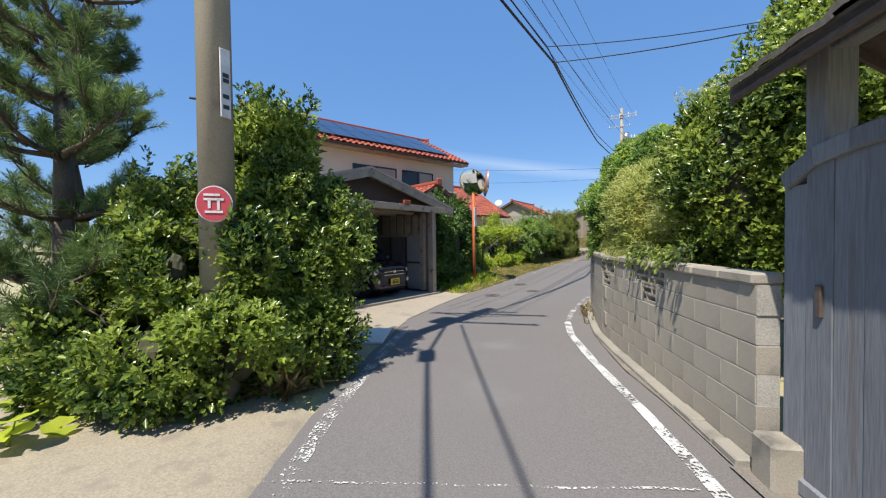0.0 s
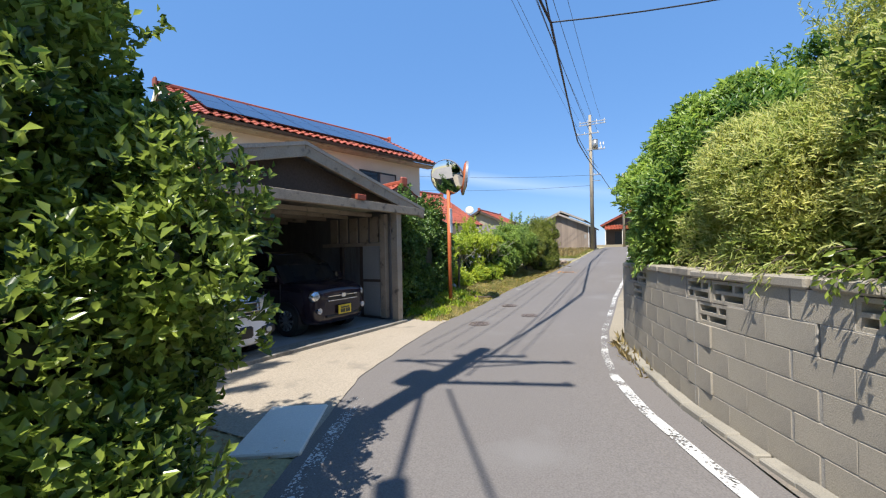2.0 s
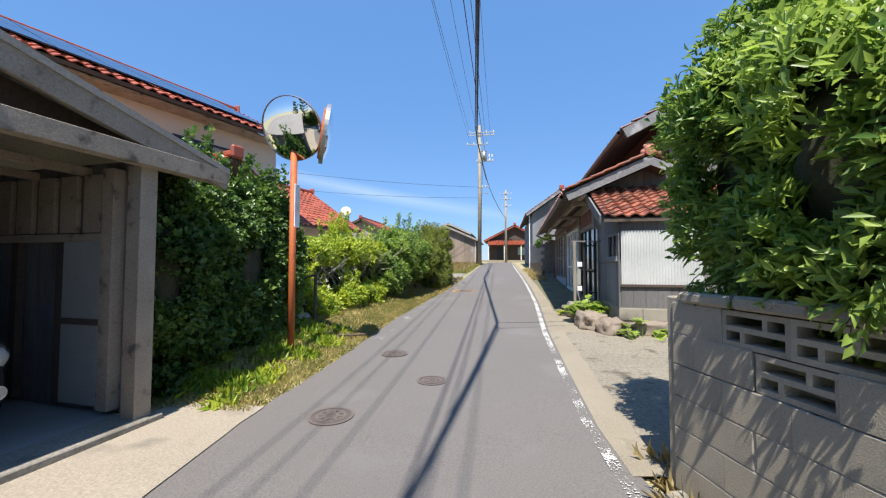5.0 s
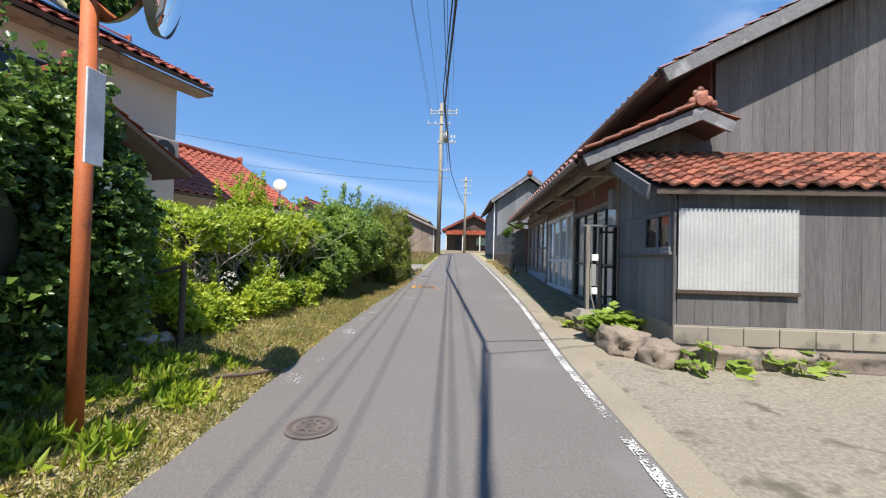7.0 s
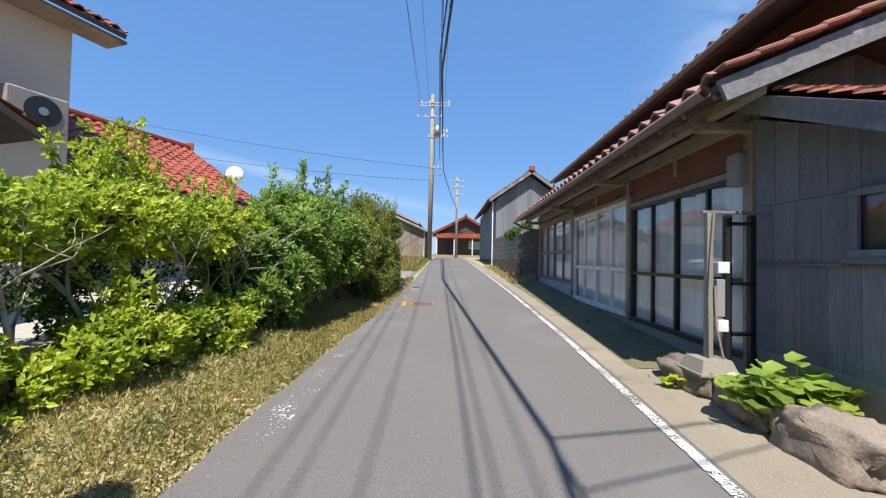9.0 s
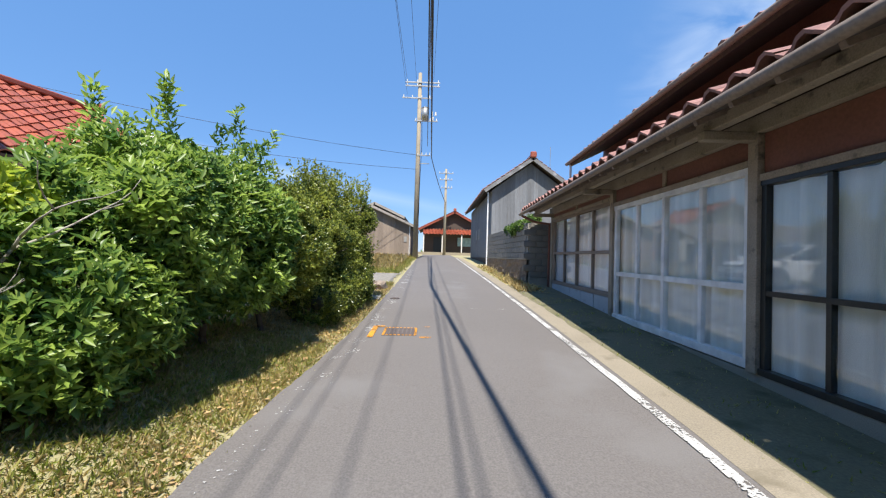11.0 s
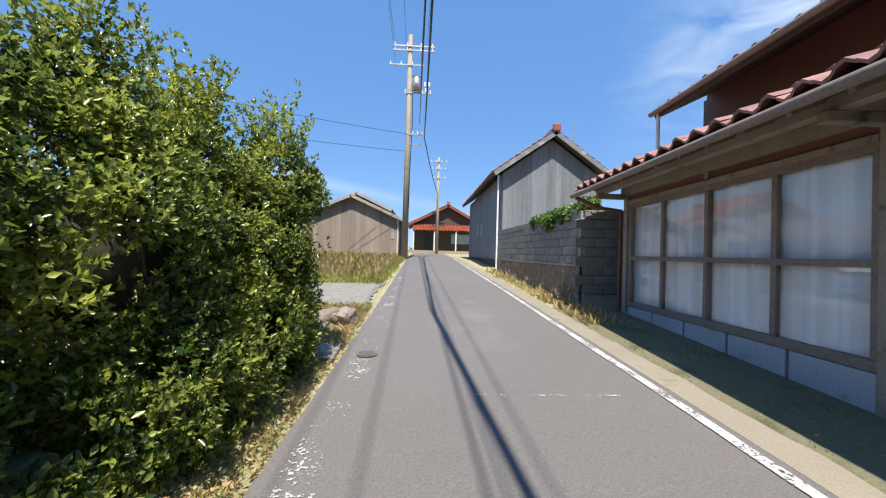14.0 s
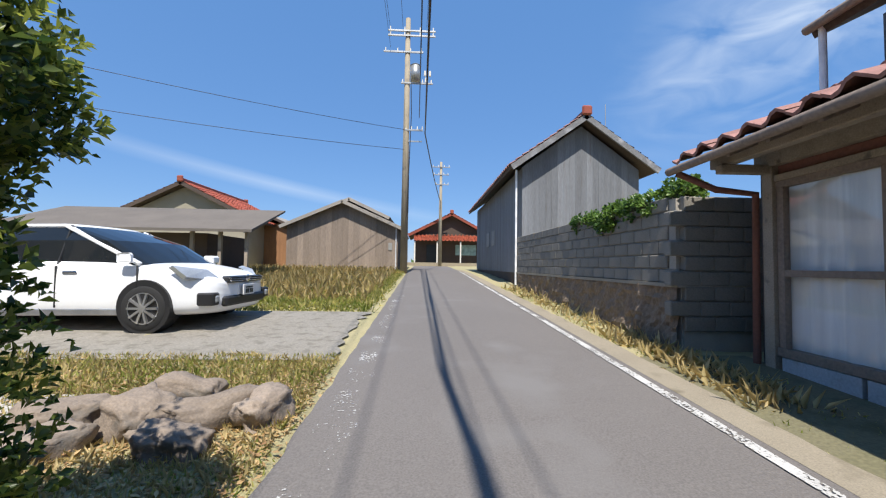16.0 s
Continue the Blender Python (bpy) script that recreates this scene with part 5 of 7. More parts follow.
def body_ring(x, w, zb, zt, crown=0.03):
    h = zt - zb
    half = [(0.0, zb), (w * 0.8, zb), (w * 0.95, zb + 0.05), (w, zb + 0.16), (w * 1.0, zb + h * 0.55), (w * 0.985, zb + h * 0.82), (w * 0.955, zb + h * 0.94), (w * 0.88, zt), (w * 0.5, zt + crown * 0.8), (0.0, zt + crown)]
    return [(x, y, z) for y, z in half] + [(x, -y, z) for y, z in half[-2:0:-1]]


def wheel(parent, x, y, r, side):
    w = shaded(part("wheel", nb_torus(x, y, r, side), RUBBER, parent))
    bm = nb()
    rod(bm, (x, y - side * 0.02, r), (x, y + side * 0.092, r), r * 0.66, r * 0.66, 24)
    part("rim_disc", bm, BLACKPLASTIC, w)
    bm = nb()
    for k in range(10):
        a = k * math.pi / 5
        beam(bm, (x + 0.03 * math.cos(a), y + side * 0.1, r + 0.03 * math.sin(a)), (x + r * 0.64 * math.cos(a), y + side * 0.105, r + r * 0.64 * math.sin(a)), 0.035, 0.03, 0.0)
    bmesh.ops.create_cone(bm, cap_ends=True, segments=16, radius1=0.05, radius2=0.04, depth=0.03, matrix=Matrix.Translation((x, y + side * 0.105, r)) @ Matrix.Rotation(radians(90), 4, "X"))
    part("rim", bm, ALLOY, w)
    bm = nb()
    for k in range(24):
        a, b = k * math.pi / 12, (k + 1) * math.pi / 12
        q = [(x + rr * math.cos(t), y + side * 0.098, r + rr * math.sin(t)) for rr, t in ((r * 0.62, a), (r * 0.68, a), (r * 0.68, b), (r * 0.62, b))]
        bm.faces.new([bm.verts.new(p) for p in q])
    part("rim_edge", bm, ALLOY, w)


def nb_torus(x, y, r, side):
    bm = nb()
    prof = [(0.66, -0.1), (0.9, -0.1), (0.99, -0.07), (1.0, 0.0), (0.99, 0.07), (0.9, 0.1), (0.66, 0.1)]
    rows = []
    for k in range(28):
        a = k * 2 * math.pi / 28
        rows.append([bm.verts.new((x + r * p * math.cos(a), y + d, r + r * p * math.sin(a))) for p, d in prof])
    for k in range(28):
        for i in range(len(prof) - 1):
            bm.faces.new((rows[k][i], rows[k][i + 1], rows[(k + 1) % 28][i + 1], rows[(k + 1) % 28][i]))
    return bm


def car(m, label, L, W, H, body, glass, paint, r, axles, face, plate):
    """body: stations from the nose back (x behind the nose, half-width share, bottom, top). glass: windscreen foot and head, rear head and foot behind the nose, belt height."""
    ob = thing("car", m, label, "car")
    hw = W / 2
    vs, fs = loft([body_ring(-x, hw * w, zb, zt) for x, w, zb, zt in body])
    shell = solid("body", vs, fs, paint, ob, True)
    md = shell.modifiers.new("round", "SUBSURF")
    md.levels = md.render_levels = 2
    x0, x1, x2, x3, belt = glass
    top = H - 0.06

    def glass_ring(z, a, b, w):
        n = 8
        pts = []
        for i in range(n + 1):
            t = i / n * math.pi - math.pi / 2
            pts.append((-a - 0.18 * (1 - math.cos(t)), w * math.sin(t) if abs(t) < 1.55 else math.copysign(w, t), z))
        pts += [(-b + 0.1, w, z), (-b, w * 0.8, z), (-b, -w * 0.8, z), (-b + 0.1, -w, z)]
        return pts
    vs, fs = loft([glass_ring(belt - 0.04, x0, x3, hw * 0.93), glass_ring((belt + top) / 2 + 0.05, (x0 + x1) / 2 - 0.04, (x2 + x3) / 2, hw * 0.88), glass_ring(top, x1, x2, hw * 0.77)])
    solid("cabin_glass", vs, fs, CARGLASS, ob)
    vs, fs = loft([glass_ring(top - 0.015, x1 - 0.02, x2 + 0.03, hw * 0.785), glass_ring(top + 0.04, x1 + 0.12, x2 - 0.08, hw * 0.7), glass_ring(H, x1 + 0.45, x2 - 0.4, hw * 0.5)])
    shaded(solid("roof", vs, fs, paint, ob))
    for s in (1, -1):
        for (xa, xb, wa, wb, wd) in ((x0 + 0.2, x1 + 0.2, 0.945, 0.79, 0.07), (x0 + 1.35, x0 + 1.3, 0.945, 0.79, 0.09), (x3 - 0.85, x2 - 0.65, 0.945, 0.79, 0.09), (x3 - 0.06, x2 - 0.02, 0.9, 0.76, 0.12)):
            part("pillar", beam(nb(), (-xa, s * hw * wa, belt - 0.03), (-xb, s * hw * wb, top + 0.01), wd if wa < 0.94 or xa == x0 + 0.2 else 0.02, 0.05, 0.01), paint if xa == x0 + 0.2 or wa < 0.94 else BLACKPLASTIC, ob)
        part("side_mirror", box(nb(), -x0 - 0.42, -x0 - 0.22, s * (hw + 0.02) - 0.06, s * (hw + 0.02) + 0.1 * s + 0.06, belt - 0.02, belt + 0.13, 0.03), paint, ob)
        boxed("door_handle", -x0 - 1.25, -x0 - 1.05, s * hw * 0.985 - 0.02, s * hw * 0.985 + 0.025, belt - 0.16, belt - 0.12, CHROME, ob, 0.008)
        boxed("door_seam", -x0 - 1.345, -x0 - 1.337, s * hw * 0.99 - 0.02, s * hw * 0.99 + 0.012, 0.35, belt - 0.05, BLACKPLASTIC, ob, 0)
        boxed("door_seam", -x0 - 0.205, -x0 - 0.197, s * hw * 0.99 - 0.02, s * hw * 0.99 + 0.012, 0.4, belt - 0.05, BLACKPLASTIC, ob, 0)
        for ax in axles:
            arch = nb()
            bmesh.ops.create_cone(arch, cap_ends=True, segments=28, radius1=r * 1.13, radius2=r * 1.13, depth=0.24, matrix=Matrix.Translation((-ax, s * (hw - 0.115), r + 0.02)) @ Matrix.Rotation(radians(90), 4, "X"))
            part("wheel_arch", arch, BLACKPLASTIC, ob)
            wheel(ob, -ax, s * (hw - 0.085), r, s)
    face(ob, hw, body)
    px, pz, pm = plate
    boxed("number_plate", px, px + 0.02, -0.165, 0.165, pz - 0.082, pz + 0.082, pm, ob, 0.004)
    for y, w, z, h in ((0.0, 0.22, 0.035, 0.025), (-0.09, 0.05, -0.025, 0.07), (-0.03, 0.05, -0.025, 0.07), (0.04, 0.05, -0.025, 0.07), (0.1, 0.05, -0.025, 0.07)):
        boxed("plate_bar", px + 0.02, px + 0.024, y - w / 2, y + w / 2, pz + z - h / 2, pz + z + h / 2, INK, ob, 0)
    return ob


def face_mpv(ob, hw, body):
    for z, h, w in ((0.72, 0.1, 0.52), (0.4, 0.15, 0.6)):
        boxed("grille", -0.12, 0.03, -w, w, z - h / 2, z + h / 2, BLACKPLASTIC, ob, 0.03)
    for z in (0.695, 0.725, 0.755):
        boxed("grille_bar", -0.1, 0.04, -0.5, 0.5, z - 0.006, z + 0.006, CHROME, ob, 0.003)
    bm = nb()
    bmesh.ops.create_uvsphere(bm, u_segments=12, v_segments=8, radius=0.07, matrix=Matrix.Translation((0.035, 0, 0.73)) @ Matrix.Diagonal((0.25, 1, 0.8, 1)))
    part("badge", bm, CHROME, ob)
    for s in (1, -1):
        bm = nb()
        prism(bm, [(-0.12, s * hw * 0.56, 0.66), (-0.42, s * hw * 0.99, 0.74), (-0.62, s * hw * 1.0, 0.9), (-0.3, s * hw * 0.7, 0.84)], (0.07, s * 0.015, 0.03))
        part("headlight", bm, LAMPGLASS, ob)
        boxed("fog_lamp", -0.26, -0.02, s * hw * 0.84 - 0.09, s * hw * 0.84 + 0.09, 0.36, 0.54, BLACKPLASTIC, ob, 0.02)
        boxed("fog_lens", -0.05, 0.0, s * hw * 0.82 - 0.05, s * hw * 0.82 + 0.05, 0.4, 0.5, LAMPGLASS, ob, 0.02)
        boxed("sill", -3.3, -1.3, s * hw * 0.97 - 0.02, s * hw * 0.97 + 0.02, 0.24, 0.33, ALLOY, ob, 0.01)


def face_tall(ob, hw, body):
    boxed("grille", -0.1, 0.02, -0.46, 0.46, 0.66, 0.9, BLACKPLASTIC, ob, 0.02)
    for z in (0.69, 0.745, 0.8, 0.87):
        boxed("grille_bar", -0.08, 0.035, -0.48, 0.48, z - 0.014, z + 0.014, CHROME, ob, 0.006)
    boxed("badge", 0.02, 0.045, -0.06, 0.06, 0.75, 0.85, CHROME, ob, 0.015)
    boxed("air_intake", -0.1, 0.03, -0.4, 0.4, 0.34, 0.52, BLACKPLASTIC, ob, 0.03)
    for s in (1, -1):
        bm = nb()
        prism(bm, [(-0.03, s * hw * 0.6, 0.7), (-0.2, s * hw * 0.97, 0.76), (-0.32, s * hw * 1.0, 0.95), (-0.06, s * hw * 0.6, 0.92)], (0.05, s * 0.012, 0.02))
        part("headlight", bm, LAMPGLASS, ob)
        boxed("fog_surround", -0.2, 0.0, s * hw * 0.78 - 0.12, s * hw * 0.78 + 0.12, 0.36, 0.5, BLACKPLASTIC, ob, 0.03)
        bm = rod(nb(), (-0.1, s * hw * 0.78, 0.43), (0.015, s * hw * 0.78, 0.43), 0.045, 0.045, 14)
        part("fog_lens", bm, LAMPGLASS, ob)


def face_round(ob, hw, body):
    boxed("grille", -0.1, 0.005, -0.36, 0.36, 0.63, 0.69, BLACKPLASTIC, ob, 0.02)
    for z in (0.62, 0.7):
        boxed("grille_trim", -0.08, 0.02, -0.38, 0.38, z - 0.011, z + 0.011, CHROME, ob, 0.005)
    boxed("badge", 0.01, 0.03, -0.05, 0.05, 0.66, 0.74, CHROME, ob, 0.015)
    for s in (1, -1):
        for rr, x1, mt in ((0.115, -0.02, CHROME), (0.1, -0.005, LAMPGLASS)):
            bm = nb()
            bmesh.ops.create_uvsphere(bm, u_segments=20, v_segments=12, radius=rr, matrix=Matrix.Translation((x1 - 0.1, s * hw * 0.78, 0.71)) @ Matrix.Rotation(s * 0.35, 4, "Z") @ Matrix.Diagonal((0.7, 1, 1, 1)))
            shaded(part("headlight" if mt is LAMPGLASS else "headlight_ring", bm, mt, ob))
        bm = rod(nb(), (-0.12, s * hw * 0.76, 0.46), (-0.01, s * hw * 0.76, 0.46), 0.055, 0.055, 14)
        part("fog_ring", bm, CHROME, ob)
        bm = rod(nb(), (-0.12, s * hw * 0.76, 0.46), (0.0, s * hw * 0.76, 0.46), 0.038, 0.038, 14)
        part("fog_lens", bm, LAMPGLASS, ob)
    boxed("bumper_trim", -0.08, 0.02, -0.42, 0.42, 0.32, 0.36, BLACKPLASTIC, ob, 0.01)


MPV = [(0.0, 0.62, 0.28, 0.66), (0.1, 0.82, 0.22, 0.76), (0.5, 0.97, 0.2, 0.88), (1.1, 1.0, 0.2, 0.98), (1.5, 1.0, 0.2, 1.02), (3.0, 1.0, 0.2, 1.04), (4.4, 0.98, 0.2, 1.05), (4.8, 0.9, 0.26, 1.0), (4.87, 0.75, 0.32, 0.95)]
car(pose(-6.95, 29.1, rise(28.6) + 0.03, 0, -1, -3), "white people carrier parked on a concrete drive", 4.87, 1.85, 1.57, MPV, (0.85, 2.05, 4.3, 4.7, 0.98), WHITECAR, 0.335, (0.95, 3.9), face_mpv, (0.035, 0.55, PLATEWHITE))
SOLIO = [(0.0, 0.75, 0.26, 0.8), (0.06, 0.9, 0.2, 0.9), (0.3, 0.98, 0.19, 0.97), (0.8, 1.0, 0.19, 1.02), (1.2, 1.0, 0.19, 1.04), (3.2, 1.0, 0.2, 1.06), (3.6, 0.96, 0.26, 1.05), (3.7, 0.85, 0.3, 1.0)]
car(GAR @ pose(0.02, -4.1, 0.035) @ Matrix.Diagonal((1, 1, 0.92, 1)), "white tall compact car parked inside the carport", 3.71, 1.63, 1.74, SOLIO, (0.62, 1.15, 3.45, 3.62, 1.04), WHITECAR, 0.295, (0.68, 3.16), face_tall, (0.045, 0.55, PLATEWHITE))
MIRA = [(0.0, 0.7, 0.26, 0.74), (0.06, 0.88, 0.19, 0.84), (0.3, 0.97, 0.18, 0.92), (0.7, 1.0, 0.18, 0.96), (1.1, 1.0, 0.18, 0.99), (2.9, 1.0, 0.2, 1.0), (3.3, 0.96, 0.26, 0.98), (3.39, 0.85, 0.3, 0.92)]
car(GAR @ pose(-0.28, -1.72, 0.035, 0, 0, 3), "dark plum compact car parked inside the carport", 3.39, 1.475, 1.53, MIRA, (0.62, 1.2, 3.1, 3.3, 0.97), BLACKCAR, 0.28, (0.66, 3.1), face_round, (0.03, 0.44, PLATEYELLOW))

# -- carport details
for y in (-4.4, -1.6):
    boxed("roof_tile_block", -0.02, 0.14, y - 0.12, y + 0.12, 2.5, 2.6, TILE, gar, 0.01)
for i in range(7):
    boxed("purlin", -0.9 - i * 0.75, -0.82 - i * 0.75, -6.1, 0.0, 2.32, 2.4, TIMBER, gar)
for i in range(5):
    boxed("wall_board", -0.85 - i * 0.32, -0.62 - i * 0.32, -0.33, -0.285, 1.75, 2.32, TIMBER, gar)
boxed("lintel", -2.4, -0.5, -0.35, -0.288, 1.66, 1.74, TIMBER, gar)
boxed("side_door", -1.05, -0.55, -0.36, -0.33, 0.1, 1.66, SLAB, gar)
boxed("door_rail", -1.07, -0.53, -0.375, -0.362, 0.86, 0.92, DARKWOOD, gar)
for x in (-1.1, -1.75):
    boxed("side_post", x - 0.05, x + 0.05, -0.36, -0.29, 0.08, 1.66, DARKWOOD, gar)
boxed("door_step", -0.3, 0.08, -6.2, -0.2, -0.06, 0.05, DRIVE, gar, 0.01)

# -- roof and wall details of the plaster house
SOLAR = mat("solar_cells", (0.012, 0.02, 0.05), 0.12, two=(0.014, 0.024, 0.06), scale=2, fine=6, amount=0.1, bump=0.0, spec=0.7)
sl = Vector((-3.85, 0, 1.95)).normalized()
up1 = Vector((1.95, 0, 3.85)).normalized()
for r in range(2):
    for i in range(8):
        p0 = Vector((0.75, -9.6 + i * 1.12, 5.85)) + sl * (0.6 + r * 1.62) + up1 * 0.13
        bm = prism(nb(), [p0, p0 + Vector((0, 1.08, 0)), p0 + Vector((0, 1.08, 0)) + sl * 1.58, p0 + sl * 1.58], up1 * 0.035)
        part("solar_panel", bm, SOLAR, h1)
for y0, y1 in ((-6.4, -4.0), (-3.6, -1.6)):
    boxed("window_recess", 0.0, 0.012, y0, y1, 4.2, 5.15, DARKWOOD, h1)
    for k in range(3):
        y = y0 + (y1 - y0) * k / 2
        boxed("window_frame", 0.012, 0.05, y - 0.03, y + 0.03, 4.2, 5.15, ALU_DARK, h1)
    for z in (4.2, 5.12):
        boxed("window_frame", 0.012, 0.055, y0, y1, z - 0.02, z + 0.03, ALU_DARK, h1)
    for k in range(2):
        a = y0 + (y1 - y0) * k / 2
        boxed("pane", 0.014, 0.02, a + 0.04, a + (y1 - y0) / 2 - 0.04, 4.23, 5.1, CARGLASS, h1)
        if k:
            boxed("blind", 0.021, 0.026, a + 0.1, a + (y1 - y0) / 2 - 0.04, 4.25, 5.08, GREYROOF, h1)
boxed("eave_soffit", 0.0, 0.6, -10.2, 0.6, 5.72, 5.78, TIMBER, h1)
# gabled porch towards the lane
porch = new("porch")
porch.parent = h1
porch.matrix_basis = pose(0, -3.9, 0, 0, 0, -90)
gable_roof(porch, -2.0, 0.0, 2.0, 2.85, 4.0, 2.85, 0.0, 3.2, TILE, DARKWOOD, 0.08, True, 0.28, 0.18, 0.16)
boxed("porch_wall", -1.6, 1.6, 0.02, 2.6, 0.3, 2.8, WHITEWALL, porch)
slab("porch_gable", [(-1.6, 2.6, 2.8), (1.6, 2.6, 2.8), (0, 2.6, 3.8)], (0, -0.08, 0), WHITEWALL, porch)
boxed("sliding_door", -1.0, 1.0, 2.6, 2.63, 0.4, 2.3, DARKWOOD, porch)
bm = box(nb(), 0.2, 0.55, -1.15, -0.28, 3.55, 4.18, 0.03)
ac = part("air_conditioner", bm, GREYROOF, None)
ac.matrix_basis = H1
tagged(ac, "white outdoor air conditioner unit on a roof bracket", "air conditioner")
bm = rod(nb(), (0.55, -0.66, 3.86), (0.565, -0.66, 3.86), 0.26, 0.26, 24)
part("fan_grille", bm, ALU_DARK, ac)
bm = rod(nb(), (0.565, -0.66, 3.86), (0.58, -0.66, 3.86), 0.07, 0.07, 16)
part("fan_hub", bm, STEEL, ac)
dish = thing("satellite_dish", pose(-10.2, 23.6, 3.95, 0, 0, 20), "small white satellite dish on a roof", "satellite dish")
bm = nb()
bmesh.ops.create_uvsphere(bm, u_segments=20, v_segments=10, radius=0.25, matrix=Matrix.Rotation(radians(75), 4, "X") @ Matrix.Diagonal((1, 1, 0.3, 1)))
shaded(part("reflector", bm, WHITEWALL, dish))
part("mast", rod(nb(), (0, 0.05, -0.9), (0, 0.05, 0), 0.025), STEEL, dish)

# -- convex mirrors on an orange post
RUST = mat("orange_rusty_paint", (0.5, 0.13, 0.035), 0.65, two=(0.34, 0.085, 0.03), scale=6, fine=60, amount=0.4, bump=0.2, stain=(0.16, 0.06, 0.03), stain_scale=6, stain_cut=0.62)
MIRROR = mat("mirror", (0.85, 0.87, 0.88), 0.02, 1.0, two=(0.84, 0.86, 0.87), fine=5, amount=0.0, bump=0.0)
mz = verge(-5.97, 11.7)
mirror_post = thing("traffic_mirror", pose(-5.97, 11.7, mz), "round convex traffic mirror on a rusty orange post", "traffic mirror")
shaded(part("post", rod(nb(), (0, 0, -0.3), (0, 0, 3.05), 0.05, 0.05, 16), RUST, mirror_post))


def mirror_head(m, r):
    bm = nb()
    rows = []
    for j in range(9):
        a = j / 8 * radians(24)
        R = r / math.sin(radians(24))
        rows.append([bm.verts.new(m @ Vector((R * math.sin(a) * math.cos(k * math.pi / 16), -(R * math.cos(a) - R * math.cos(radians(24))) - 0.02, R * math.sin(a) * math.sin(k * math.pi / 16)))) for k in range(32)])
    for j in range(1, 9):
        for k in range(32):
            bm.faces.new((rows[j - 1][k], rows[j - 1][(k + 1) % 32], rows[j][(k + 1) % 32], rows[j][k]))
    bmesh.ops.remove_doubles(bm, verts=bm.verts, dist=1e-5)
    bmesh.ops.recalc_face_normals(bm, faces=bm.faces)
    shaded(part("mirror_face", bm, MIRROR, mirror_post))
    bm = nb()
    bmesh.ops.create_cone(bm, cap_ends=True, segments=40, radius1=r * 1.02, radius2=r * 0.85, depth=0.07, matrix=m @ Matrix.Translation((0, 0.025, 0)) @ Matrix.Rotation(radians(-90), 4, "X"))
    part("mirror_back", bm, RUST, mirror_post)
    bm = nb()
    for k in range(36):
        a, b = radians(k * 10), radians(k * 10 + 10)
        q = [m @ Vector((r * 1.03 * math.cos(t), y, r * 1.03 * math.sin(t))) for t, y in ((a, 0.03), (a, -0.03), (b, -0.03), (b, 0.03))]
        bm.faces.new([bm.verts.new(p) for p in q])
    part("rim", bm, STEEL, mirror_post)


mirror_head(Matrix.Translation((0.02, -0.1, 3.32)) @ Matrix.Rotation(radians(-2), 4, "Z") @ Matrix.Rotation(radians(24), 4, "X"), 0.46)
mirror_head(Matrix.Translation((0.42, 0.15, 3.3)) @ Matrix.Rotation(radians(118), 4, "Z") @ Matrix.Rotation(radians(8), 4, "X"), 0.44)
boxed("notice_plate", 0.055, 0.07, -0.07, 0.07, 1.85, 2.5, ALU_WHITE, mirror_post)

# -- round sign on the near pole
SIGNRED = mat("faded_red_sign", (0.5, 0.05, 0.07), 0.5, two=(0.42, 0.06, 0.07), scale=5, fine=40, amount=0.3, bump=0.05)
SIGNWHITE = mat("off_white_sign", (0.75, 0.72, 0.68), 0.5, fine=40, amount=0.2, bump=0.05)
face_dir = Matrix.Translation((-3.9, 2.1, 1.92)) @ Matrix.Rotation(radians(50), 4, "Z") @ Matrix.Diagonal((0.76, 1, 0.84, 1))
sign = thing("road_sign", face_dir, "round faded red and white sign strapped to a pole", "road sign")
for r, y, mt, nm in ((0.205, -0.19, SIGNWHITE, "sign_plate"), (0.19, -0.202, SIGNRED, "sign_face")):
    part(nm, rod(nb(), (0.02, y + 0.012, 0), (0.02, y, 0), r, r, 32), mt, sign)
for x, z, w, h in ((-0.02, 0.1, 0.18, 0.025), (0.0, 0.05, 0.22, 0.025), (-0.05, 0.0, 0.03, 0.1), (0.05, -0.01, 0.03, 0.12), (0.0, -0.09, 0.2, 0.025)):
    boxed("sign_bar", 0.02 + x - w / 2, 0.02 + x + w / 2, -0.209, -0.203, z - h / 2, z + h / 2, SIGNWHITE, sign, 0)
plate = thing("pole_plate", Matrix.Translation((-3.9, 2.1, 0)) @ Matrix.Rotation(radians(92), 4, "Z"), "narrow white number plate strapped to a pole", "sign")
boxed("plate", -0.05, 0.05, -0.185, -0.17, 2.75, 3.4, SIGNWHITE, plate)
for z in (2.85, 2.95, 3.1, 3.15):
    boxed("plate_bar", -0.03, 0.03, -0.189, -0.186, z - 0.02, z + 0.02, INK, plate, 0)
for z in (2.95, 2.2, 1.75):
    part("step_bolt", rod(nb(), (-3.9 - 0.1, 2.1 - 0.12, z), (-3.9 - 0.13, 2.1 - 0.17, z), 0.012), BLACKPLASTIC, poleA).matrix_parent_inverse = poleA.matrix_basis.inverted()
bundle = cable([sagging((-3.88, 2.04, 7.2), (-3.1, 0.35, 7.0), 0.02, 4), sagging((-3.1, 0.35, 7.0), (4.5, -10.5, 7.2), 0.3)], 0.03, "thick black bundled cable over the lane")
cable([sagging((-3.6, 1.9, 7.5), (4.9, -10.2, 7.5), 0.35)], 0.02, "black overhead cable over the lane")
joint = part("cable_joint", rod(nb(), (-3.2, 0.5, 6.98), (-2.95, 0.12, 6.97), 0.11, 0.11, 14), BLACK)
joint.parent = bundle

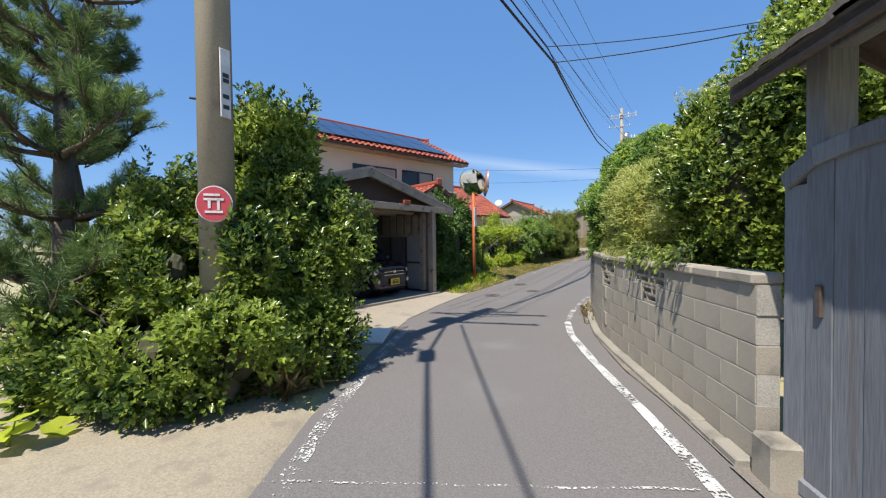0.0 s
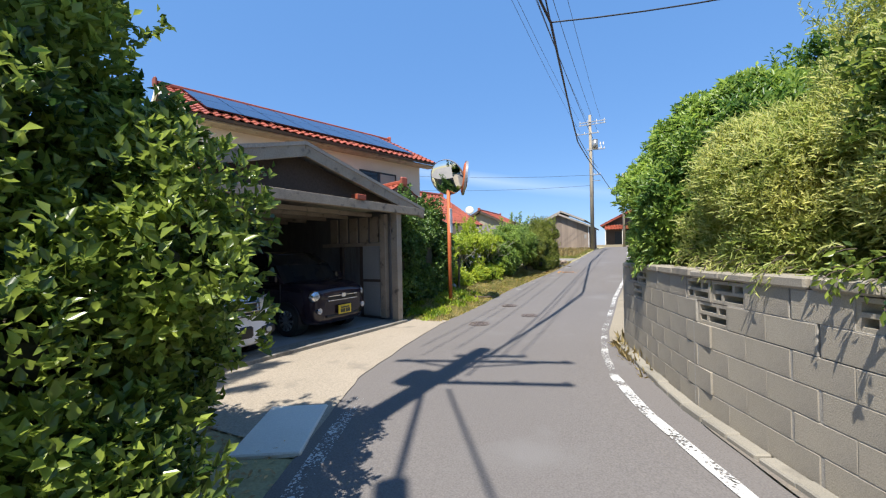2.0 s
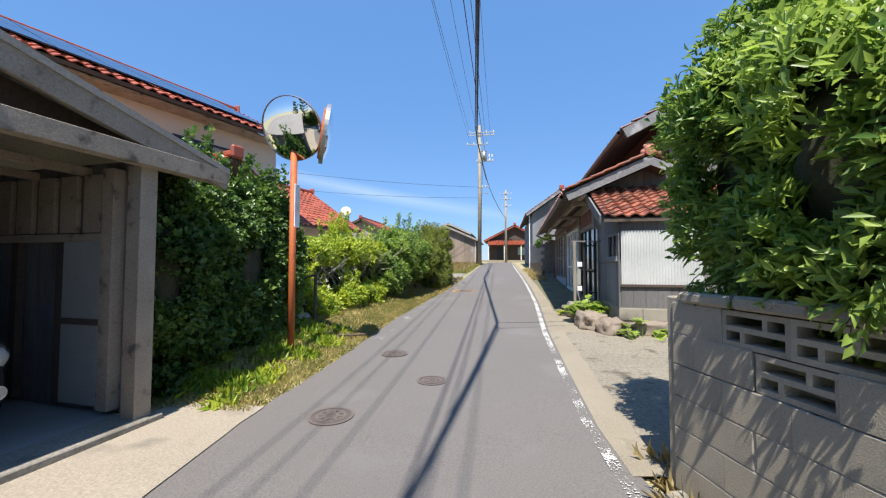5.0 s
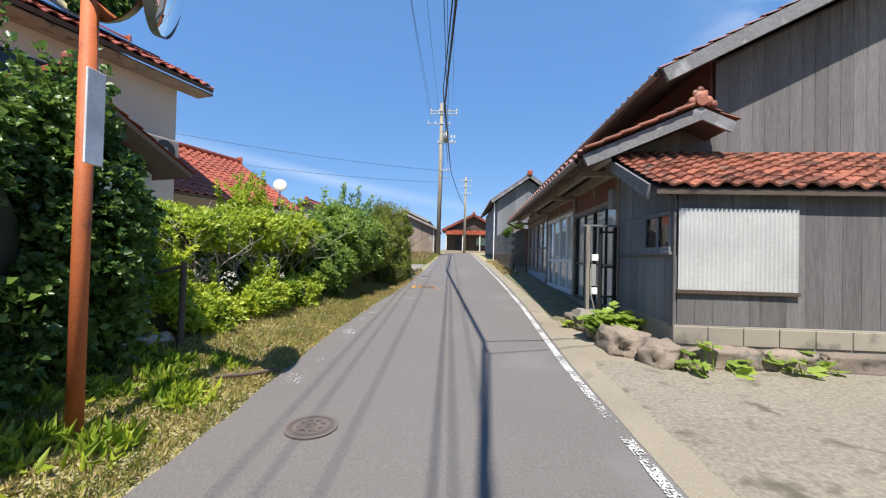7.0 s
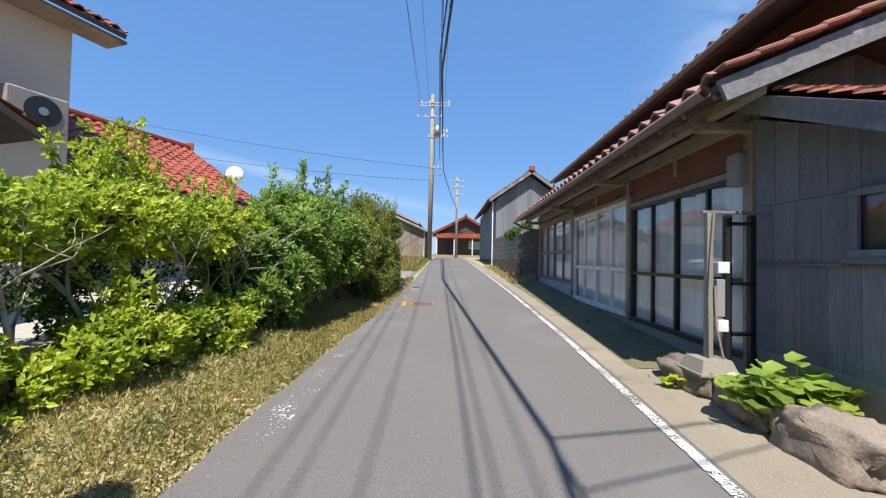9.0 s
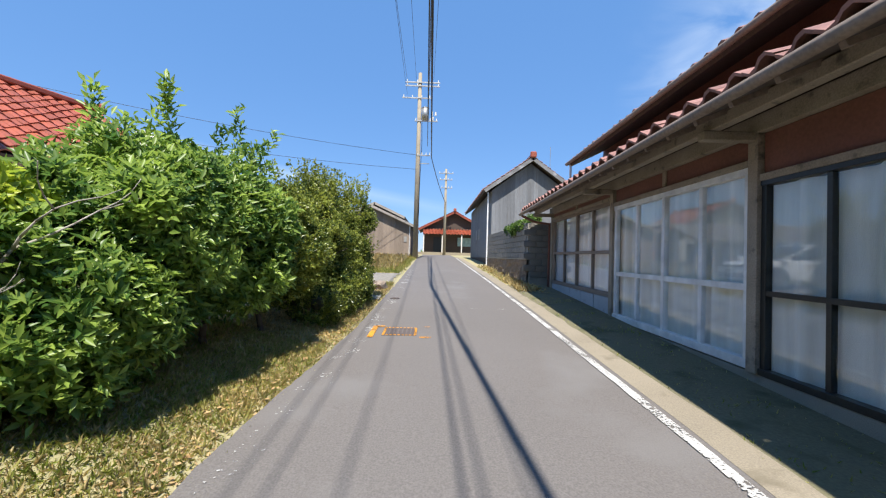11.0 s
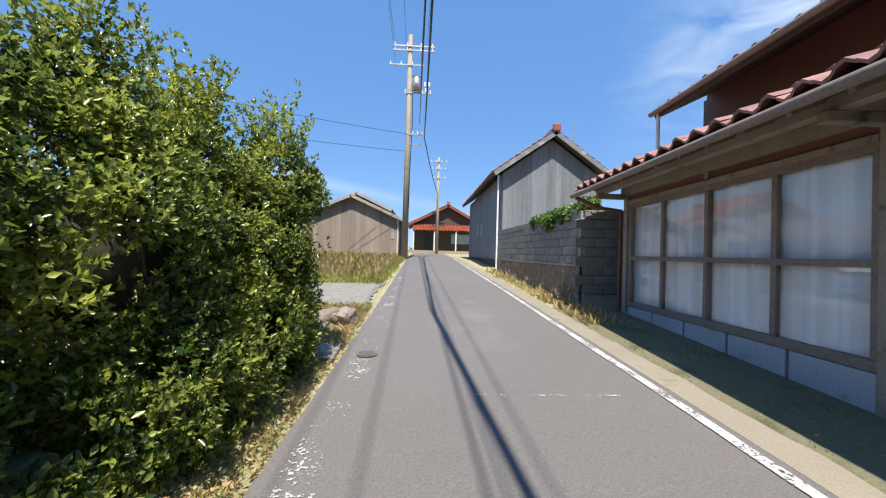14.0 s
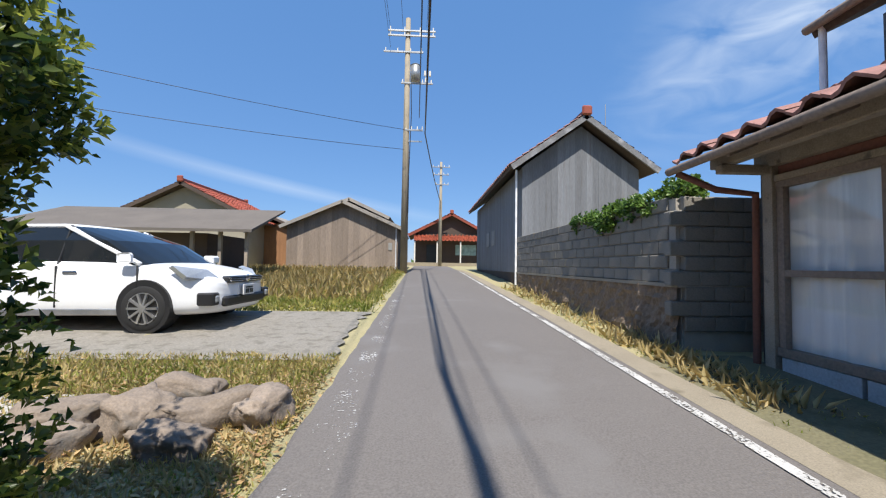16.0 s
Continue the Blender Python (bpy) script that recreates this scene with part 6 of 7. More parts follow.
# -- transformer and fittings on the far pole
bm = rod(nb(), (0.42, -0.1, 9.7), (0.42, -0.1, 10.5), 0.26, 0.26, 18)
shaded(part("transformer", bm, STEEL, poleB))
part("transformer_lid", rod(nb(), (0.42, -0.1, 10.5), (0.42, -0.1, 10.56), 0.28, 0.2, 18), STEEL, poleB)
for k, z in ((0.9, 10.1), (1.15, 10.1), (0.95, 9.75)):
    part("switch", rod(nb(), (k, -0.12, z - 0.1), (k, -0.12, z + 0.15), 0.06, 0.05, 10), WHITEWALL, poleB)
boxed("bracket", 0.1, 0.8, -0.14, -0.09, 6.6, 6.66, STEEL, poleB)
tube("pole_cable", [(0.2, -0.1, 9.7), (0.25, -0.15, 8.0), (0.17, -0.12, 5.0), (0.17, -0.12, 3.0)], 0.02, BLACK, poleB)

# -- meter post, stones and leafy plants at the house corner
gz = rise(15.8)
meter = thing("meter_post", pose(-1.19, 15.8, 0), "slim grey steel post with white meter boxes", "meter post")
part("base_block", prism(nb(), [(-0.2, -0.2, 0.46), (0.2, -0.2, 0.46), (0.2, 0.2, 0.46), (-0.2, 0.2, 0.46)], (0, 0, 0.02)), CONCRETE, meter)
bm = nb()
bmesh.ops.create_cone(bm, cap_ends=True, segments=4, radius1=0.26, radius2=0.19, depth=0.14, matrix=Matrix.Translation((0, 0, 0.53)) @ Matrix.Rotation(radians(45), 4, "Z"))
part("base_block", bm, CONCRETE, meter)
boxed("post", -0.03, 0.03, -0.03, 0.03, 0.55, 2.0, CONCRETE, meter)
boxed("bracket", -0.07, 0.6, -0.02, 0.02, 2.0, 2.03, BARGE, meter)
boxed("meter_box", 0.05, 0.16, -0.07, 0.07, 1.42, 1.53, ALU_WHITE, meter)
boxed("meter_box", 0.05, 0.13, -0.05, 0.05, 1.0, 1.36, SLAB, meter)
boxed("meter_box", 0.05, 0.15, -0.07, 0.07, 0.86, 0.97, ALU_WHITE, meter)
tube("conduit", [(-0.02, -0.05, 0.6), (-0.03, -0.055, 1.2), (-0.01, -0.05, 1.6), (0.02, -0.05, 2.0)], 0.012, CONCRETE, meter)
tube("conduit", [(0.03, -0.05, 1.3), (0.04, -0.055, 0.9), (0.1, -0.06, 0.62), (0.2, -0.05, 0.5)], 0.012, CONCRETE, meter)
rack = thing("metal_rack", pose(-0.85, 15.85, 0), "dark narrow metal rack standing against a window", "rack")
for z in (0.8, 1.3, 1.9):
    boxed("shelf", -0.1, 0.17, 0.0, 0.1, z, z + 0.03, ALU_DARK, rack)
for x in (-0.1, 0.14):
    boxed("upright", x - 0.03, x + 0.03, 0.0, 0.06, 0.35, 2.0, ALU_DARK, rack)
boxed("junction_box", -0.13, 0.02, 0.05, 0.25, 2.35, 2.7, SLAB, h2, 0.02)


def stone(m, size, seed, mt=None, label="rough grey brown field stone beside the lane", cat="stone", group="stones"):
    bm = nb()
    bmesh.ops.create_icosphere(bm, subdivisions=4, radius=1.0)
    for v in bm.verts:
        d = v.co.copy()
        d = Vector([math.copysign(abs(c) ** 0.6, c) for c in d])
        k = 1 + 0.3 * noise.noise(d * 1.4 + Vector((seed, 0, 0))) + 0.16 * noise.noise(d * 3.2 + Vector((0, seed, 0))) + 0.11 * noise.noise(d * 7 + Vector((seed, seed, 0))) + 0.05 * noise.noise(d * 19 + Vector((0, seed, seed)))
        v.co = Vector((d.x * size[0], d.y * size[1], d.z * size[2])) * k * 0.5
    ob = shaded(part("stone", bm, mt or STONE))
    ob.matrix_basis = m
    return tagged(ob, label, cat, group)


for i, (x, y, sx, sy, sz, rz) in enumerate(((-1.19, 16.0, 0.42, 0.75, 0.36, 4), (-1.15, 15.3, 0.4, 0.7, 0.33, -6), (-1.12, 14.6, 0.48, 0.72, 0.42, 12), (-0.82, 14.12, 0.5, 0.45, 0.36, 30), (-0.1, 14.05, 0.8, 0.3, 0.32, 0), (0.65, 14.05, 0.7, 0.3, 0.3, 5), (1.4, 14.05, 0.8, 0.3, 0.3, -4))):
    stone(pose(x, y, rise(y) + sz * 0.28, 0, 0, rz), (sx, sy, sz), i + 3.3, label="rough weathered stone edging at a house corner", group="edging stones")
for i, (x, y, sx, sy, sz, rz) in enumerate(((-5.5, 25.5, 0.75, 0.22, 0.24, 50), (-5.95, 25.85, 0.5, 0.3, 0.24, 10), (-5.22, 25.55, 0.45, 0.25, 0.24, 70), (-6.0, 25.4, 0.4, 0.35, 0.26, -20), (-6.5, 25.4, 0.5, 0.3, 0.22, 30), (-5.6, 25.1, 0.4, 0.25, 0.16, 0), (-6.3, 25.0, 0.45, 0.3, 0.2, 70))):
    stone(pose(x, y, rise(y) + 0.07, 0, 12 * (i % 2), rz), (sx, sy * 1.1, sz * 1.2), i + 20.1, label="brown boulder lying on dry weedy ground", group="boulders")


def broad_plant(m, n, size, seed, label, mt, name="butterbur"):
    """Round stalked leaves in a low mound."""
    rng = np.random.default_rng(seed)
    ob = thing(name, m, label, "plant")
    for i in range(n):
        a, rr = rng.uniform(0, 2 * math.pi), size * 1.7 * math.sqrt(rng.uniform(0, 1))
        x, y, z = rr * math.cos(a) * 1.3, rr * math.sin(a), size * rng.uniform(0.3, 1.9) * (1.2 - rr / (size * 2.6))
        q = Matrix.Translation((x, y, z)) @ Matrix.Rotation(rng.uniform(0, 6.28), 4, "Z") @ Matrix.Rotation(rng.uniform(0.1, 0.7), 4, "X")
        bm = nb()
        c = bm.verts.new(q @ Vector((0, 0, -0.02 * size / 0.2)))
        rim = []
        rad = size * rng.uniform(0.35, 0.6)
        for k in range(14):
            t = 0.25 + k / 13 * (2 * math.pi - 0.5)
            r2 = rad * (1 + 0.05 * math.sin(3 * t + i))
            rim.append(bm.verts.new(q @ Vector((r2 * math.cos(t), r2 * math.sin(t), 0.012 * math.sin(5 * t)))))
        for k in range(13):
            bm.faces.new((c, rim[k], rim[k + 1]))
        leaf = shaded(part("leaf", bm, mt, ob))
        part("stalk", rod(nb(), (x * 0.5, y * 0.5, -0.05), (x, y, z - 0.01), 0.008, 0.006, 5), mt, leaf)
    return ob


broad_plant(pose(-1.05, 15.05, 0.36), 80, 0.2, 5, "large round-leaved green plant beside a stone edge", L_DARK)
broad_plant(pose(-1.35, 16.0, 0.22), 8, 0.14, 6, "small leafy weed at the foot of a stone", L_LIGHT)
broad_plant(pose(-0.35, 13.82, 0.14), 18, 0.18, 7, "low leafy plant growing at a stone edging", L_DARK)
broad_plant(pose(0.75, 13.85, 0.14), 16, 0.18, 8, "low leafy plant growing at a stone edging", L_DARK)
broad_plant(pose(-4.7, 0.75, 0.0), 22, 0.24, 9, "clump of bright large-leaved plants on bare ground", L_LIGHT)

# -- concrete plate, pale rubble and a dry branch beside the lane
drain = thing("concrete_slab", pose(-4.33, 4.76, 0.0, 0, 0, 30.5), "pale flat concrete slab lying at the road edge", "slab")
boxed("plate", -0.27, 0.27, -0.47, 0.47, -0.02, 0.03, WHITEWALL, drain, 0.012)
for i, (x, y, k) in enumerate(((-6.85, 12.95, 0.24), (-6.7, 13.15, 0.18), (-7.0, 13.2, 0.2), (-6.9, 13.4, 0.26), (-6.65, 13.35, 0.15), (-7.15, 13.0, 0.22), (-7.1, 13.5, 0.18))):
    stone(pose(x, y, verge(x, y) + 0.06, 0, 0, 40 * i), (k * 1.2, k, k * 0.8), i + 50.3, GRAVEL, "pale broken stone on the grass bank", "stone", "pale rubble")
twig = tube("branch", [(-5.75, 12.9, verge(-5.75, 12.9) + 0.05), (-5.5, 13.1, verge(-5.5, 13.1) + 0.06), (-5.3, 13.35, verge(-5.3, 13.35) + 0.04)], 0.02, BARK)
tagged(twig, "dry fallen branch lying on the grass", "branch")

slab_b = thing("concrete_slab", pose(-5.2, 24.1, verge(-5.2, 24.1) - 0.02, 2.6, 0, 2), "pale concrete drain slab under a hedge", "slab")
boxed("plate", -0.18, 0.18, -0.3, 0.3, -0.02, 0.04, CONCRETE, slab_b, 0.012)

# -- fittings of the long house
SHEET = mat("white_corrugated_sheet", (0.52, 0.53, 0.51), 0.6, two=(0.42, 0.43, 0.42), scale=2, fine=40, amount=0.2, bump=0.05)
vs, fs = [], []
for i in range(161):
    x = 0.02 + i * 0.0088
    y = ly - 0.015 + 0.012 * math.sin(i * 1.05)
    vs += [(x, y, 1.1), (x, y, 2.12)]
    if i:
        fs.append((2 * i - 2, 2 * i, 2 * i + 1, 2 * i - 1))
sheet = solid("corrugated_sheet", vs, fs, SHEET, h2, True, "white corrugated sheet")
boxed("sheet_frame", 0.0, 1.45, ly - 0.04, ly - 0.0, 1.05, 1.1, DARKWOOD, h2)
bm = nb()
for x, z, r in ((0.9, 3.98, 0.11), (0.79, 3.92, 0.07), (1.01, 3.93, 0.08), (0.9, 4.1, 0.055), (0.83, 4.05, 0.05), (0.97, 4.05, 0.05), (1.1, 3.88, 0.06)):
    bmesh.ops.create_uvsphere(bm, u_segments=12, v_segments=8, radius=r, matrix=Matrix.Translation((x, -0.74, z)) @ Matrix.Diagonal((1, 0.6, 1, 1)))
shaded(part("ridge_end_tile", bm, TILE_OLD, h2))
for i in range(6):
    p = Vector((-0.86 + i * 0.268, -0.74, 3.175 + i * 0.115))
    part("verge_tile", beam(nb(), p, p + Vector((0.3, 0, 0.105)), 0.2, 0.045, 0.012), TILE_OLD, h2)
tube("drain_pipe", [(-0.9, 10.98, 2.95), (-0.5, 10.9, 2.75), (-0.05, 10.88, 2.7), (-0.05, 10.9, 0.6)], 0.04, BROWNPANEL, h2)
for i in range(12):
    boxed("lean_to_base_block", -0.03 + i * 0.42, -0.03 + i * 0.42 + 0.41, ly - 0.02, ly + 0.05, 0.42, 0.64, BLOCK, h2, 0.006)

# -- house far details
boxed("drain_pipe", -1.0, -0.94, 35.5, 35.56, 1.2, 5.1, ALU_WHITE, h3)
boxed("window_hood", 1.0, 2.2, 35.2, 35.6, 3.3, 3.36, TIMBER, h3)
boxed("shed_window", 1.05, 2.1, 35.56, 35.6, 2.8, 3.3, DARKWOOD, h3)
part("antenna", rod(nb(), (2.6, 36.5, 5.9), (2.6, 36.5, 7.9), 0.015), STEEL, h3)
for y in (40.5, 42.0):
    boxed("window", -0.78, -0.73, y, y + 0.8, 2.8, 3.5, SLAB, h3)
boxed("door", -2.2, -1.2, -0.05, 0.02, 0.0, 2.0, ALU_DARK, red)
boxed("window", 0.6, 2.6, -0.06, 0.02, 1.0, 2.0, mat("pale_green_window", (0.35, 0.5, 0.48), 0.2, fine=20, amount=0.1, bump=0.0), red)
for x in (-3.3, -1.2, 1.0, 3.3):
    boxed("porch_post", x - 0.06, x + 0.06, -1.2, -1.08, 0.0, 2.25, WHITEWALL, red)
step = boxed("low_wall", -6.5, 3.5, 58.4, 58.7, 1.6, 2.05, SAND)
tagged(step, "low pale concrete wall closing the lane", "wall", kind="structure")
boxed("meter", -0.5, -0.3, -0.06, 0, 1.2, 1.6, SLAB, shed)
boxed("pipe", -0.12, -0.06, -0.1, -0.04, 0, 2.4, ALU_WHITE, shed)

# -- dark block wall over a rough retaining base
wx = lambda y: -0.74 - (y - 27.5) * 0.02
bw = thing("block_wall", pose(0, 0, 0), "dark weathered block wall on a rough stone base", "wall", kind="structure")
vs, fs = [], []
ny, nz = 150, 18
for j in range(ny + 1):
    y = 27.5 + 8.0 * j / ny
    for k in range(nz + 1):
        z = 0.5 + 1.1 * k / nz
        vs.append((wx(y) - 0.06 + 0.06 * noise.noise((y * 4, z * 5, 0)) + 0.045 * noise.noise((y * 11, z * 11, 2)) + (0.04 * k / nz), y, z))
fs = [(j * (nz + 1) + k, (j + 1) * (nz + 1) + k, (j + 1) * (nz + 1) + k + 1, j * (nz + 1) + k + 1) for j in range(ny) for k in range(nz)]
solid("retaining_base", vs, [f[::-1] for f in fs], RENDER_STONE, bw)
slab("base_core", [(wx(27.52) + 0.03, 27.52, 0.3), (0.6, 27.52, 0.3), (0.6, 35.5, 0.3), (wx(35.5) + 0.03, 35.5, 0.3)], (0, 0, 1.275), MORTAR, bw)
slab("ledge", [(wx(27.46) - 0.06, 27.46, 1.58), (0.3, 27.46, 1.58), (0.3, 35.5, 1.58), (wx(35.5) - 0.06, 35.5, 1.58)], (0, 0, 0.05), CONCRETE, bw)
oldblock = block_mesh("old_block", 0.398, 0.187, 0.14, 0.013)
oldblock.materials.append(OLDBLOCK)
for c in range(6):
    for i in range(20):
        y = 27.7 + i * 0.4 + (0.2 if c % 2 else 0.0)
        if y > 35.5:
            continue
        o = new("block", oldblock)
        o.parent = bw
        o.matrix_basis = Matrix.Translation((wx(y) + 0.04 + random.uniform(-0.006, 0.006), y, 1.632 + c * 0.195)) @ Matrix.Rotation(radians(1.1), 4, "Z")
for c in range(9):
    for i in range(4):
        o = new("block", oldblock)
        o.parent = bw
        o.matrix_basis = Matrix.Translation((wx(27.5) + 0.24 + i * 0.4 - (0.2 if c % 2 else 0), 27.52, 1.02 + c * 0.195)) @ Matrix.Rotation(radians(90), 4, "Z")
slab("wall_core", [(wx(27.56) - 0.005, 27.56, 1.63), (wx(27.56) + 0.09, 27.56, 1.63), (wx(35.5) + 0.09, 35.5, 1.63), (wx(35.5) - 0.005, 35.5, 1.63)], (0, 0, 1.13), MORTAR, bw)
boxed("return_core", wx(27.5) + 0.05, 0.75, 27.5, 27.56, 0.5, 2.78, MORTAR, bw, 0)
shrub("ivy", "green ivy trailing over the top of a block wall", [((-0.72, 28.4, 2.76), (0.14, 0.5, 0.1)), ((-0.76, 29.4, 2.68), (0.12, 0.5, 0.16)), ((-0.78, 30.4, 2.74), (0.1, 0.5, 0.08)), ((-0.5, 27.75, 2.86), (0.2, 0.25, 0.14))], L_IVY, 41, 0.1, 0.13, 4, 0.07, 0.05, category="ivy")

# -- road details
IRON = mat("cast_iron_cover", (0.13, 0.105, 0.092), 0.7, 0.2, two=(0.1, 0.08, 0.072), scale=6, fine=70, amount=0.4, bump=0.5, bump_scale=45)
IRONWORN = mat("worn_iron_rib", (0.18, 0.145, 0.125), 0.65, 0.2, two=(0.14, 0.11, 0.098), scale=6, fine=70, amount=0.4, bump=0.3)
for x, y, r in ((-4.45, 9.82, 0.21), (-4.5, 12.15, 0.2), (-3.7, 11.0, 0.18), (-4.67, 24.0, 0.11)):
    cover = thing("manhole_cover", pose(x, y, rise(y) + 0.008, math.degrees(math.atan(0.045)) if y > 13 else 0.8, 0, 0), "round rusty cast iron manhole cover in asphalt", "manhole cover", "round manhole covers")
    part("cover_plate", rod(nb(), (0, 0, -0.01), (0, 0, 0.008), r, r, 36), IRON, cover)
    for q in (0.95, 0.62, 0.3):
        bm = nb()
        for k in range(32):
            a, b = k * math.pi / 16, (k + 1) * math.pi / 16
            bm.faces.new([bm.verts.new((rr * math.cos(t), rr * math.sin(t), 0.0115)) for rr, t in ((r * q - 0.014, a), (r * q + 0.014, a), (r * q + 0.014, b), (r * q - 0.014, b))])
        part("cover_ring", bm, IRONWORN, cover)
    for k in range(8):
        a = k * math.pi / 4
        part("cover_rib", beam(nb(), (r * 0.32 * math.cos(a), r * 0.32 * math.sin(a), 0.012), (r * 0.6 * math.cos(a), r * 0.6 * math.sin(a), 0.012), 0.025, 0.008, 0), IRONWORN, cover)
ORANGE = worn_paint("orange_road_paint", (0.68, 0.3, 0.03), None, 0.58, 40)
tilt = math.degrees(math.atan(0.045))
oc = thing("manhole_cover", pose(-4.28, 20.85, rise(20.85) + 0.012, tilt, 0, 0), "square iron cover in asphalt framed in orange paint", "manhole cover")
boxed("cover_plate", -0.21, 0.21, -0.2, 0.2, -0.01, 0.004, IRON, oc, 0)
for i in range(6):
    boxed("cover_rib", -0.16 + i * 0.062, -0.14 + i * 0.062, -0.16, 0.16, 0.004, 0.008, IRONWORN, oc, 0)
for x0, x1, y0, y1 in ((-0.25, 0.25, 0.2, 0.24), (-0.25, 0.25, -0.24, -0.2), (-0.25, -0.21, -0.2, 0.2), (0.21, 0.25, -0.2, 0.2)):
    boxed("cover_frame", x0, x1, y0, y1, -0.01, 0.002, IRON, oc, 0)
    k = 9 if x1 - x0 > y1 - y0 else 7
    for i in range(k):
        f0, f1 = (i + 0.08) / k, (i + 0.72) / k
        if x1 - x0 > y1 - y0:
            boxed("painted_dash", x0 + (x1 - x0) * f0, x0 + (x1 - x0) * f1, y0 + 0.003, y1 - 0.003, 0.002, 0.006, ORANGE, oc, 0)
        else:
            boxed("painted_dash", x0 + 0.003, x1 - 0.003, y0 + (y1 - y0) * f0, y0 + (y1 - y0) * f1, 0.002, 0.006, ORANGE, oc, 0)
marks = thing("orange_marks", pose(-4.28, 20.85, rise(20.85) + 0.016, tilt, 0, 0), "orange sprayed paint marks on the asphalt", "road marking")
for x0, x1, y0, y1 in ((-0.44, -0.36, -0.36, 0.34), (-0.44, -0.26, 0.27, 0.34), (0.3, 0.46, -0.36, -0.3), (0.34, 0.44, 0.3, 0.33)):
    bm = nb()
    bm.faces.new([bm.verts.new(p) for p in ((x0, y0, 0), (x1, y0, 0), (x1, y1, 0), (x0, y1, 0))])
    part("mark", bm, ORANGE, marks)
for y, x0, x1 in ((2.2, -2.3, 0.1), (22.9, -3.6, -2.3)):
    bm = nb()
    n = 30
    row = [[bm.verts.new((x0 + (x1 - x0) * i / n, y + 0.03 * noise.noise((i * 0.4, y, 0)) + d + (0.55 * (x0 + (x1 - x0) * i / n + 1.0) if y < 5 else 0), rise(y) + 0.0155)) for i in range(n + 1)] for d in (-0.012, 0.012)]
    for i in range(n):
        bm.faces.new((row[0][i], row[0][i + 1], row[1][i + 1], row[1][i]))
    seam = part("road_seam", bm, PAINT_OLD)
    tagged(seam, "pale worn seam across the asphalt", "road marking", kind="structure")

# -- pine
def pine(m, seed):
    rng = np.random.default_rng(seed)
    ob = thing("pine_tree", m, "crooked dark green pine with long needles", "pine tree")
    limbs = []
    p, d = Vector((0, 0, -0.1)), Vector((0.12, -0.05, 1)).normalized()
    trunk = [p]
    for i in range(9):
        d = (d + Vector((rng.normal(0, 0.12), rng.normal(0, 0.12), 0.08))).normalized()
        p = p + d * 0.72
        trunk.append(p)
    bm = nb()
    for i in range(9):
        rod(bm, trunk[i], trunk[i + 1], 0.15 * (1 - i / 10), 0.15 * (1 - (i + 1) / 10), 9)
    shaded(part("trunk", bm, BARK, ob))
    P, A = [], []

    def shoot(q, e, ln):
        """A bottlebrush of needles that lean towards the tip."""
        e = np.array(e) / np.linalg.norm(e)
        m_ = int(ln * 420)
        t_ = rng.uniform(0, 1, m_)
        P.append(np.array(q) + e * (t_ * ln)[:, None])
        A.append(e * rng.uniform(0.45, 1.3, m_)[:, None] + unit(rng, m_) * 0.85)

    for i in range(1, 10):
        for k in range(6):
            a = rng.uniform(0, 2 * math.pi)
            ln = rng.uniform(0.9, 1.8) * (1.2 - i * 0.085)
            q = trunk[i]
            e = Vector((math.cos(a), math.sin(a), rng.uniform(-0.1, 0.4))).normalized()
            bm = nb()
            for s in range(4):
                q2 = q + e * ln / 4
                rod(bm, q, q2, 0.035 * (1 - s / 5), 0.035 * (1 - (s + 1) / 5), 6)
                e = (e + Vector((rng.normal(0, 0.2), rng.normal(0, 0.2), 0.14))).normalized()
                q = q2
                for w in range(2 + 2 * s):
                    f = (e * 0.7 + Vector((rng.normal(0, 0.55), rng.normal(0, 0.55), rng.uniform(0.3, 1.1)))).normalized()
                    g = q - e * rng.uniform(0, ln / 4)
                    rod(bm, g, g + f * 0.2, 0.009, 0.006, 4)
                    shoot(g + f * 0.08, f, rng.uniform(0.16, 0.3))
            shaded(part("limb", bm, BARK, ob))
    P, A = np.concatenate(P), np.concatenate(A)
    L = rng.uniform(0.08, 0.14, len(P))
    leaf_mesh("needles", P, A, unit(rng, len(P)), L, np.full(len(P), 0.0065), NEEDLE, ob, 0.1, 0.1)
    return ob


pine(pose(-6.2, 1.55, -0.2), 4)
pine(pose(-8.6, 2.6, -0.6), 7)

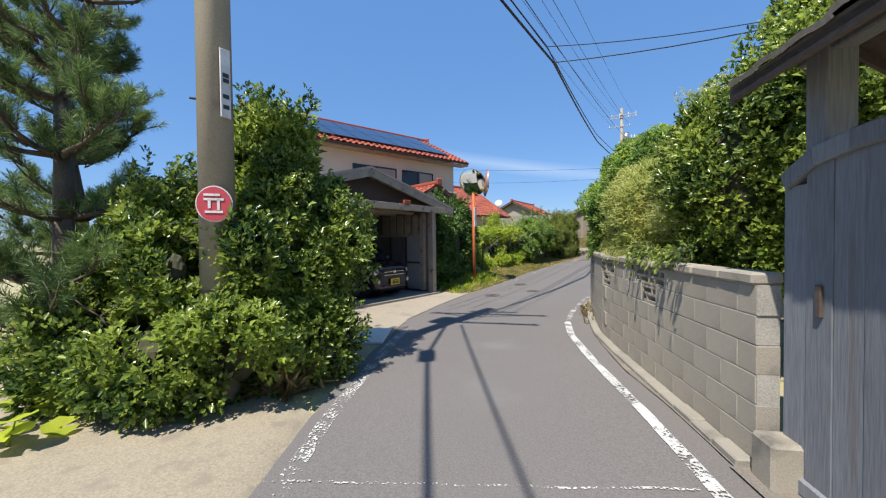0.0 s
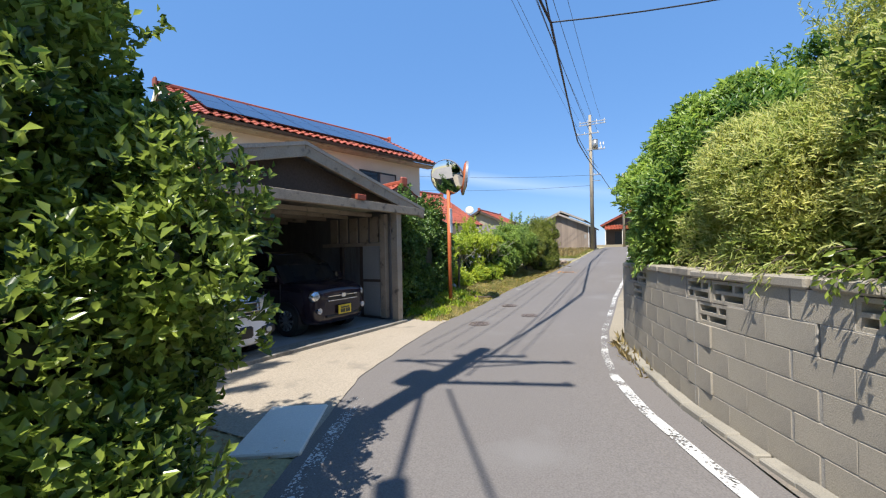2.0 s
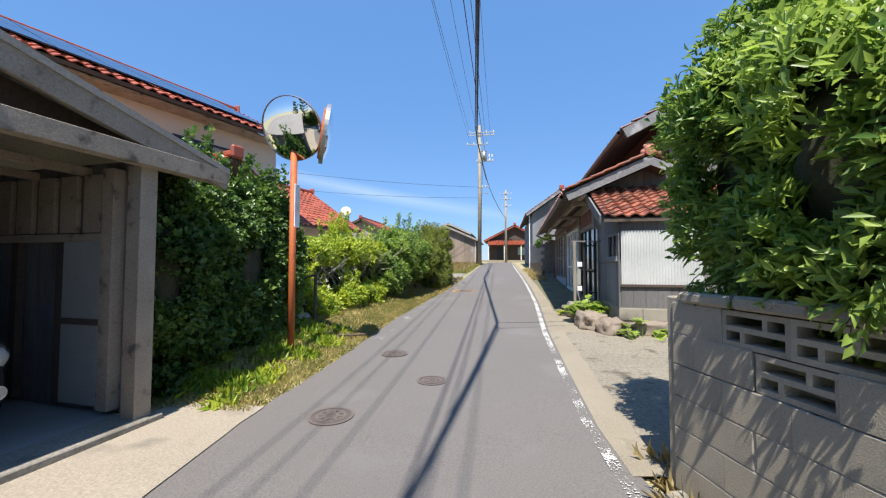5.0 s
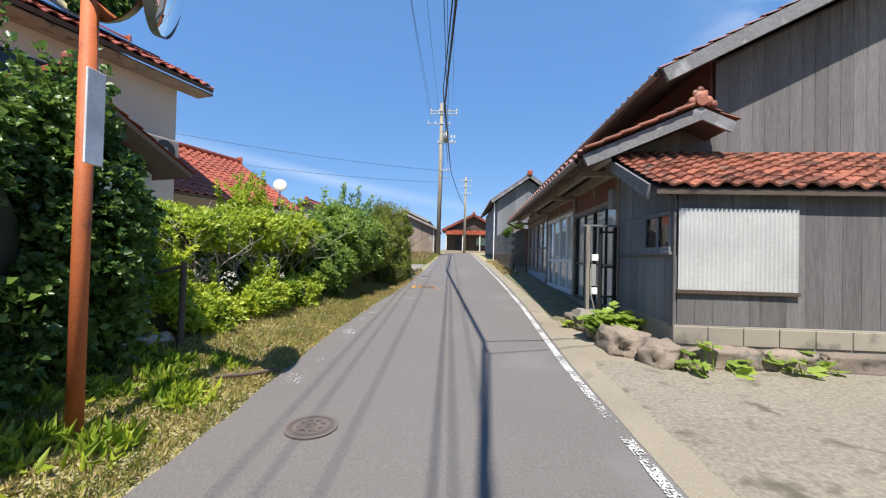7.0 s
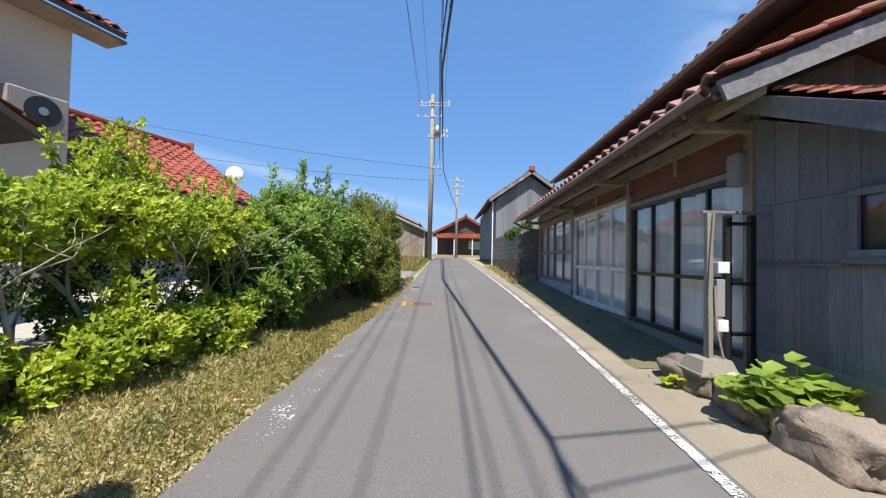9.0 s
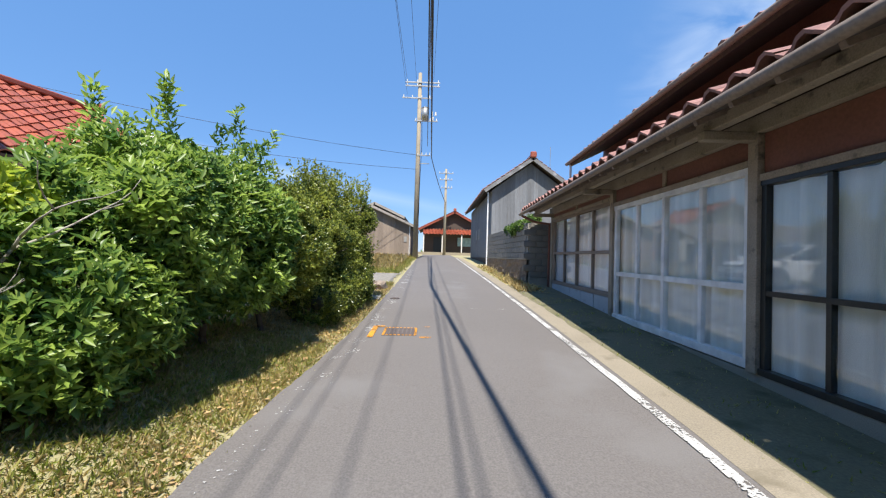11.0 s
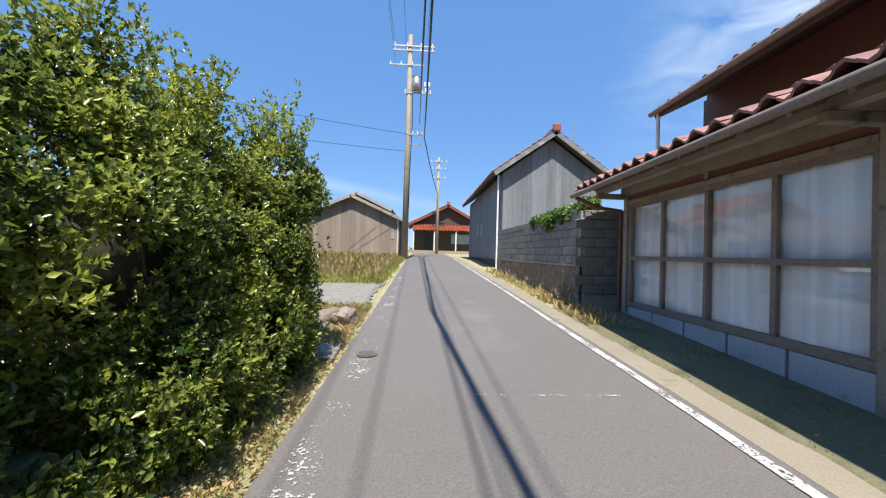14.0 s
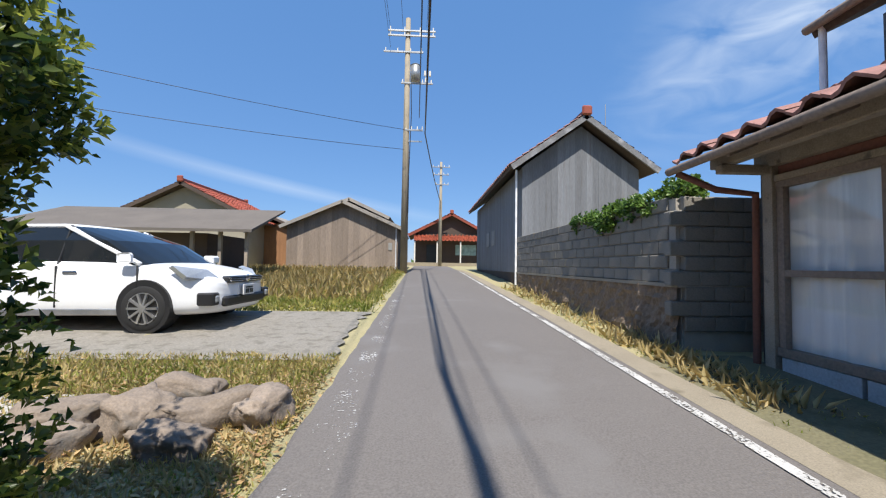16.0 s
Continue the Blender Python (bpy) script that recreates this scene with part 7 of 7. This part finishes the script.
# -- grass, weeds and litter
def scatter(name, label, n, region, mt, lo, hi, width, seed, keep=None, category="grass", flat=False, clumps=0, lean_out=0.9):
    rng = np.random.default_rng(seed)
    x0, x1, y0, y1 = region
    if clumps:
        c = np.stack([rng.uniform(x0, x1, clumps), rng.uniform(y0, y1, clumps)], axis=1)
        p2 = c[rng.integers(0, clumps, n)] + rng.normal(0, 0.09, (n, 2))
    else:
        p2 = np.stack([rng.uniform(x0, x1, n), rng.uniform(y0, y1, n)], axis=1)
    pts = []
    for x, y in p2:
        if keep and not keep(x, y):
            continue
        pts.append((x, y, ground_height(x, y)))
    P = np.array(pts)
    n = len(P)
    if flat:
        A = np.stack([rng.normal(size=n), rng.normal(size=n), rng.normal(0, 0.15, n)], axis=1)
        U = np.stack([rng.normal(0, 0.3, n), rng.normal(0, 0.3, n), np.ones(n)], axis=1)
        P[:, 2] += rng.uniform(0.004, 0.03, n)
    else:
        A = np.stack([rng.normal(0, lean_out, n), rng.normal(0, lean_out, n), np.ones(n)], axis=1)
        U = unit(rng, n)
        P[:, 2] -= 0.005
    L = rng.uniform(lo, hi, n)
    ob = leaf_mesh(name, P, A, U, L, L * width, mt, None, 0.9 if not flat else 0.1, 0.05)
    return tagged(ob, label, category, kind="stuff")


LITTER = leafy("fallen_leaf", (0.28, 0.16, 0.07), (0.6, 0.42, 0.2), 0.7, 0.15)
off_left = lambda a, b: (lambda x, y: a < table(LEFT, y) - x + random.gauss(0, 0.06) < b)
scatter("grass", "short sunlit grass on the verge", 80000, (-7.2, -5.0, 9.8, 20), GRASS, 0.02, 0.075, 0.035, 51, off_left(0.0, 2.1))
scatter("grass", "short grass under the hedge", 14000, (-6.2, -4.9, 18, 25.2), GRASS, 0.02, 0.06, 0.1, 52, off_left(0.0, 0.8))
guard = thing("pole_guard", pose(-3.9, 2.1, 0), "black and white striped guard sleeve round a pole", "pole guard")
part("sleeve", rod(nb(), (0, 0, 0.35), (0, 0, 1.1), 0.182, 0.18, 20, False), BLACKPLASTIC, guard)
for k in range(4):
    a = radians(-60 + 35 * k)
    part("stripe", beam(nb(), (0.186 * math.cos(a), 0.186 * math.sin(a), 0.38), (0.186 * math.cos(a), 0.186 * math.sin(a), 1.07), 0.05, 0.012, 0), SIGNWHITE, guard)
rail = thing("wooden_stake", pose(-6.45, 13.35, verge(-6.45, 13.35)), "old wooden stake with a leaning rail on grass", "stake")
part("stake", rod(nb(), (0, 0, -0.1), (0.02, 0, 0.95), 0.035, 0.03, 8), BARK, rail)
part("rail", rod(nb(), (0.02, 0, 0.9), (-1.1, -0.5, 0.5), 0.02, 0.018, 8), BARK, rail)
scatter("dry_grass", "straw-coloured dry grass on the verge", 60000, (-7.4, -5.0, 9.8, 24), DRYGRASS, 0.02, 0.08, 0.03, 53, off_left(0.05, 2.1))
scatter("weeds", "leafy green weeds on the verge", 5000, (-7.0, -5.3, 9.9, 13.4), L_LIGHT, 0.06, 0.16, 0.3, 54, off_left(0.35, 1.8), clumps=46)
scatter("grass", "tall rough grass beyond the drive", 42000, (-13.5, -4.9, 30.2, 43.5), GRASS, 0.06, 0.2, 0.035, 55, lambda x, y: table(LEFT, y) - x > 0.05 + 0.3 * random.random() and (y > 31.3 or x > -8.5), lean_out=0.6)
scatter("dry_grass", "tall straw-coloured grass beyond the drive", 7000, (-13.5, -5.4, 31.5, 43.5), DRYGRASS, 0.12, 0.4, 0.025, 56, lean_out=0.35)
scatter("grass", "short weedy grass before the drive", 15000, (-10, -5.0, 25.4, 27.2), GRASS, 0.03, 0.09, 0.05, 57, off_left(0.1, 5))
scatter("dry_grass", "dry grass before the drive", 17000, (-10, -5.0, 24.4, 27.2), DRYGRASS, 0.03, 0.1, 0.04, 58, off_left(0.08, 5))
scatter("fallen_leaves", "dry brown fallen leaves along the lane edge", 7500, (-6.4, -4.7, 13, 26.2), LITTER, 0.03, 0.07, 0.4, 59, off_left(-0.06, 0.45), "leaf litter", True)
scatter("fallen_leaves", "dry straw and fallen leaves round boulders", 6000, (-8.5, -4.9, 24.2, 26.6), LITTER, 0.03, 0.08, 0.3, 66, off_left(0.05, 4), "leaf litter", True)
scatter("fallen_leaves", "dry brown leaves under the bushes", 2600, (-5.6, -2.6, 0.9, 4.6), LITTER, 0.03, 0.07, 0.4, 60, off_left(0.05, 2.0), "leaf litter", True)
right_of = lambda a, b: (lambda x, y: a < x - table(KERB, y) + random.gauss(0, 0.05) < b)
scatter("weeds", "moss and low weeds between gutter and house", 9000, (-1.7, -0.3, 15.8, 35.4), GRASS, 0.02, 0.07, 0.1, 61, right_of(0.3, 1.2))
scatter("dry_grass", "dry weeds at the foot of a wall", 3500, (-1.5, -0.7, 25.6, 35.3), DRYGRASS, 0.06, 0.24, 0.04, 62, lambda x, y: right_of(0.35, 0.85)(x, y) and random.random() < (1.0 if y < 28.5 else 0.25))
scatter("dry_grass", "dry weeds at the end of a block wall", 900, (-1.95, -1.3, 7.3, 9.6), DRYGRASS, 0.05, 0.22, 0.012, 63, lambda x, y: abs(x - table(WALL, min(y, 8.9)) + 0.12) < 0.14, clumps=34)
scatter("fallen_leaves", "dry leaves along the wall footing", 700, (-1.9, 0.6, 3.2, 9.4), LITTER, 0.015, 0.035, 0.35, 64, lambda x, y: abs(x - table(WALL, min(y, 8.9)) + 0.14) < 0.12, "leaf litter", True)
scatter("dry_grass", "tuft of dry brown stems under a bush", 900, (-3.75, -3.45, 2.5, 2.85), DRYGRASS, 0.2, 0.42, 0.03, 65)


# -- wooded hill far beyond the lane
vs, fs = [], []
n, m = 40, 14
for j in range(m + 1):
    for i in range(n + 1):
        u, v = i / n, j / m
        x, y = -10 + 110 * u, 120 + 60 * v
        vs.append((x, y, 1.0 + 17 * math.sin(math.pi * u) ** 1.2 * math.sin(math.pi * v) + 1.4 * noise.noise((x * 0.25, y * 0.25, 0)) * math.sin(math.pi * v)))
fs = [(j * (n + 1) + i, j * (n + 1) + i + 1, (j + 1) * (n + 1) + i + 1, (j + 1) * (n + 1) + i) for j in range(m) for i in range(n)]
tagged(solid("backdrop", vs, fs, mat("far_woods", (0.07, 0.12, 0.035), 0.95, two=(0.035, 0.07, 0.02), scale=0.25, fine=1.2, amount=0.6, bump=1.0), None, True), "green wooded hill behind the houses", "hill", kind="structure")
rng = np.random.default_rng(81)
pts = np.array([v for v in vs if v[2] > 2])
pts = pts[rng.integers(0, len(pts), 9000)] + rng.normal(0, 1.2, (9000, 3)) * np.array([1, 1, 0.5])
woods = leaf_mesh("far_trees", pts, unit(rng, 9000) + np.array([0, 0, 0.6]), unit(rng, 9000), rng.uniform(0.6, 1.4, 9000), rng.uniform(0.4, 0.9, 9000), L_DARK)
tagged(woods, "dense green trees on a far hill", "trees", kind="stuff")
